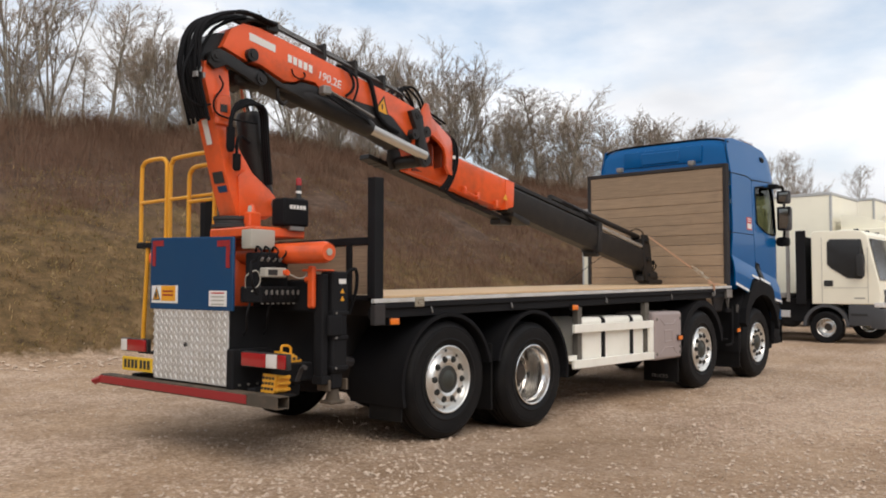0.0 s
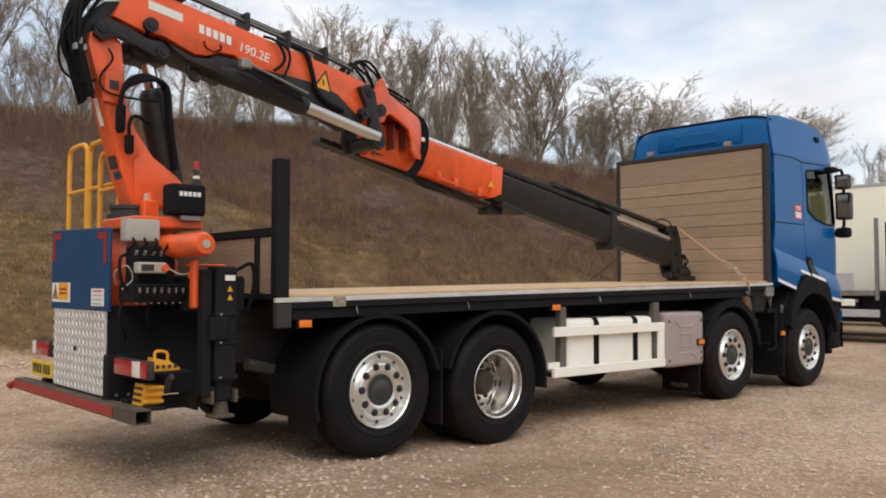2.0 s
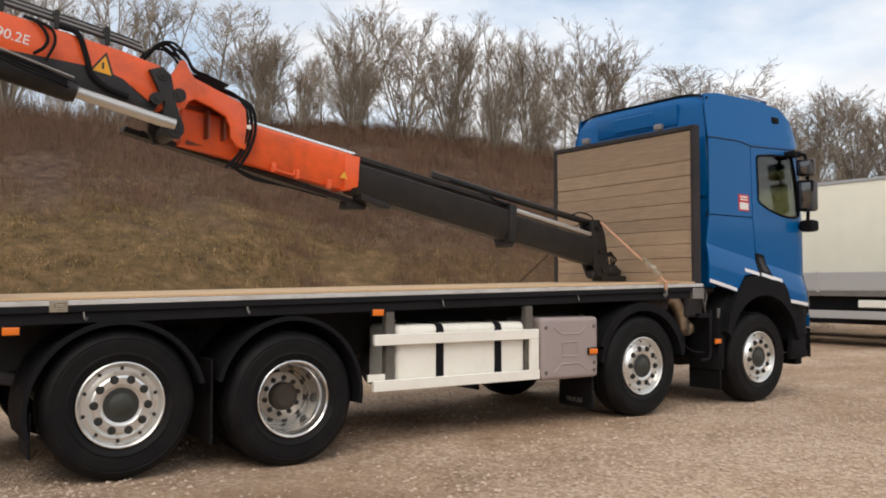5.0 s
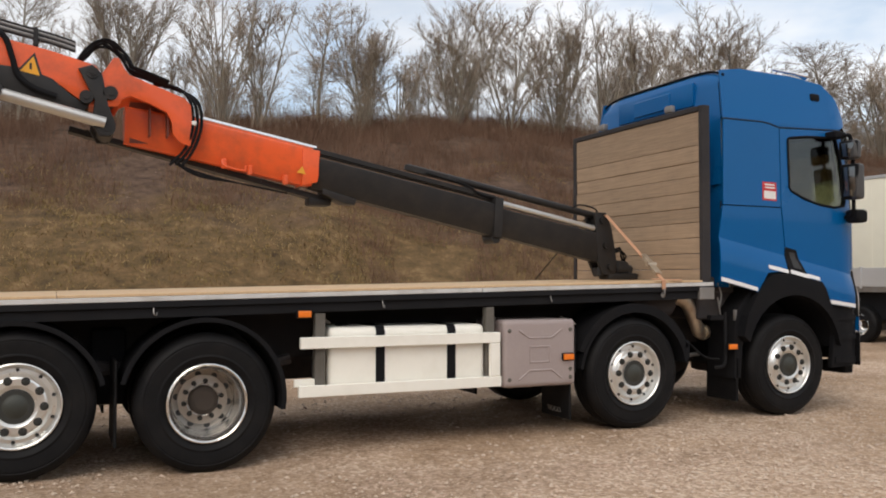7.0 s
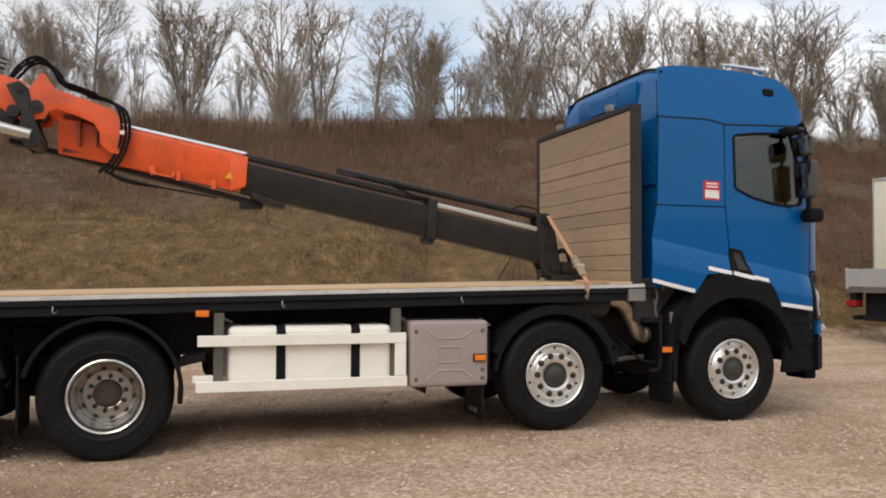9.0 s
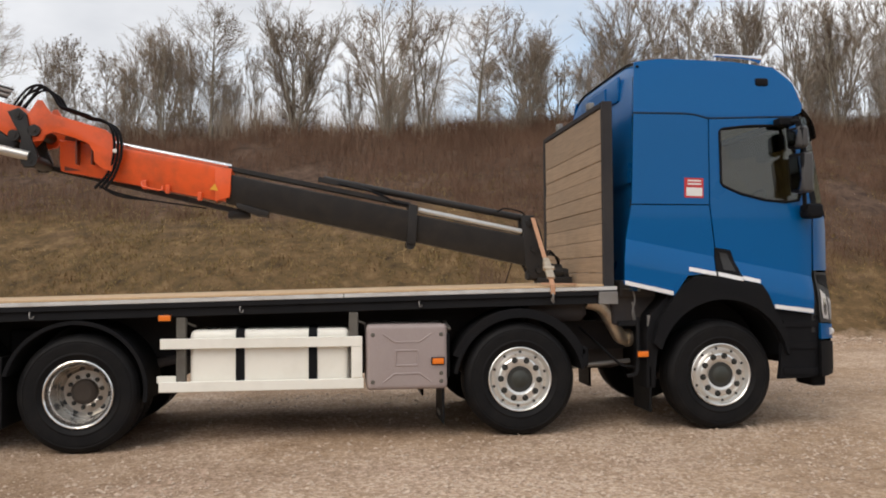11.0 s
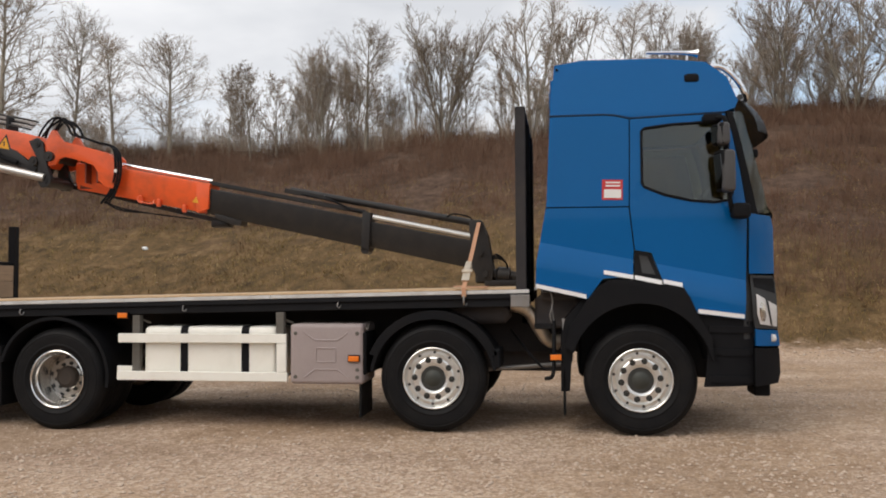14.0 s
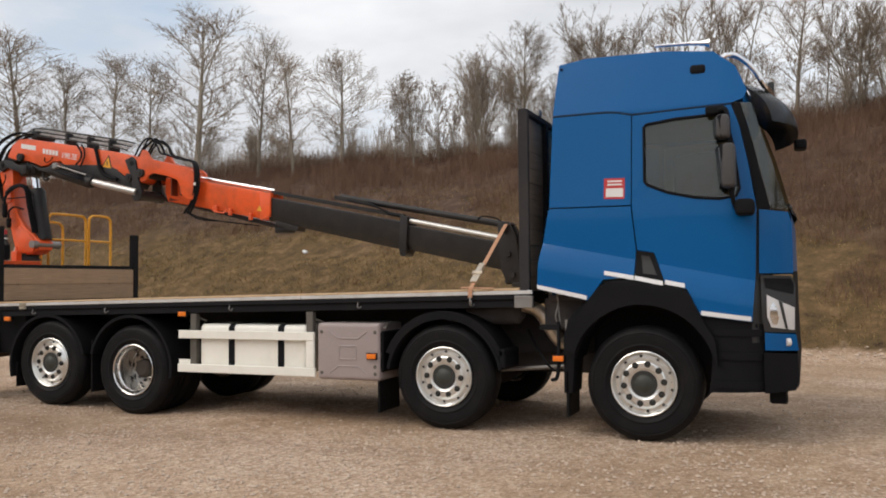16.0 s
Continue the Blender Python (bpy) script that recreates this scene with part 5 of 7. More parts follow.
    def mbox(lo, hi, bev):
        return box((lo[0], min(y0 + s * lo[1], y0 + s * hi[1]), lo[2]), (hi[0], max(y0 + s * lo[1], y0 + s * hi[1]), hi[2]), bev, 3)

    part("mirror_arm", add(tube(bend([(8.42, y0, 2.87), (8.48, y0 + s * 0.12, 2.86), (8.54, y0 + s * 0.16, 2.8), (8.55, y0 + s * 0.17, 2.3), (8.58, y0 + s * 0.13, 2.05), (8.62, y0 - s * 0.02, 2.02)]), 0.02, 8),
                           mbox((8.36, -0.02, 2.83), (8.52, 0.12, 2.9), 0.02)), M_PLASTIC, cab, "black mirror arm")
    big = part("mirror", mbox((8.485, 0.09, 2.19), (8.6, 0.28, 2.56), 0.045), M_MIRROR_SHELL, cab, "tall dark grey door mirror housing")
    turned = Matrix.Translation((8.48, y0 + s * 0.185, 2.5)) @ Matrix.Rotation(radians(-s * 17), 4, "Z") @ Matrix.Rotation(radians(-4.5), 4, "Y") @ Matrix.Translation((-8.48, -y0 - s * 0.185, -2.5))
    g = mbox((8.452, 0.12, 2.225), (8.46, 0.25, 2.525), 0.002)
    g.transform(turned)
    rim = add(mbox((8.46, 0.09, 2.195), (8.53, 0.28, 2.555), 0.03), bmesh.new())
    rim.transform(turned)
    part("mirror_bezel", rim, M_PLASTIC, big)
    part("mirror_glass", g, M_MIRROR, big)
    wide = part("mirror", mbox((8.45, 0.09, 2.6), (8.56, 0.28, 2.8), 0.045), M_MIRROR_SHELL, cab, "small dark grey wide-angle mirror housing")
    g = mbox((8.452, 0.12, 2.63), (8.46, 0.25, 2.77), 0.002)
    g.transform(turned)
    rim = mbox((8.46, 0.09, 2.605), (8.53, 0.28, 2.795), 0.03)
    rim.transform(turned)
    part("mirror_bezel", rim, M_PLASTIC, wide)
    part("mirror_glass", g, M_MIRROR, wide)
    part("mirror", mbox((8.58, 0.02, 1.96), (8.74, 0.2, 2.1), 0.05), M_PLASTIC, cab, "rounded black kerb mirror housing")
    part("roof_marker", box((8.22, min(CAB_MID + s * 1.03, CAB_MID + s * 0.96), 3.225), (8.355, max(CAB_MID + s * 1.03, CAB_MID + s * 0.96), 3.31), 0.035, 3), M_PLASTIC, cab)

# front of the cab
front_rows = [[cab_point(x + bulge * (1 - abs(u) ** 2), u, z, -0.01) for u in [i / 8 - 1 for i in range(17)]] for x, z, bulge in
              ((9.0, 2.02, 0.02), (9.02, 1.9, 0.03), (9.02, 1.5, 0.04), (9.03, 1.0, 0.04), (9.04, 0.79, 0.04), (9.03, 0.495, 0.03))]
part("front_panel", quad_hull(front_rows[:3]), M_BLUE, cab)
part("grille", quad_hull(front_rows[2:5]), M_PLASTIC, cab, "black front grille")
part("bumper", quad_hull(front_rows[4:]), M_PLASTIC, cab)
screen = part("windscreen", quad_hull([[cab_point(x + 0.05 * (1 - abs(u) ** 2), u, z, -0.02) for u in [i / 8 - 1 for i in range(17)]] for x, z in ((8.72, 2.92), (8.86, 2.5), (8.98, 2.03))]), M_GLASS, cab, "tinted windscreen")
screen.visible_shadow = False
part("scuttle", quad_hull([[cab_point(x + 0.05 * (1 - u * u), u, z, 0.004) for u in [i / 8 - 1 for i in range(17)]] for x, z in ((8.96, 2.09), (9.01, 2.03), (9.02, 1.99))]), M_PLASTIC, cab)
part("tow_step", box((8.81, -1.0, 0.372), (8.955, -0.7, 0.5), 0.015), M_PLASTIC, cab)
visor_rows = []
for k in range(9):
    a = k / 8
    row = []
    for i in range(17):
        u = -0.94 + 1.88 * i / 16
        x = 8.68 + 0.42 * math.sin(a * 1.5) - 0.26 * abs(u) ** 3
        row.append((x, CAB_MID + u * 0.98, 3.17 - 0.39 * a ** 1.6 + 0.02 * (1 - u * u)))
    visor_rows.append(row)
visor = quad_hull(visor_rows)
bmesh.ops.solidify(visor, geom=visor.faces[:], thickness=0.03)
part("sun_visor", visor, M_VISOR, cab, "dark smoked sun visor over the windscreen")
part("wiper", tube(bend([(9.02, -0.6, 2.06), (9.0, -0.3, 2.12), (8.98, 0.1, 2.14)]), 0.012, 6), M_INK, cab)
part("light_bar", tube(bend([(8.44, -0.94, 3.36), (8.51, -0.92, 3.415), (8.61, -0.9, 3.4), (8.735, -0.88, 3.285), (8.82, -0.84, 3.14), (8.86, -0.5, 3.15), (8.88, -0.1, 3.17), (8.86, 0.3, 3.15), (8.82, 0.61, 3.14), (8.735, 0.65, 3.285), (8.61, 0.67, 3.4), (8.51, 0.69, 3.415), (8.44, 0.71, 3.36)]), 0.026, 10), M_CHROME, cab, "chrome light bar on the roof front")
for y in (-0.35, 0.12):
    part("spot_lamp", box((8.84, y - 0.06, 3.16), (8.9, y + 0.06, 3.26), 0.02, 2), M_INK, cab)
part("nearside_down_mirror", box((9.06, 0.3, 2.72), (9.18, 0.52, 2.82), 0.035, 3), M_PLASTIC, cab)
horn = part("air_horn", tube([(7.9, -0.93, 3.568), (8.2, -0.92, 3.56), (8.33, -0.92, 3.548), (8.38, -0.92, 3.544)], [0.015, 0.018, 0.026, 0.045], 16), M_CHROME, cab, "chrome air horn on the roof")
for x in (7.92, 8.28):
    part("horn_stand", tube([(x, -0.92, 3.48), (x, -0.92, 3.56)], 0.01, 8), M_CHROME, horn)
part("aerial", tube([(7.75, -0.5, 3.54), (7.72, -0.5, 3.85)], 0.004, 6), M_INK, cab)
sticker = part("door_sticker", cab_panel([(7.47, 2.345), (7.655, 2.34), (7.65, 2.155), (7.465, 2.16)], 0.0045, 0.003), M_LABEL_RED, cab, "red and white square sticker")
part("sticker_panel", cab_panel([(7.487, 2.255), (7.64, 2.25), (7.637, 2.172), (7.484, 2.177)], 0.0065, 0.002), M_LABEL, sticker)
for k in range(2):
    part("sticker_bar", cab_panel([(7.5, 2.325 - k * 0.03), (7.63, 2.322 - k * 0.03), (7.63, 2.307 - k * 0.03), (7.5, 2.31 - k * 0.03)], 0.0065, 0.002), M_LABEL, sticker)
# inside the cab
for y in (-0.72, 0.5):
    seat = part("seat", add(box((7.48, y - 0.25, 1.96), (7.98, y + 0.25, 2.08), 0.05, 2), box((7.4, y - 0.24, 2.04), (7.58, y + 0.24, 2.6), 0.07, 2)), M_SEAT, cab)
    part("headrest", box((7.42, y - 0.13, 2.61), (7.52, y + 0.13, 2.8), 0.04, 2), M_SEAT, seat)
for side in (-1, 1):
    part("door_lining", cab_panel(door_outline, -0.035, 0.02, holes=(window_hole,), side=side, cut=0.2), M_TRIM, cab)
part("dashboard", box((8.45, -1.0, 1.5), (8.9, 0.78, 2.02), 0.08, 2), M_SEAT, cab)
wheel_ring = lathe([(0.2 + 0.016 * math.cos(a), 0.016 * math.sin(a)) for a in [k * math.pi / 4 for k in range(8)]], 28, closed=True)
wheel_ring.transform(Matrix.Translation((8.36, -0.72, 2.12)) @ Matrix.Rotation(radians(-55), 4, "Y") @ Matrix.Rotation(radians(90), 4, "X"))
part("steering_wheel", add(wheel_ring, tube([(8.5, -0.72, 1.98), (8.36, -0.72, 2.12)], 0.03, 8)), M_INK, cab)
part("bunk", box((7.05, -1.0, 1.5), (7.4, 0.78, 1.95), 0.06, 2), M_TRIM, cab)
part("headlining", quad_hull([[cab_point(x, u, 2.96, -0.05) for u in (-1, 0, 1)] for x in (7.05, 7.9, 8.6)]), M_TRIM, cab)
part("inner_rear_wall", quad_hull([[cab_point(7.03, u, z, -0.06) for u in (-1, 0, 1)] for z in (1.3, 2.95)]), M_TRIM, cab)


# ---- rear end: bumper, lamps, lockers ----
bumper = part("rear_bumper", box((-1.01, -1.0, 0.475), (-0.91, 1.12, 0.56), 0.006), M_BUMPER, truck, "dusty dark square-tube rear bumper with a red stripe")
part("red_stripe", box((-1.016, -0.985, 0.486), (-1.01, 1.115, 0.548), 0.001), M_RED, bumper, "red reflective stripe")
part("tube_end", boxes(((-1.01, -1.33, 0.475), (-1.004, -1.0, 0.56)), ((-0.916, -1.33, 0.475), (-0.91, -1.0, 0.56)), ((-1.004, -1.33, 0.475), (-0.916, -1.0, 0.481)), ((-1.004, -1.33, 0.554), (-0.916, -1.0, 0.56))), M_BUMPER, bumper, "open rusty end of the square tube")
part("red_end_tag", bar((-1.0, 1.12, 0.515), (-1.03, 1.2, 0.485), 0.03, 0.05), M_RED, bumper)
for y in (-0.9, 0.72):
    part("lamp_bracket", box((-0.9, -1.2 if y < 0 else 0.5, 0.75), (-0.6, -0.75 if y < 0 else 0.7, 0.765), 0.005), M_BLACK, bumper)
    part("bumper_arm", box((-0.91, y - 0.05, 0.5), (-0.5, y + 0.05, 0.58), 0.005), M_BLACK, bumper)
part("rear_body", box((-0.935, -0.66, 0.56), (-0.12, 0.36, 1.16), 0.01), M_BLACK, truck)
tread = part("tread_plate", box((-0.952, -0.668, 0.575), (-0.937, 0.351, 1.14), 0.003), M_TREAD, truck, "shiny aluminium tread plate with raised bars")
bm = bmesh.new()
for i in range(14):
    for j in range(18):
        y, z = -0.63 + i * 0.0725 + 0.036 * (j % 2), 0.6 + j * 0.0305
        b = bmesh.new()
        bmesh.ops.create_icosphere(b, subdivisions=2, radius=1)
        b.transform(Matrix.Translation((-0.952, y, z)) @ Matrix.Rotation(radians(32 if j % 2 else -32), 4, "X") @ Matrix.Diagonal((0.006, 0.0105, 0.027, 1)))
        add(bm, b)
tagged(part("tread_pattern", bm, M_TREAD, tread), kind="stuff")
part("lock", tube([(-0.965, -0.12, 0.86), (-0.952, -0.12, 0.86)], 0.018, 14), M_INK, tread)

def sheared_board():
    """The rear board hangs a little lower on the truck's right."""
    bm = box((-0.958, -0.728, 1.128), (-0.935, 0.415, 1.708), 0.005)
    for v in bm.verts:
        if v.co.z > 1.4:
            v.co.z -= 0.034 * (0.415 - v.co.y) / 1.143
    return bm


board = part("rear_board", sheared_board(), M_BLUE_BOARD, truck, "dark blue painted rear board with red corner marks")
for s, y in ((1, -0.69), (-1, 0.38)):
    part("corner_mark", boxes(((-0.962, min(y, y + s * 0.16), 1.62 - 0.015 * s), (-0.957, max(y, y + s * 0.16), 1.665 - 0.015 * s)), ((-0.962, min(y, y + s * 0.045), 1.46 - 0.015 * s), (-0.957, max(y, y + s * 0.045), 1.619 - 0.015 * s))), M_RED, board, "red reflective corner mark")
warn = part("warning_sign", box((-0.962, 0.0, 1.178), (-0.958, 0.384, 1.318)), M_LABEL, board, "yellow and white crush warning sign")
part("sign_yellow", box((-0.9645, 0.03, 1.195), (-0.9615, 0.235, 1.315)), M_YELLOW, warn)


def flat_tri(a, b, c, thick=0.002):
    bm = bmesh.new()
    a, b, c = Vector(a), Vector(b), Vector(c)
    n = (b - a).cross(c - a).normalized() * thick
    lo = [bm.verts.new(p) for p in (a, b, c)]
    hi = [bm.verts.new(p + n) for p in (a, b, c)]
    bm.faces.new(lo)
    bm.faces.new(hi[::-1])
    for i in range(3):
        bm.faces.new((lo[i], lo[(i + 1) % 3], hi[(i + 1) % 3], hi[i]))
    return bm


part("sign_triangle", flat_tri((-0.9625, 0.365, 1.2), (-0.9625, 0.25, 1.2), (-0.9625, 0.307, 1.31)), M_INK, warn)
part("sign_triangle_face", flat_tri((-0.9635, 0.348, 1.208), (-0.9635, 0.267, 1.208), (-0.9635, 0.307, 1.29)), M_YELLOW, warn)
part("sign_mark", box((-0.9665, 0.295, 1.215), (-0.9635, 0.325, 1.265)), M_INK, warn)
for k in range(2):
    part("sign_bar", box((-0.9665, 0.06, 1.265 - k * 0.03), (-0.9635, 0.21, 1.278 - k * 0.03)), M_RED, warn)
notice = part("notice", box((-0.962, -0.657, 1.161), (-0.958, -0.432, 1.277)), M_LABEL, board, "white printed notice")
for k in range(4):
    part("notice_bar", box((-0.964, -0.63, 1.255 - k * 0.028), (-0.9615, -0.465, 1.265 - k * 0.028)), M_LABEL_RED if k == 0 else M_PALEBOX, notice)


def tail_lamp(y0, y1, white_at, z):
    b = part("tail_lamp", box((-0.94, y0, z - 0.055), (-0.9, y1, z + 0.055), 0.01, 2), M_INK, truck, "red and white tail lamp cluster")
    w0, w1 = white_at
    for a, c, m in ((y0 + 0.01, w0, M_LAMP_RED), (w0, w1, M_LAMP_WHITE), (w1, y1 - 0.01, M_LAMP_RED)):
        if c - a > 0.02:
            part("lamp_lens", box((-0.954, a + 0.002, z - 0.048), (-0.938, c - 0.002, z + 0.048), 0.006, 2), m, b)


tail_lamp(-1.345, -0.825, (-1.245, -1.12), 0.79)
tail_lamp(0.48, 0.895, (0.785, 0.885), 0.82)
plate = part("number_plate", box((-0.965, 0.36, 0.61), (-0.953, 0.83, 0.725), 0.003), M_PLATE, truck, "yellow number plate")
for k in range(7):
    part("plate_bar", box((-0.968, 0.39 + k * 0.058 + 0.02 * (k > 2), 0.633), (-0.964, 0.427 + k * 0.058 + 0.02 * (k > 2), 0.703)), M_INK, plate)
part("side_plate", box((-0.96, -0.74, 0.545), (-0.6, -0.66, 0.85), 0.01), M_BLACK, truck)
for k in range(4):
    part("bolt", tube([(-0.9 + k * 0.08, -0.752, 0.59), (-0.9 + k * 0.08, -0.74, 0.59)], 0.01, 6), M_STEEL, truck)

part("lamp_stay", add(bar((-0.8, -1.33, 0.745), (-0.8, -1.28, 0.65), 0.014, 0.035), tube([(-0.81, -1.38, 0.75), (-0.79, -1.33, 0.75)], 0.016, 10)), M_FRAME, truck)

# stabiliser beam and legs
part("stabiliser_beam", box((-0.55, -1.18, 1.12), (-0.22, 1.0, 1.36), 0.015), M_BLACK, truck)
for s, y in ((1, -1.28), (-1, 0.9)):
    leg = part("stabiliser_leg", box((-0.475, y, 0.68), (-0.33, y + 0.15, 1.42), 0.012), M_BLACK, truck, "black stabiliser leg")
    part("leg_inner", box((-0.46, y + 0.025, 0.56), (-0.35, y + 0.125, 0.7), 0.01), M_BLACK, leg)
    part("foot", add(box((-0.475, y + 0.015, 0.45), (-0.33, y + 0.15, 0.475), 0.008), add(tube([(-0.4, y + 0.08, 0.47), (-0.4, y + 0.08, 0.57)], [0.055, 0.04], 12), boxes(((-0.5, y + 0.01, 0.55), (-0.48, y + 0.14, 0.63)), ((-0.335, y + 0.01, 0.55), (-0.315, y + 0.14, 0.63))))), M_BUMPER, leg, "dusty dark steel foot")
    part("leg_clamp", box((-0.52, y - 0.02, 0.95), (-0.4, y + 0.02, 1.1), 0.008), M_BLACK, leg)
    part("leg_rail", add(box((-0.55, y + 0.03, 0.64), (-0.49, y + 0.12, 1.4), 0.008), box((-0.56, y + 0.02, 0.6), (-0.47, y + 0.13, 0.66), 0.006)), M_BLACK, leg)
    for z in (0.7, 0.92, 1.1):
        part("leg_band", box((-0.482, y - 0.008, z), (-0.322, y + 0.06, z + 0.03), 0.004), M_BLACK, leg)
        part("bolt", tube([(-0.45, y - 0.016, z + 0.015), (-0.45, y - 0.008, z + 0.015)], 0.009, 6), M_STEEL, leg)
    if s == 1:
        part("leg_decal", box((-0.42, y - 0.004, 1.33), (-0.35, y, 1.365)), M_LABEL, leg)
        for z in (1.26, 1.205):
            part("leg_triangle", flat_tri((-0.405, y - 0.001, z), (-0.365, y - 0.001, z), (-0.385, y - 0.001, z + 0.036)), M_YELLOW, leg)
part("leg_hose", tube(bend([(-0.3, -1.2, 1.4), (-0.2, -1.22, 1.44), (-0.17, -1.2, 1.3), (-0.2, -1.15, 1.1)]), 0.014, 6), M_PLASTIC, truck)
part("swing_arm", add(box((-0.59, -1.19, 1.15), (-0.55, -1.12, 1.46), 0.012), add(box((-0.59, -1.17, 1.42), (-0.36, -1.06, 1.437), 0.006), tube([(-0.56, -1.18, 1.36), (-0.56, -1.08, 1.36)], 0.022, 12))), M_ORANGE, truck, "orange stabiliser bracket")

# controls
part("control_block", add(box((-0.89, -0.97, 1.19), (-0.53, -0.72, 1.31), 0.01), add(box((-0.85, -0.9, 1.3), (-0.58, -0.72, 1.56), 0.015), boxes(*[((-0.877 + i * 0.048, -0.985, 1.22), (-0.844 + i * 0.048, -0.96, 1.3)) for i in range(7)]))), M_BLACK, truck, "black hydraulic control block with lever rows")
for i in range(7):
    x = -0.86 + i * 0.048
    part("lever", add(tube([(x, -0.97, 1.265), (x, -1.0, 1.27)], 0.005, 6), tube([(x, -1.0, 1.25), (x, -1.003, 1.283)], 0.0075, 8)), M_STEEL, truck)
    part("valve", tube([(x, -0.95, 1.205), (x, -0.95, 1.18)], 0.01, 8), M_STEEL, truck)
for i in range(4):
    x = -0.87 + i * 0.055
    part("hose_fitting", tube([(x, -0.95, 1.495), (x, -0.97, 1.515)], 0.01, 8), M_STEEL, truck)
panel = part("control_panel", box((-0.88, -1.02, 1.375), (-0.69, -0.94, 1.445), 0.008), M_PALEBOX, truck, "grey crane control panel")
part("stop_button", tube([(-0.71, -1.02, 1.41), (-0.71, -1.05, 1.41)], 0.022, 14), M_ORANGE, panel)
part("screen", box((-0.86, -1.023, 1.39), (-0.78, -1.018, 1.43)), M_INK, panel)
part("junction_box", box((-0.89, -0.85, 1.585), (-0.67, -0.73, 1.73), 0.012, 2), M_PALEBOX, truck, "pale grey junction box")
for k in range(2):
    a = -0.93 + k * 0.18
    part("hydraulic_hose", tube(bend([(a, -0.9, 1.19), (a - 0.01, -0.88, 1.1), (a + 0.05, -0.8, 1.0), (a + 0.1, -0.7, 0.95)]), 0.009, 6), M_BLACK, truck)
for k in range(4):
    a = -0.93 + k * 0.075
    part("hydraulic_hose", tube(bend([(a, -0.96, 1.5), (a + 0.03, -0.99, 1.56), (a + 0.06, -0.9, 1.6), (a + 0.12, -0.8, 1.57)]), 0.008, 6), M_PLASTIC, truck)
part("hydraulic_hose", tube(bend([(-0.97, -0.9, 1.3), (-1.0, -0.95, 1.38), (-0.94, -0.99, 1.42), (-0.9, -0.98, 1.34), (-0.96, -0.96, 1.27)]), 0.004, 6), M_PALEBOX, truck)
part("hydraulic_hose", tube(bend([(-0.7, -1.0, 1.42), (-0.62, -1.06, 1.37), (-0.56, -1.08, 1.39), (-0.55, -1.06, 1.42)]), 0.005, 6), M_PALEBOX, truck)
part("hydraulic_hose", tube(bend([(-0.92, -0.97, 1.25), (-0.98, -0.99, 1.35), (-0.97, -0.96, 1.47), (-0.9, -0.93, 1.5)]), 0.011, 6), M_PLASTIC, truck)
slew = part("slewing_cylinder", tube([(-0.6, 0.9, 1.56), (-0.6, 0.94, 1.56), (-0.6, -1.33, 1.555), (-0.6, -1.375, 1.555)], [0.06, 0.078, 0.078, 0.062], 24), M_ORANGE, truck, "orange crane slewing cylinder")
part("end_cap", tube([(-0.6, -1.375, 1.555), (-0.6, -1.384, 1.555)], 0.026, 16), M_PALEBOX, slew)

# crane column
def moved(fresh, m):
    """Set the new parts of the crane into their place."""
    for ob in bpy.data.objects:
        if ob.type == "MESH" and ob not in fresh:
            ob.data.transform(m)


SO_FAR = set(bpy.data.objects)
crane = part("crane", add(lathe([(0.0, 1.15), (0.3, 1.15), (0.3, 1.5), (0.26, 1.56), (0.26, 1.7), (0.0, 1.7)], 28), bmesh.new()), M_ORANGE, truck, "orange folding loader crane with hydraulic hoses")
crane.data.transform(Matrix.Translation((-0.5, -0.12, 0)) @ Matrix.Rotation(radians(90), 4, "X"))
CY = -0.2
part("slew_plate", box((-0.78, -0.8, 1.7), (-0.3, -0.22, 1.775), 0.01), M_ORANGE, crane)
part("slew_ring", lathe([(0.0, 0), (0.18, 0), (0.18, 0.025), (0.155, 0.03), (0.155, 0.06), (0.165, 0.065), (0.165, 0.09), (0.0, 0.09)], 32), M_INK, crane).matrix_basis = Matrix.Translation((-0.56, CY - 0.05, 1.775)) @ Matrix.Rotation(radians(90), 4, "X")
for x, y in ((-0.58, -0.47),):
    part("foot_lug", add(box((x, y, 1.755), (x + 0.11, y + 0.09, 1.915), 0.012), tube([(x + 0.055, y + 0.045, 1.91), (x + 0.055, y + 0.045, 1.975)], [0.028, 0.014], 12)), M_ORANGE, crane)
    part("lug_nut", tube([(x + 0.03, y + 0.045, 1.915), (x + 0.03, y + 0.045, 1.965)], [0.02, 0.012], 8), M_PALEBOX, crane)
mast_outline = [(-0.61, 1.865), (-0.34, 1.87), (-0.22, 1.93), (-0.2, 2.03), (-0.3, 2.12), (-0.47, 2.24), (-0.6, 2.42), (-0.67, 2.6), (-0.71, 3.02), (-0.8, 3.1), (-0.93, 3.06), (-0.94, 2.98), (-0.83, 2.6), (-0.69, 2.1)]
mast = part("mast", prism(mast_outline, CY - 0.145, CY + 0.085, 0.012), M_ORANGE, crane, "orange crane mast")
part("mast_rib", prism([(-0.6, 1.87), (-0.3, 1.9), (-0.24, 2.02), (-0.4, 2.17), (-0.55, 2.26), (-0.62, 2.2)], CY - 0.165, CY + 0.105, 0.01), M_ORANGE, mast)
part("mast_pivot", tube([(-0.25, CY - 0.23, 2.0), (-0.25, CY + 0.23, 2.0)], 0.05, 16), M_STEEL, mast)
part("mast_pocket", box((-0.8, CY - 0.182, 2.68), (-0.74, CY - 0.172, 2.74)), M_INK, mast)
part("mast_box", box((-0.84, CY - 0.175, 2.58), (-0.7, CY - 0.14, 2.82), 0.01), M_ORANGE, mast)
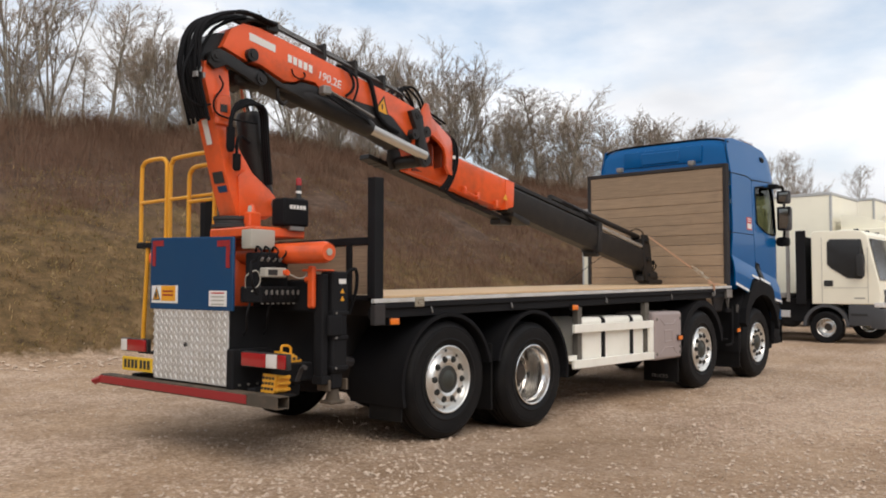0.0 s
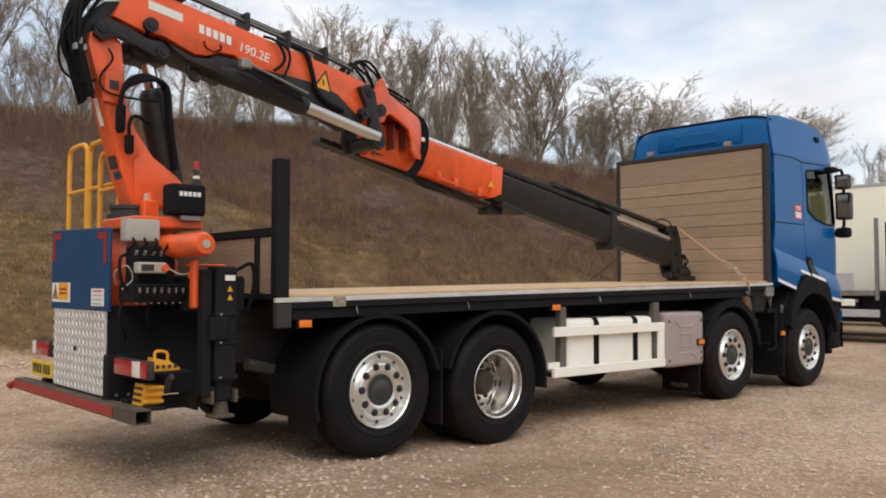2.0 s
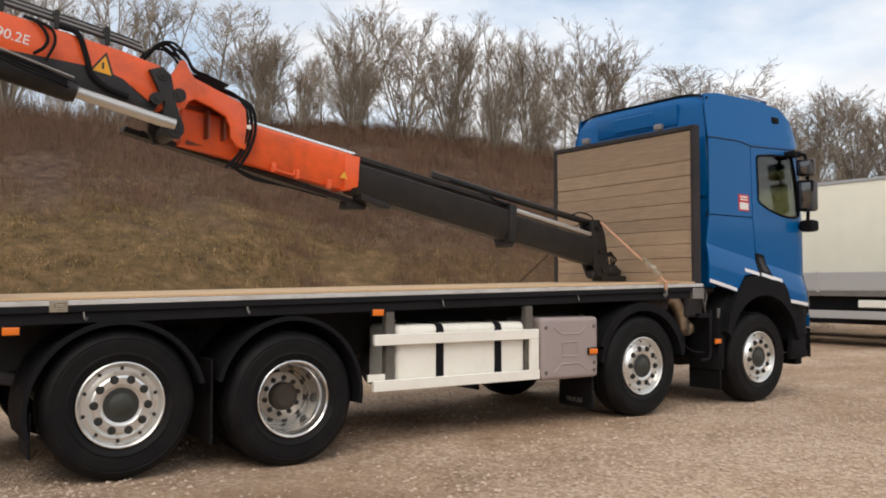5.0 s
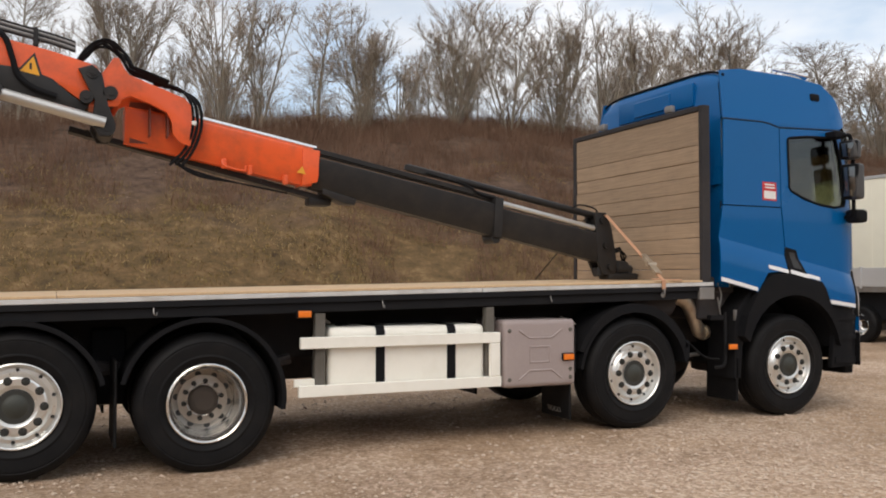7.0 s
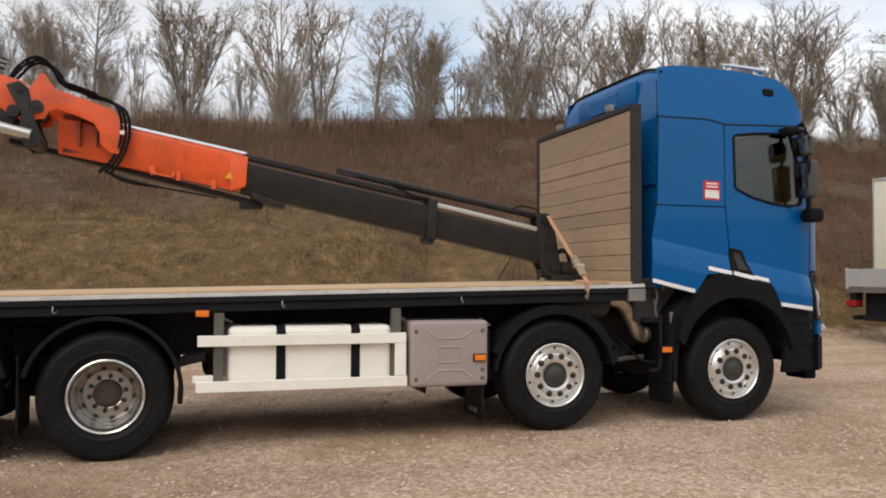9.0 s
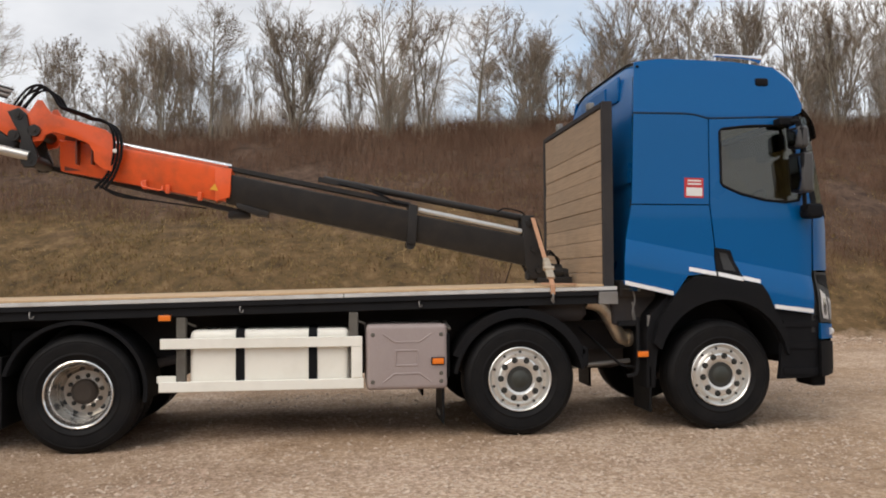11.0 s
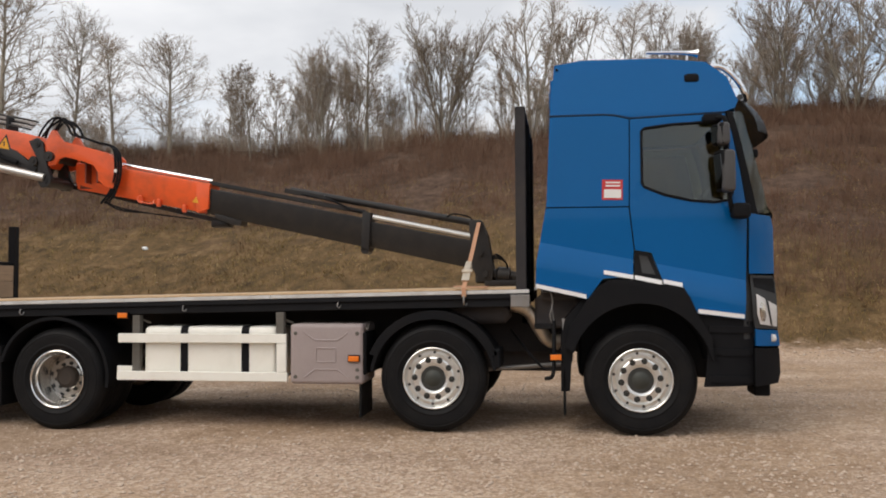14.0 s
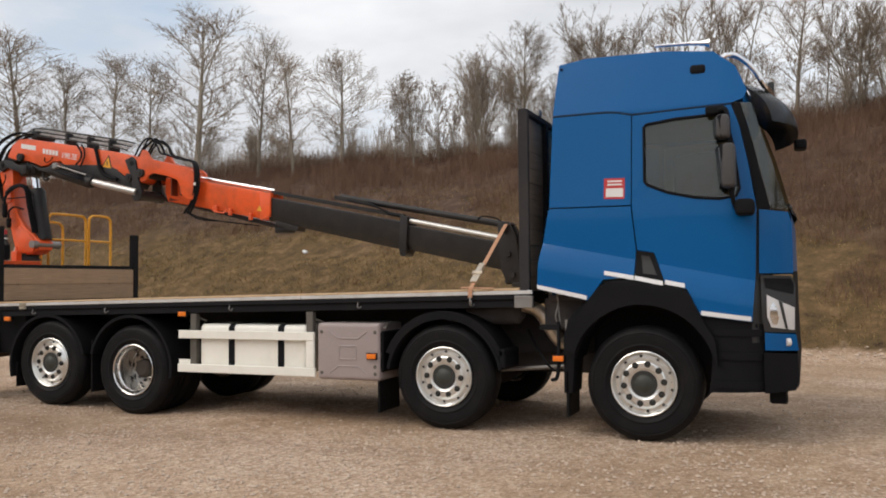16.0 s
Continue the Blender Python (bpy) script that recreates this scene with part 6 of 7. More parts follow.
for y0, y1, z0, z1, m in ((-0.06, 0.015, 2.44, 2.63, M_LABEL), (-0.11, 0.03, 2.14, 2.23, M_INK), (-0.12, 0.0, 2.07, 2.12, M_BLUE_BOARD), (-0.07, 0.0, 2.69, 2.73, M_LABEL)):
    zs = (z0, z1)
    xs = [-0.61 - 0.08 * (z - 1.865) / 0.235 if z < 2.1 else -0.69 - 0.14 * (z - 2.1) / 0.5 for z in zs]
    part("mast_label", quad_hull([[(x - 0.006, CY + y, z) for y in (y0, y1)] for x, z in zip(xs, zs)]), m, mast)
lift = part("lift_cylinder", tube([(-0.27, CY, 2.06), (-0.38, CY, 2.5), (-0.41, CY, 2.72), (-0.42, CY, 2.76)], [0.1, 0.105, 0.105, 0.08], 20), M_BOOM, crane, "black lift cylinder")
part("piston_rod", tube([(-0.42, CY, 2.74), (-0.47, CY, 3.0)], 0.052, 16), M_CHROME, lift)
for k in range(3):
    part("hydraulic_hose", tube(bend([(-0.3, CY - 0.1 - 0.03 * k, 2.16), (-0.36, CY - 0.13 - 0.03 * k, 2.5), (-0.4, CY - 0.15 - 0.03 * k, 2.74), (-0.52, CY - 0.18 - 0.02 * k, 2.81 - 0.015 * k), (-0.67, CY - 0.22, 2.76 - 0.02 * k), (-0.735, CY - 0.23, 2.64), (-0.745, CY - 0.23, 2.5)]), 0.017, 8), M_PLASTIC, crane)
part("hose_sleeve", tube([(-0.74, CY - 0.23, 2.56), (-0.742, CY - 0.23, 2.4), (-0.742, CY - 0.23, 2.37)], [0.034, 0.034, 0.022], 10), M_PLASTIC, crane)
part("hose_sleeve", tube([(-0.675, CY - 0.22, 2.36), (-0.675, CY - 0.22, 2.25), (-0.675, CY - 0.22, 2.23)], [0.032, 0.032, 0.02], 10), M_PLASTIC, crane)
part("hydraulic_hose", tube(bend([(-0.675, CY - 0.22, 2.35), (-0.675, CY - 0.22, 2.45), (-0.62, CY - 0.19, 2.51), (-0.5, CY - 0.14, 2.48)]), 0.013, 6), M_PLASTIC, crane)
part("hydraulic_hose", tube(bend([(-0.81, CY - 0.17, 2.96), (-0.79, CY - 0.19, 2.88), (-0.87, CY - 0.19, 2.75), (-0.84, CY - 0.19, 2.66), (-0.7, CY - 0.2, 2.63), (-0.45, CY - 0.16, 2.64)]), 0.008, 6), M_PLASTIC, crane)

# links at the mast head
part("boom_heel", prism([(-0.98, 2.96), (-0.9, 2.92), (-0.79, 3.04), (-0.68, 3.18), (-0.7, 3.34), (-0.82, 3.31), (-0.97, 3.16)], CY - 0.1, CY + 0.1, 0.02), M_BOOM, crane)
for s_ in (-1, 1):
    part("head_link", prism([(-0.92, 3.04), (-0.9, 3.13), (-0.82, 3.17), (-0.7, 3.14), (-0.55, 3.08), (-0.42, 3.06), (-0.37, 2.99), (-0.44, 2.94), (-0.6, 3.0), (-0.76, 3.05), (-0.86, 3.0)], CY + s_ * 0.17 - 0.02, CY + s_ * 0.17 + 0.02, 0.01), M_BOOM, crane, "black steel link at the mast head")
for x, z, r in ((-0.86, 3.1, 0.05), (-0.43, 3.0, 0.055), (-0.52, 3.18, 0.062)):
    part("pivot_pin", add(tube([(x, CY - 0.205, z), (x, CY + 0.205, z)], r * 0.85, 18), tube([(x, CY - 0.215, z), (x, CY - 0.2, z)], r * 0.45, 6)), M_BOOM, crane)
part("rod_head", box((-0.63, CY - 0.13, 2.93), (-0.34, CY + 0.13, 3.12), 0.06, 3), M_BOOM, crane)
part("hook", tube(bend([(-0.2, CY - 0.1, 3.0), (-0.19, CY - 0.1, 2.9), (-0.14, CY - 0.1, 2.86), (-0.1, CY - 0.1, 2.89)]), 0.018, 8), M_BOOM, crane)

# first boom
boom_outline = [(-0.78, 3.2), (-0.7, 3.36), (-0.58, 3.43), (-0.42, 3.43), (1.1, 3.15), (1.42, 3.07), (1.5, 2.98), (1.52, 2.82), (1.44, 2.74), (1.34, 2.76), (1.18, 2.88), (0.95, 2.92), (0.22, 3.04), (0.16, 3.09), (0.02, 3.09), (-0.06, 3.05), (-0.17, 3.04), (-0.42, 3.13), (-0.55, 3.13)]
boom = part("main_boom", prism(boom_outline, CY - 0.16, CY + 0.16, 0.012), M_ORANGE, crane, "orange main crane boom")


def on_boom(x, dz=0.0):
    return (x, CY - 0.162, 3.345 - 0.184 * (x + 0.42) + dz)


bt = math.degrees(math.atan(0.184))
lettering = Matrix.Translation(on_boom(0.18, -0.1)) @ Matrix.Rotation(radians(bt), 4, "Y") @ Matrix.Rotation(radians(90), 4, "X")
part("lettering", words("190.2E", 0.102, lettering), M_LABEL, boom, "white painted model number")
for k in range(5):
    x = -0.14 + k * 0.056
    b = box((x, CY - 0.164, 0), (x + 0.04, CY - 0.159, 0.066), 0.001)
    for v in b.verts:
        v.co.z += on_boom(v.co.x, -0.085)[2]
    part("logo_bar", b, M_LABEL, boom)
b = box((-0.53, CY - 0.164, 0), (-0.27, CY - 0.159, 0.062), 0.001)
for v in b.verts:
    v.co.z += on_boom(v.co.x, -0.06)[2]
part("boom_label", b, M_LABEL, boom)
part("boom_triangle", flat_tri((0.865, CY - 0.1605, 2.958), (1.055, CY - 0.1605, 2.922), (0.993, CY - 0.1605, 3.12)), M_INK, boom, "yellow warning triangle with a black border")
part("triangle_face", flat_tri((0.893, CY - 0.163, 2.968), (1.03, CY - 0.163, 2.942), (0.985, CY - 0.163, 3.087)), M_YELLOW, boom)
part("triangle_mark", box((0.958, CY - 0.167, 2.985), (0.975, CY - 0.164, 3.035), 0.001), M_INK, boom)
part("under_plate", prism([(-0.4, 3.1), (-0.18, 3.02), (-0.06, 3.03), (0.02, 3.07), (0.2, 3.06), (0.26, 3.0), (0.14, 2.9), (-0.05, 2.95), (-0.24, 2.99)], CY - 0.15, CY + 0.15, 0.01), M_BOOM, boom)
for k in range(5):
    y, u = CY - 0.15 + k * 0.035, 0.027 * k
    part("top_pipe", tube(bend([(-0.62, y, 3.43 + u), (-0.4, y, 3.48 + u), (0.2, y, 3.375 + u), (1.05, y, 3.215 + u), (1.28, y, 3.16 + u)]), 0.0115, 8), M_STEEL if k in (1, 3) else M_BOOM, boom)
for x in (0.25, 0.62, 0.98):
    part("pipe_bracket", box((x, CY - 0.165, 3.315 - 0.184 * (x - 0.2)), (x + 0.035, CY + 0.02, 3.46 - 0.184 * (x - 0.2)), 0.005), M_BOOM, boom)
part("pipe_clamp", add(box((-0.36, CY - 0.17, 3.42), (-0.24, CY + 0.15, 3.52), 0.012), tube([(-0.36, CY - 0.1, 3.5), (-0.38, CY - 0.1, 3.56)], 0.012, 6)), M_BOOM, boom)
hose_rng = random.Random(8)
for k in range(12):
    y, u, w = CY - 0.21 + k * 0.024, hose_rng.uniform(-0.03, 0.06), hose_rng.uniform(-0.02, 0.035)
    part("hydraulic_hose", tube(bend([(-0.3, y, 3.47), (-0.58, y, 3.5 - u * 0.5), (-0.84 + u * 0.4, y, 3.41 - u), (-0.99 + u, y - 0.01, 3.26 - u), (-1.05 + u + w, y - 0.02, 3.02), (-1.0 + u * 0.8, y - 0.01, 2.83 + w), (-0.92 + u * 0.4, y, 2.62 - w)]), 0.0135, 8), M_PLASTIC, crane)
part("hydraulic_hose", tube(bend([(-1.02, CY - 0.19, 3.2), (-1.15, CY - 0.22, 2.95), (-1.13, CY - 0.22, 2.75), (-1.0, CY - 0.2, 2.69), (-0.9, CY - 0.19, 2.72)]), 0.009, 6), M_PLASTIC, crane)
part("hose_fitting", boxes(*[((-1.06 + 0.03 * i, CY - 0.24, 2.9 + 0.04 * (i % 2)), (-1.04 + 0.03 * i, CY - 0.19, 2.94 + 0.04 * (i % 2))) for i in range(3)]), M_STEEL, crane)
part("hydraulic_hose", tube(bend([(0.42, CY - 0.13, 3.3), (0.5, CY - 0.19, 3.26), (0.57, CY - 0.2, 3.16), (0.55, CY - 0.2, 3.08), (0.48, CY - 0.2, 3.02)]), 0.013, 8), M_PLASTIC, crane)
part("hydraulic_hose", tube(bend([(0.5, CY - 0.13, 3.29), (0.6, CY - 0.19, 3.22), (0.62, CY - 0.2, 3.12), (0.56, CY - 0.21, 2.98)]), 0.011, 8), M_PLASTIC, crane)
part("hydraulic_hose", tube(bend([(0.66, CY - 0.14, 3.27), (0.78, CY - 0.18, 3.22), (0.84, CY - 0.19, 3.06), (0.88, CY - 0.19, 2.93), (0.99, CY - 0.19, 2.84), (1.15, CY - 0.19, 2.79)]), 0.022, 8), M_PLASTIC, crane)
part("cable_loop", tube(bend([(-0.1, CY - 0.165, 3.15), (-0.09, CY - 0.18, 3.1), (-0.03, CY - 0.185, 3.08), (0.03, CY - 0.18, 3.11), (0.03, CY - 0.165, 3.15)]), 0.007, 6), M_PLASTIC, crane)
jib = part("jib_cylinder", tube([(-0.13, CY - 0.04, 3.005), (-0.03, CY - 0.05, 2.99), (0.73, CY - 0.2, 2.78), (0.77, CY - 0.2, 2.77)], [0.06, 0.085, 0.085, 0.07], 18), M_BOOM, crane, "black jib cylinder")
part("piston_rod", tube([(0.77, CY - 0.2, 2.775), (1.5, CY - 0.22, 2.605)], 0.046, 16), M_ROD, jib)
part("jib_valve", add(box((0.15, CY - 0.29, 2.97), (0.24, CY - 0.21, 3.05), 0.012), tube([(0.2, CY - 0.27, 3.02), (0.74, CY - 0.29, 2.86)], 0.01, 8)), M_STEEL, jib)
for k in range(4):
    part("hydraulic_hose", tube(bend([(0.2, CY - 0.2 - 0.03 * k, 3.0 - 0.015 * k), (0.42, CY - 0.24 - 0.02 * k, 2.96 - 0.03 * k), (0.6, CY - 0.25 - 0.02 * k, 2.88 - 0.02 * k), (0.76, CY - 0.25, 2.83 - 0.02 * k)]), 0.01, 6), M_PLASTIC, jib)
# black block that fills the space below the boom's lower edge
part("under_cover", prism([(0.2, 3.04), (0.95, 2.99), (1.12, 2.93), (1.26, 2.81), (1.38, 2.74), (1.33, 2.68), (1.1, 2.76), (0.9, 2.8), (0.2, 2.96)], CY - 0.164, CY + 0.164, 0.008), M_BOOM, boom)
for s in (-1, 1):
    part("knuckle_link", prism([(1.3, 3.02), (1.4, 3.06), (1.47, 3.0), (1.52, 2.75), (1.58, 2.6), (1.54, 2.5), (1.45, 2.5), (1.4, 2.6), (1.42, 2.78)], CY + s * 0.19 - 0.03, CY + s * 0.19 + 0.03, 0.012), M_BOOM, crane, "black knuckle link plate")
for x, z, r in ((1.4, 2.99, 0.05), (1.51, 2.57, 0.075), (1.36, 2.8, 0.06)):
    part("pivot_pin", add(tube([(x, CY - 0.23, z), (x, CY + 0.23, z)], r * 0.85, 18), tube([(x, CY - 0.24, z), (x, CY - 0.225, z)], r * 0.4, 6)), M_BOOM, crane)

moved(SO_FAR, Matrix.Translation((-0.045, 0, -0.018)))

# head of the second boom: a fork that reaches over the knuckle
head_outline = [(1.38, 2.92), (1.47, 3.05), (1.51, 3.12), (1.55, 3.12), (1.59, 3.05), (1.63, 3.0), (1.9, 2.93), (2.08, 2.88), (2.13, 2.83), (2.15, 2.66), (2.14, 2.48), (2.05, 2.5), (1.98, 2.57), (1.975, 2.66), (1.93, 2.74), (1.8, 2.79), (1.64, 2.83), (1.58, 2.8), (1.55, 2.74), (1.45, 2.72), (1.39, 2.76)]


def near_side(x):
    return -0.37 + 0.33 * max(0.0, x - 1.52)


side_plate = prism(head_outline, -0.02, 0.02, 0.006)
for v in side_plate.verts:
    v.co.y += near_side(v.co.x)
second = part("outer_boom", add(side_plate, prism(head_outline, 0.07, 0.11, 0.006)), M_ORANGE, crane, "orange outer crane boom")
part("head_plate", quad_hull([[(x, near_side(x), z), (x, 0.09, z)] for x, z in ((1.61, 3.0), (1.9, 2.915), (2.07, 2.865), (2.12, 2.8), (2.14, 2.5))]), M_ORANGE, second)
# web and ribs inside the pocket, painted in the darkened orange as if shaded
part("head_web", box((1.66, -0.06, 2.5), (2.1, 0.06, 2.84)), M_ORANGE_SHADED, second)
for x in (1.8, 1.94):
    part("head_rib", box((x, -0.2, 2.55), (x + 0.014, -0.06, 2.78)), M_ORANGE_SHADED, second)
part("pivot_pin", add(tube([(1.49, -0.42, 2.83), (1.49, 0.14, 2.83)], 0.055, 18), tube([(1.49, -0.43, 2.83), (1.49, -0.415, 2.83)], 0.024, 6)), M_BOOM, second)


def hex_boom(stations, y, half, low=0.62, share=0.3):
    """A box boom with its lower corners cut off; each station is x, top and bottom."""
    rows = []
    for x, top, bot in stations:
        k = bot + share * (top - bot)
        ring = [(-half + 0.012, top), (-half, top - 0.012), (-half, k), (-half * low, bot), (half * low, bot), (half, k), (half, top - 0.012), (half - 0.012, top)]
        rows.append([(x, y + dy, z) for dy, z in ring + ring[:1]])
    bm = quad_hull(rows)
    bmesh.ops.remove_doubles(bm, verts=bm.verts, dist=1e-5)
    bmesh.ops.holes_fill(bm, edges=[e for e in bm.edges if e.is_boundary])
    bmesh.ops.recalc_face_normals(bm, faces=bm.faces)
    return bm


# its box and extensions lie askew, nearer to the truck's middle at the knuckle
SO_FAR = set(bpy.data.objects)
OY = -0.02
part("boom_box", hex_boom([(1.62, 2.8, 2.5), (2.1, 2.745, 2.41), (3.12, 2.545, 2.21), (3.25, 2.515, 2.21)], OY, 0.13), M_ORANGE, second)
part("end_collar", prism([(3.1, 2.545), (3.26, 2.52), (3.24, 2.24), (3.1, 2.2)], OY - 0.14, OY + 0.14, 0.008), M_ORANGE, second)
for x, z in ((2.4, 2.355), (2.62, 2.31), (2.93, 2.24)):
    part("boom_lug", box((x, OY - 0.145, z - 0.035), (x + 0.045, OY - 0.1, z + 0.05), 0.008), M_ORANGE, second)
part("boom_handle", tube(bend([(2.4, OY - 0.15, 2.39), (2.42, OY - 0.17, 2.34), (2.58, OY - 0.17, 2.305), (2.6, OY - 0.15, 2.35)], 4), 0.008, 6), M_ORANGE, second)
part("boom_triangle", flat_tri((3.05, OY - 0.1405, 2.315), (3.13, OY - 0.1405, 2.3), (3.1, OY - 0.1405, 2.375)), M_YELLOW, second)
part("extension_rod", tube([(2.05, OY - 0.04, 2.79), (3.25, OY - 0.04, 2.553)], 0.022, 12), M_CHROME, second)
part("rod_guide", box((2.0, OY - 0.07, 2.72), (2.1, OY + 0.05, 2.84), 0.012), M_BOOM, second)
tray = part("hose_tray", bar((1.2, OY + 0.1, 2.61), (3.36, OY + 0.1, 2.1), 0.14, 0.05), M_BOOM, second, "black hose tray under the boom")
part("tray_end", box((3.2, OY + 0.02, 2.04), (3.42, OY + 0.18, 2.12), 0.03, 2), M_BOOM, tray)
for x in (1.34, 1.42, 2.4, 2.8):
    part("tray_roller", tube([(x, OY + 0.02, 2.61 - 0.236 * (x - 1.2)), (x, OY + 0.18, 2.61 - 0.236 * (x - 1.2))], 0.03, 12), M_BOOM, tray)
for k in range(3):
    part("hydraulic_hose", tube(bend([(1.98, OY - 0.19, 2.36), (2.2, OY - 0.18, 2.27 - 0.015 * k), (2.55, OY - 0.12, 2.2), (3.0, OY, 2.14)]), 0.007, 6), M_PLASTIC, tray)
for k in range(5):
    y, u = CY - 0.15 + 0.06 * k + 0.05, (0.0, 0.02, -0.015, 0.025, 0.005)[k]
    part("hydraulic_hose", tube(bend([(1.24, y, 3.09), (1.31 + u, y, 3.2), (1.4 + u, y, 3.28 + u), (1.5 + u, y, 3.29 - u), (1.6 + u, y, 3.2), (1.66 + u, y, 3.1), (1.78, y, 3.06), (1.95, y, 3.0)]), 0.012, 8), M_PLASTIC, crane)
for k in range(3):
    part("hydraulic_hose", tube(bend([(1.85, OY - 0.08 + 0.04 * k, 3.03), (2.04, OY - 0.12 + 0.03 * k, 2.98), (2.13 + 0.03 * k, OY - 0.18, 2.87), (2.15 + 0.035 * k, OY - 0.205, 2.66), (2.09 + 0.035 * k, OY - 0.2, 2.46), (1.97 + 0.05 * k, OY - 0.19, 2.32)]), 0.014, 8), M_PLASTIC, crane)
part("hose_clamp", box((2.14, OY - 0.22, 2.66), (2.18, OY - 0.17, 2.7), 0.006), M_LABEL, crane)
EY = OY
ext = part("first_extension", hex_boom([(3.2, 2.475, 2.19), (5.05, 2.1, 1.785)], EY, 0.115), M_BOOM, crane, "black steel boom extension")
part("extension_collar", prism([(5.0, 2.18), (5.09, 2.16), (5.07, 1.765), (4.98, 1.785)], EY - 0.13, EY + 0.13, 0.008), M_BOOM, ext)
part("collar_knob", tube([(5.02, EY - 0.1, 1.765), (5.02, EY + 0.1, 1.765)], 0.045, 14), M_BOOM, ext)
part("extension_foot", prism([(3.3, 2.19), (3.62, 2.1), (3.6, 2.05), (3.5, 2.06), (3.3, 2.14)], EY - 0.09, EY + 0.09, 0.006), M_BOOM, ext)
part("top_rail", bar((3.22, EY - 0.05, 2.535), (5.02, EY - 0.05, 2.17), 0.05, 0.045), M_BOOM, ext)
part("top_rail", bar((3.22, EY + 0.05, 2.53), (5.02, EY + 0.05, 2.165), 0.04, 0.035), M_BOOM, ext)
ext2 = part("second_extension", hex_boom([(5.05, 2.075, 1.8), (6.2, 1.845, 1.55)], EY, 0.095), M_BOOM, crane, "narrower black boom extension")
part("extension_cylinder", tube([(5.1, EY - 0.06, 2.115), (6.15, EY - 0.06, 1.895)], 0.03, 14), M_ROD, ext2)
part("cylinder_barrel", tube([(4.15, EY + 0.02, 2.435), (6.2, EY + 0.02, 2.035)], 0.036, 14), M_BOOM, ext2)
part("barrel_bracket", add(bar((4.1, EY - 0.04, 2.43), (4.55, EY - 0.04, 2.34), 0.03, 0.05), bar((4.55, EY - 0.05, 2.34), (4.95, EY - 0.06, 2.17), 0.02, 0.02)), M_BOOM, ext2)
part("hydraulic_hose", tube(bend([(4.3, EY - 0.07, 2.38), (4.7, EY - 0.09, 2.28), (4.85, EY - 0.09, 2.2), (5.0, EY - 0.08, 2.17)]), 0.009, 6), M_PLASTIC, ext2)
part("hydraulic_hose", tube(bend([(5.9, EY - 0.05, 2.1), (5.98, EY - 0.09, 2.13), (6.15, EY - 0.09, 2.09), (6.2, EY - 0.06, 2.0)]), 0.008, 6), M_PLASTIC, ext2)
tip = part("boom_tip", add(prism([(6.14, 2.06), (6.27, 2.06), (6.34, 1.9), (6.4, 1.55), (6.38, 1.42), (6.24, 1.42), (6.18, 1.55), (6.16, 1.8)], EY - 0.1, EY - 0.06, 0.006),
                      prism([(6.14, 2.06), (6.27, 2.06), (6.34, 1.9), (6.4, 1.55), (6.38, 1.42), (6.24, 1.42), (6.18, 1.55), (6.16, 1.8)], EY + 0.06, EY + 0.1, 0.006)), M_BOOM, crane, "black steel boom tip")
for x, z in ((6.22, 1.98), (6.31, 1.5), (6.26, 1.72)):
    part("tip_pin", tube([(x, EY - 0.13, z), (x, EY + 0.13, z)], 0.032, 14), M_BOOM, tip)
part("rotator", add(tube([(6.3, EY, 1.49), (6.42, EY, 1.49), (6.44, EY, 1.49), (6.56, EY, 1.48), (6.57, EY, 1.48), (6.63, EY, 1.47)], [0.06, 0.06, 0.085, 0.085, 0.05, 0.05], 18), box((6.2, EY - 0.06, 1.4), (6.34, EY + 0.06, 1.5), 0.02)), M_BOOM, tip)
part("rotator_foot", add(box((6.3, EY - 0.1, 1.372), (6.66, EY + 0.08, 1.435), 0.015, 2), tube([(6.6, EY, 1.4), (6.6, EY, 1.47), (6.6, EY, 1.471), (6.6, EY, 1.5)], [0.05, 0.05, 0.03, 0.03], 12)), M_BOOM, tip)
for k in range(3):
    part("hydraulic_hose", tube(bend([(6.32, EY - 0.04 + 0.03 * k, 1.6), (6.42, EY - 0.1, 1.66 + 0.02 * k), (6.52, EY - 0.08 + 0.04 * k, 1.62), (6.54, EY, 1.53)]), 0.009, 6), M_PLASTIC, tip)

moved(SO_FAR, Matrix(((1, 0, 0, 0), (-0.047, 1, 0, 0.047 * 3.1), (0, 0, 1, 0), (0, 0, 0, 1))))

# sensor box, beacon and guard rails by the column
sensor = part("sensor_box", box((-0.6, -0.86, 1.77), (-0.35, -0.7, 1.985), 0.03, 3), M_PLASTIC, crane, "black moulded electronics box")
for k in range(5):
    part("logo_bar", box((-0.545 + k * 0.032, -0.863, 1.9), (-0.521 + k * 0.032, -0.859, 1.93)), M_LABEL, sensor)
part("junction_plate", box((-0.52, -0.84, 1.735), (-0.38, -0.7, 1.775), 0.006), M_STEEL, sensor)
beacon = part("beacon", add(tube([(-0.38, -0.76, 1.96), (-0.38, -0.76, 2.0), (-0.38, -0.76, 2.001), (-0.38, -0.76, 2.1)], [0.045, 0.04, 0.022, 0.022], 14), bmesh.new()), M_INK, crane, "status beacon with a red top")
part("beacon_lens", tube([(-0.38, -0.76, 2.1), (-0.38, -0.76, 2.15), (-0.38, -0.76, 2.16)], [0.022, 0.022, 0.014], 14), M_LAMP_RED, beacon)
part("beacon_band", tube([(-0.38, -0.76, 2.035), (-0.38, -0.76, 2.055)], 0.0235, 14), M_LABEL, beacon)


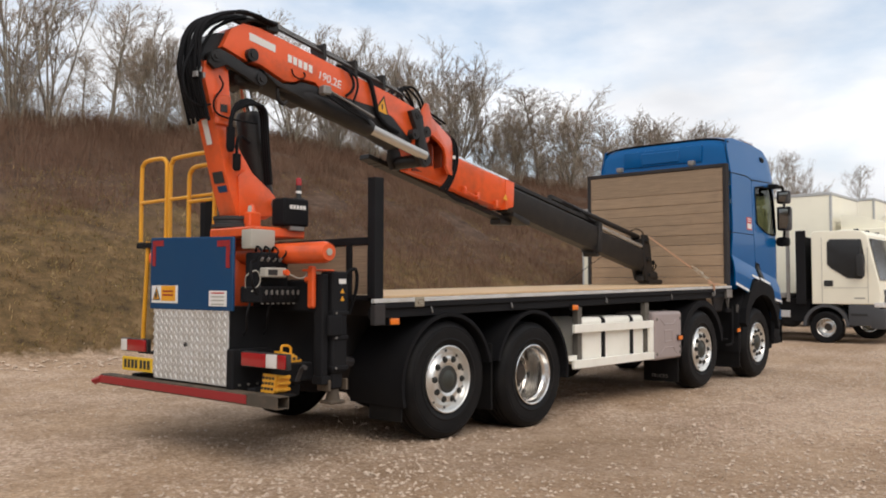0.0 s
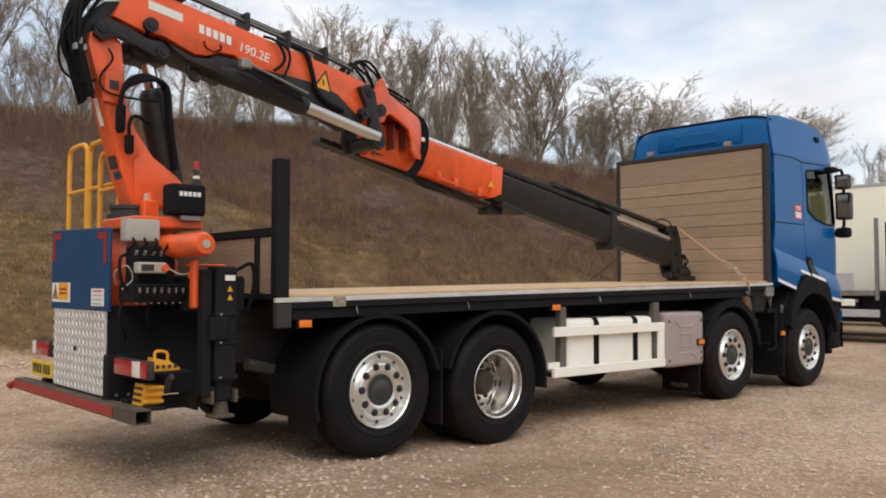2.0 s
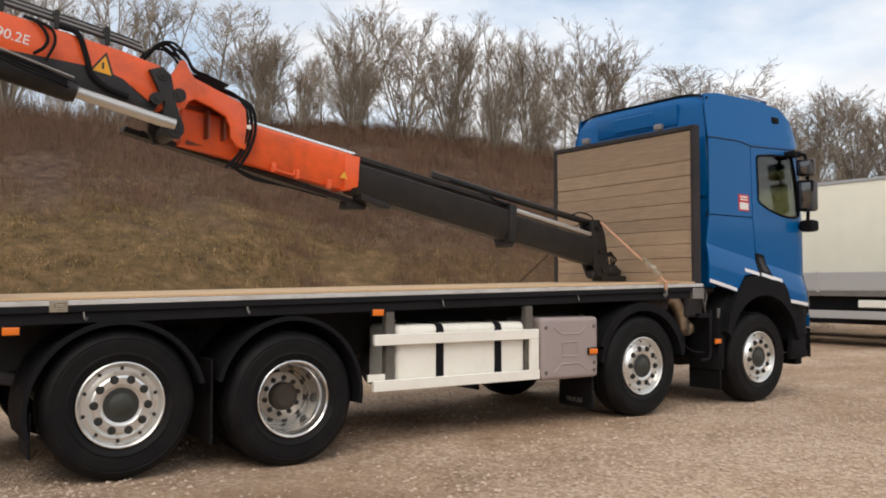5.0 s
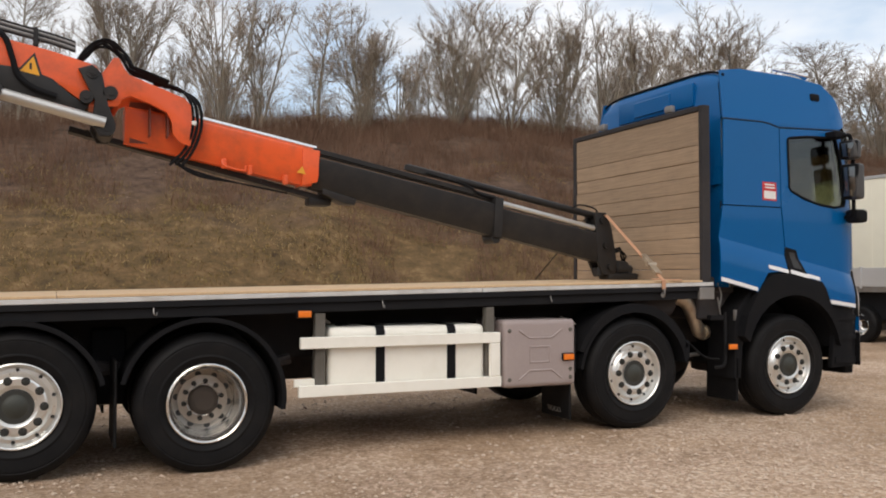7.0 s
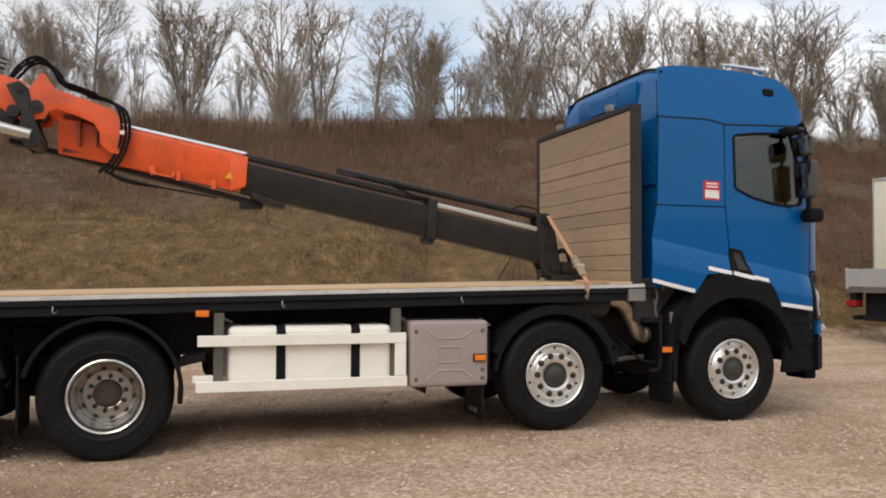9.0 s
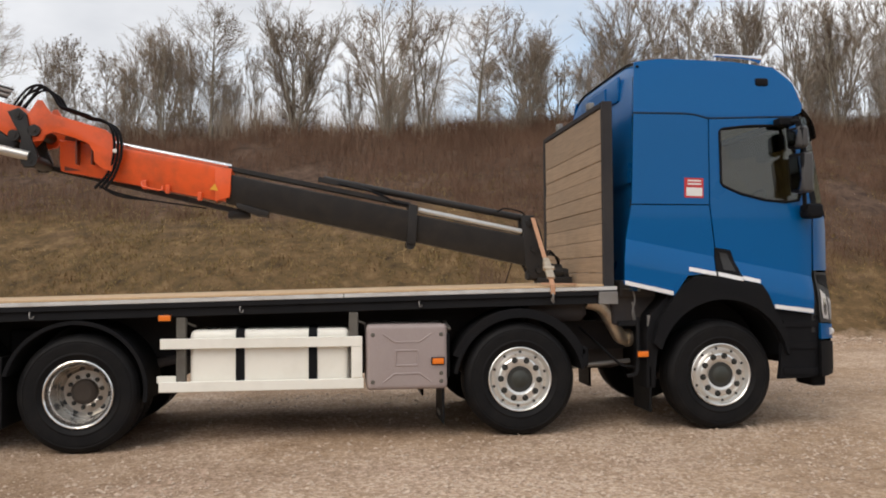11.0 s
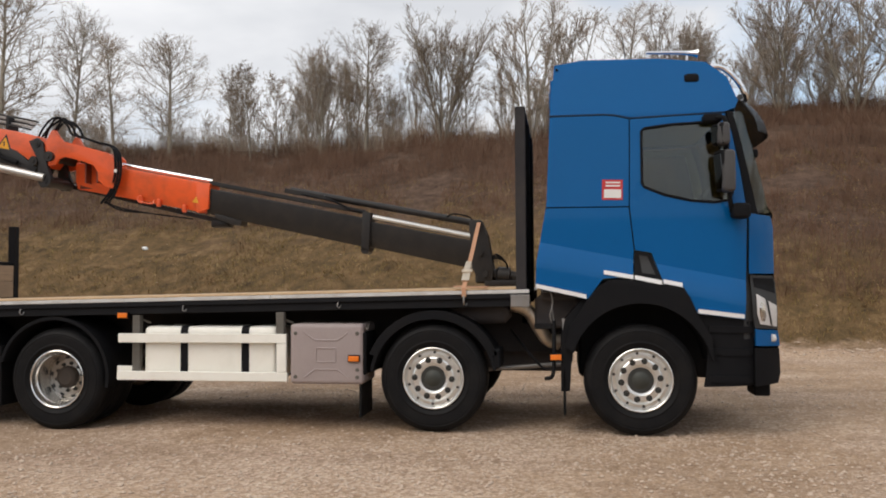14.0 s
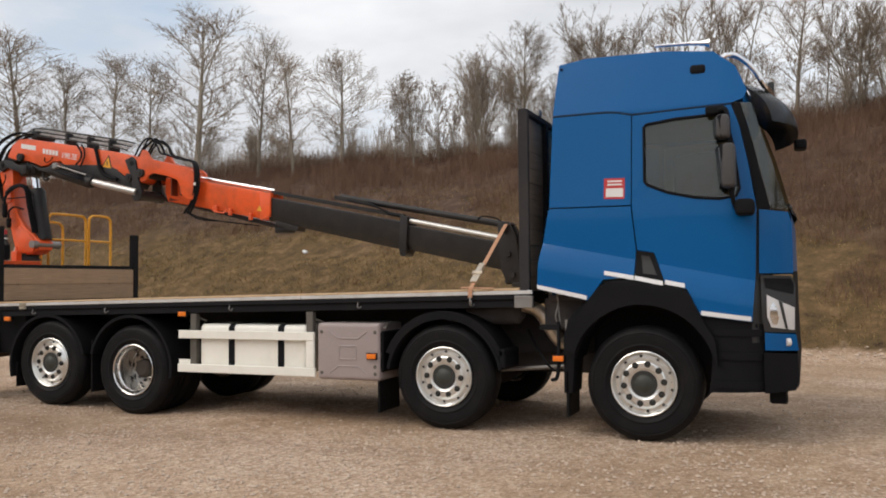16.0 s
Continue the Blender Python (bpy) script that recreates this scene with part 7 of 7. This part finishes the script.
def rail_loop(y0, y1, top, x=-0.57, low=1.72, mids=(2.08,)):
    bm = tube(bend([(x, y0, low), (x, y0, top - 0.12), (x, y0 + 0.03 * (1 if y1 > y0 else -1), top - 0.03), (x, y0 + 0.1 * (1 if y1 > y0 else -1), top),
                    (x, y1 - 0.1 * (1 if y1 > y0 else -1), top), (x, y1 - 0.03 * (1 if y1 > y0 else -1), top - 0.03), (x, y1, top - 0.12), (x, y1, low)], 5), 0.019, 10)
    for z in mids:
        add(bm, tube([(x, y0, z), (x, y1, z)], 0.016, 8))
    return bm


part("guard_rail", rail_loop(1.27, 0.84, 2.46), M_YELLOW, truck, "yellow tubular guard rail")
part("guard_rail", rail_loop(0.78, 0.1, 2.44), M_YELLOW, truck, "yellow tubular guard rail")
part("guard_rail", rail_loop(0.4, 0.02, 2.32, x=-0.62, mids=(2.03,)), M_YELLOW, truck, "yellow tubular guard rail")
part("platform", add(box((-0.6, 0.05, 1.66), (-0.1, 1.3, 1.71), 0.006), box((-0.2, 1.2, 1.66), (-0.14, 1.26, 1.2))), M_BLACK, truck)
part("ladder_bar", tube(bend([(-0.57, 1.14, 1.72), (-0.57, 1.16, 1.4), (-0.57, 1.195, 0.95), (-0.57, 1.2, 0.84)]), 0.02, 8), M_YELLOW, truck, "yellow ladder bar")
part("ladder_bar", tube([(-0.3, 1.16, 1.72), (-0.3, 1.12, 0.85)], 0.02, 8), M_YELLOW, truck)


# ---- loose things on and by the truck ----
def ratchet_strap():
    t = thing("ratchet_strap", "orange-brown ratchet strap tying the boom tip to the deck", "strap", (6.22, -1.26, 1.3))
    inv = Matrix.Translation((-6.22, 1.26, -1.3))

    def p(name, bm, mat, label=""):
        bm.transform(inv)
        return part(name, bm, mat, t, label)

    def band(a, b, w=0.05, th=0.006):
        a, b = Vector(a), Vector(b)
        d = (b - a).normalized()
        side = Vector((1, 0, 0))
        side = (side - d * side.dot(d)).normalized()
        up = side.cross(d) * th / 2
        bm = bmesh.new()
        vs = [bm.verts.new(q + side * sx * w / 2 + up * sz) for q in (a, b) for sx, sz in ((-1, -1), (1, -1), (1, 1), (-1, 1))]
        for f in ((0, 1, 2, 3), (7, 6, 5, 4), (0, 4, 5, 1), (1, 5, 6, 2), (2, 6, 7, 3), (3, 7, 4, 0)):
            bm.faces.new([vs[i] for i in f])
        return bm

    edge = (6.2, -1.262, 1.36)
    p("webbing", add(band((6.25, -0.3, 2.03), edge, 0.04), band(edge, (6.2, -1.264, 1.28), 0.04)), M_STRAP)
    p("webbing", add(band((6.25, 0.05, 2.03), (6.25, 1.12, 1.365), 0.016), band((6.25, -0.3, 2.03), (6.25, 0.05, 2.05))), M_HUB_BROWN)
    p("webbing_tail", add(band((6.2, -1.22, 1.372), (6.42, -1.24, 1.37), 0.045, 0.008), band((6.1, -1.24, 1.374), (6.2, -1.22, 1.378), 0.05)), M_STRAP)
    a, b = Vector((6.25, -0.3, 2.03)), Vector(edge)
    at = [a.lerp(b, k) + Vector((0, 0, 0.012)) for k in (0.7, 0.8, 0.92)]
    p("ratchet", add(band(at[0], at[2], 0.07, 0.022), add(tube([at[1] + Vector((-0.05, 0, 0.01)), at[1] + Vector((0.05, 0, 0.01))], 0.022, 10), band(at[1] + Vector((0, 0, 0.02)), at[0] + Vector((0, 0.02, 0.035)), 0.055, 0.016))), M_EXHAUST, "rusty steel ratchet")
    p("strap_hook", tube(bend([(6.2, -1.266, 1.29), (6.2, -1.272, 1.24), (6.2, -1.25, 1.21), (6.2, -1.23, 1.24)], 4), 0.009, 6), M_STEEL)


ratchet_strap()


def wheel_chock(x, y, z, turn, size, label):
    t = thing("wheel_chock", label, "wheel chock", (x, y, z), "yellow wheel chocks")
    t.matrix_basis = pose(x, y, z, 0, 0, turn) @ Matrix.Scale(size, 4)
    part("body", prism([(-0.1, 0.0), (0.1, 0.0), (0.1, 0.02), (0.02, 0.07), (-0.1, 0.1)], -0.06, 0.06, 0.006), M_YELLOW, t)
    part("handle", tube(bend([(-0.07, 0, 0.09), (-0.06, 0, 0.14), (0.02, 0, 0.13), (0.03, 0, 0.07)], 4), 0.011, 8), M_YELLOW, t)
    for k in range(4):
        part("grip_hole", box((-0.085 + k * 0.045, -0.064, 0.02), (-0.06 + k * 0.045, -0.06, 0.045)), M_INK, t)


wheel_chock(-0.74, -1.1, 0.766, 0, 0.85, "yellow plastic wheel chock lying behind the tail lamp")
part("chock_shelf", box((-0.91, -1.25, 0.54), (-0.78, -0.9, 0.558), 0.004), M_BLACK, bumper)


def stowed_chock(x, y, z):
    """A chock on its end: its holed tread looks back, its ribs out to the side."""
    t = thing("wheel_chock", "yellow plastic wheel chock standing on end on the rear bumper", "wheel chock", (x, y, z), "yellow wheel chocks")
    part("body", prism([(0.0, 0.0), (0.12, 0.0), (0.15, 0.11), (0.02, 0.13)], -0.075, 0.075, 0.008), M_YELLOW, t)
    for k in range(3):
        part("rib", box((0.01 + 0.012 * k, -0.1, 0.012 + k * 0.043), (0.135, -0.075, 0.034 + k * 0.043), 0.004), M_YELLOW, t)
    for i in range(4):
        for k in range(3):
            u = -0.064 + i * 0.036
            part("grip_hole", box((-0.002 + k * 0.006, u, 0.02 + k * 0.036), (0.012 + k * 0.006, u + 0.02, 0.038 + k * 0.036)), M_INK, t)


stowed_chock(-0.9, -1.07, 0.561)


# ---- parked white trucks at the far end of the yard; they face towards -y ----
def small_wheel(parent, x, y, r=0.4, flip=False):
    s = r / 0.505
    t = new("tyre", ME["tyre"])
    t.parent = parent
    t.matrix_basis = pose(x, y, r, 0, 0, -90) @ Matrix.Diagonal((s, s, s, 1))
    for n in ("rim", "hub"):
        o = new(n, ME["deep" if n == "rim" else "deep_hub"])
        o.parent = t


def cab_shell(parent, w, length, height, name="cab"):
    """A forward-control cab: x across (0 on the near side), y from the nose at 0 back to its length."""
    prof = [(0.02, 0.95), (0.0, 1.15), (0.04, 1.5), (0.28, height - 0.14), (0.42, height - 0.03), (0.6, height), (length - 0.05, height), (length, height - 0.06), (length, 0.95)]
    side = prism([(y, z) for y, z in prof], 0.0, w, 0.04, segments=3)
    side.transform(Matrix(((0, 1, 0, 0), (1, 0, 0, 0), (0, 0, 1, 0), (0, 0, 0, 1))))
    c = part(name, side, M_CREAM, parent)
    return c


def side_glass(parent, outline, x):
    bm = prism(outline, x - 0.008, x + 0.004)
    bm.transform(Matrix(((0, 1, 0, 0), (1, 0, 0, 0), (0, 0, 1, 0), (0, 0, 0, 1))))
    return part("window", bm, M_INK_GLASS, parent, "dark side window")


M_INK_GLASS = surface("dark_glass", (0.02, 0.022, 0.024), 0.06, var=0.1, spec=0.8)


def flatbed_lorry():
    t = thing("flatbed_lorry", "small cream-white dropside flatbed lorry parked in the yard", "lorry", (16.9, -0.55, 0))
    c = cab_shell(t, 2.1, 1.55, 2.72)
    c.location = (0, -0.07, 0)
    glass = side_glass(c, [(0.42, 2.48), (1.12, 2.5), (1.17, 2.44), (1.17, 1.92), (1.1, 1.83), (0.72, 1.58), (0.42, 1.56), (0.36, 1.62), (0.34, 2.0)], -0.004)
    part("window_seal", tube([(-0.006, y, z) for y, z in ((0.42, 2.48), (1.12, 2.5), (1.17, 2.44), (1.17, 1.92), (1.1, 1.83), (0.72, 1.58), (0.42, 1.56), (0.36, 1.62), (0.34, 2.0), (0.42, 2.48))], 0.012, 6), M_INK, glass)
    part("windscreen", quad_hull([[(x, 0.04 + 0.24 * k, 1.52 + 1.04 * k) for x in (0.06, 1.05, 2.04)] for k in (0, 0.5, 0.95)]), M_INK_GLASS, c).location = (0, -0.02, 0)
    part("door_seam", add(box((-0.006, 1.3, 1.0), (0.004, 1.31, 2.56)), add(box((-0.006, 0.27, 1.0), (0.004, 0.28, 2.3)), box((-0.006, 0.28, 1.34), (0.004, 1.3, 1.35)))), M_PALEBOX, c)
    part("door_handle", box((-0.02, 1.05, 1.38), (0.0, 1.26, 1.52), 0.01), M_INK, c)
    part("wheel_arch", arch_y(0.91, 0.53, 0, 180, -0.015, 0.5), M_GREYDARK, c, "dark grey plastic wheel arch")
    part("step_panel", box((0.0, 0.02, 0.45), (2.1, 0.72, 0.945), 0.03, 2), M_GREYDARK, c, "dark grey plastic step panel")
    part("step_recess", box((-0.01, 0.3, 0.68), (0.0, 0.66, 0.74), 0.004), M_INK, c)
    part("bumper", box((-0.01, -0.08, 0.38), (2.11, 0.25, 0.86), 0.06, 2), M_GREYDARK, c, "dark grey plastic bumper")
    part("headlamp", box((-0.015, -0.06, 0.88), (0.4, 0.16, 1.0), 0.03, 2), M_LAMP_WHITE, c)
    part("grille", box((0.3, -0.012, 1.0), (1.8, 0.01, 1.3), 0.004), M_GREYDARK, c)
    part("mirror", box((-0.25, 0.3, 1.62), (-0.12, 0.46, 2.12), 0.03, 2), M_INK, c)
    part("mirror_arm", tube([(0.0, 0.4, 2.4), (-0.18, 0.38, 2.38), (-0.18, 0.38, 2.05)], 0.015, 6), M_INK, c)
    for x in (0.15, 1.05, 1.95):
        part("roof_marker", box((x - 0.05, 0.5, 2.71), (x + 0.05, 0.6, 2.75), 0.01), M_INK, c)
    part("lettering_bar", box((-0.004, 0.35, 1.08), (0.002, 0.58, 1.115)), M_PALEBOX, c)
    small_wheel(t, -0.0, 1.16, 0.39)
    small_wheel(t, 0.0, 6.0, 0.4)
    part("chassis_rail", box((0.5, 1.0, 0.55), (0.62, 7.4, 0.85)), M_BLACK, t)
    part("chassis_rail", box((1.45, 1.0, 0.55), (1.57, 7.4, 0.85)), M_BLACK, t)
    part("bulkhead", add(box((0.0, 1.62, 0.95), (0.06, 1.85, 2.75), 0.005), box((0.06, 1.66, 1.0), (2.1, 1.78, 2.6), 0.01)), M_BLACK, t, "black bulkhead frame")
    part("end_post", box((-0.02, 2.0, 1.0), (0.04, 2.08, 2.85), 0.005), M_STEEL, t)
    part("bed", box((0.0, 2.1, 1.1), (2.1, 7.7, 1.22), 0.01), M_STEEL, t)
    part("underbody", box((0.25, 1.6, 0.5), (1.85, 7.4, 1.09), 0.02), M_BLACK, t)
    part("tool_box", box((0.02, 2.55, 0.86), (0.3, 3.35, 1.02), 0.02), M_WHITE, t, "white underbody tool box")
    for k in range(3):
        y0 = 2.55 + k * 1.7
        part("dropside", box((-0.03, y0, 1.23), (0.0, y0 + 1.65, 1.62), 0.006), M_ALUSIDE, t, "aluminium dropside panel")
        part("side_post", box((-0.045, y0 + 1.65, 1.18), (0.02, y0 + 1.7, 1.64), 0.004), M_ALUSIDE, t)
    part("tailboard", box((0.0, 7.67, 1.23), (2.1, 7.7, 1.62), 0.006), M_ALUSIDE, t)
    part("side_rail", box((-0.01, 2.0, 0.62), (0.03, 4.9, 0.79), 0.006), M_ALUSIDE, t, "aluminium side guard rail")
    part("side_rail", box((-0.01, 5.7, 0.5), (0.03, 7.2, 0.6), 0.006), M_BLACK, t)
    part("battery_tray", box((0.05, 2.5, 0.6), (0.5, 3.4, 0.95), 0.01), M_BLACK, t)
    lamp = part("tail_lamp", box((0.02, 7.45, 0.78), (0.25, 7.6, 1.1), 0.01), M_BLACK, t)
    part("lamp_lens", box((0.0, 7.42, 0.8), (0.2, 7.7, 0.93), 0.02, 2), M_LAMP_RED, lamp, "red lens")
    part("rear_bar", box((0.1, 7.5, 0.5), (2.0, 7.6, 0.6), 0.01), M_BLACK, t)
    return t


M_GREYDARK = surface("dark_grey_plastic", (0.06, 0.062, 0.068), 0.6, var=0.1)
M_ALUSIDE = surface("ribbed_aluminium", (0.5, 0.5, 0.5), 0.5, 0.3, var=0.08, scale=3)


def arch_y(yc, r, a0, a1, x0, x1):
    bm = arch(yc + 0.32, r, a0, a1, x0, x1, 0.07, 20, 0.42)
    bm.transform(Matrix(((0, 1, 0, 0), (1, 0, 0, 0), (0, 0, 1, 0), (0, 0, 0, 1))))
    return bm


def moved_prism(outline, x0, x1):
    bm = prism(outline, x0, x1, 0.008)
    bm.transform(Matrix(((0, 1, 0, 0), (1, 0, 0, 0), (0, 0, 1, 0), (0, 0, 0, 1))))
    return bm


def box_lorry(x, y, height, end, label):
    t = thing("box_lorry", label, "lorry", (x, y, 0), "parked white box lorries")
    body = part("box_body", box((0, 2.2, 1.05), (2.5, end, height), 0.03, 2), M_CREAM, t, "cream-white box body")
    for lo, hi in (((-0.02, 2.18, height - 0.06), (2.52, end + 0.02, height + 0.02)), ((-0.02, 2.18, 1.0), (2.52, end + 0.02, 1.08))):
        part("edge_trim", box(lo, hi, 0.01), M_ALUSIDE, body)
    for yy in (2.18, end - 0.04):
        part("corner_trim", box((-0.02, yy, 1.08), (0.04, yy + 0.06, height - 0.06), 0.008), M_ALUSIDE, body)
    for k in range(int(end - 3.2)):
        part("panel_seam", box((-0.0025, 3.2 + k, 1.1), (0.002, 3.206 + k, height - 0.08)), M_CREAM, body)
    c = cab_shell(t, 2.3, 2.05, 2.92)
    side_glass(c, [(0.6, 1.6), (0.55, 1.75), (0.8, 2.3), (1.4, 2.32), (1.46, 2.26), (1.46, 1.65), (1.2, 1.52)], -0.004)
    part("windscreen", quad_hull([[(x2, 0.03 + 0.36 * k, 1.45 + 1.1 * k) for x2 in (0.1, 1.15, 2.2)] for k in (0, 0.5, 0.95)]), M_INK_GLASS, c).location = (0, -0.012, 0)
    defl = quad_hull([[(x2, 0.5 + 1.5 * k, 2.9 + (height - 3.5) * math.sin(k * 1.5)) for x2 in (0.15, 0.5, 1.15, 1.8, 2.15)] for k in (0, 0.2, 0.4, 0.6, 0.8, 1.0)])
    part("air_deflector", defl, M_CREAM, c, "white roof air deflector")
    for x2 in (0.15, 2.1):
        part("deflector_side", moved_prism([(0.5, 2.89)] + [(0.5 + 1.5 * k, 2.9 + (height - 3.5) * math.sin(k * 1.5)) for k in (0.2, 0.4, 0.6, 0.8, 1.0)] + [(2.0, 2.89)], x2, x2 + 0.05), M_CREAM, c)
    part("bumper", box((-0.01, -0.06, 0.35), (2.31, 0.3, 0.8), 0.05, 2), M_GREYDARK, c)
    small_wheel(t, 0.0, 1.3, 0.45)
    small_wheel(t, 0.0, end - 2.6, 0.45)
    part("chassis", box((0.3, 1.0, 0.5), (2.2, end - 0.3, 1.0)), M_BLACK, t)
    part("side_rail", box((-0.01, 2.6, 0.5), (0.03, 5.4, 0.7), 0.006), M_ALUSIDE, t)
    return t


flatbed_lorry()
box_lorry(19.6, -0.95, 3.93, 10.02, "cream-white box lorry parked beside the flatbed lorry")
box_lorry(25.6, -0.5, 4.3, 7.6, "tall cream-white box lorry parked beyond another lorry")


# ---- litter on the bank ----
def litter(x, y, s):
    t = thing("litter", "crumpled white litter lying on the grass bank", "litter", (x, y, ground_height(x, y)), "white litter on the bank")
    bm = bmesh.new()
    bmesh.ops.create_icosphere(bm, subdivisions=2, radius=s)
    for v in bm.verts:
        v.co *= 1 + 0.5 * noise.noise(v.co * 14)
        v.co.z = v.co.z * 0.7 + s * 0.5
    part("wrapper", bm, M_LABEL, t)


litter(-4.3, 13.0, 0.08)
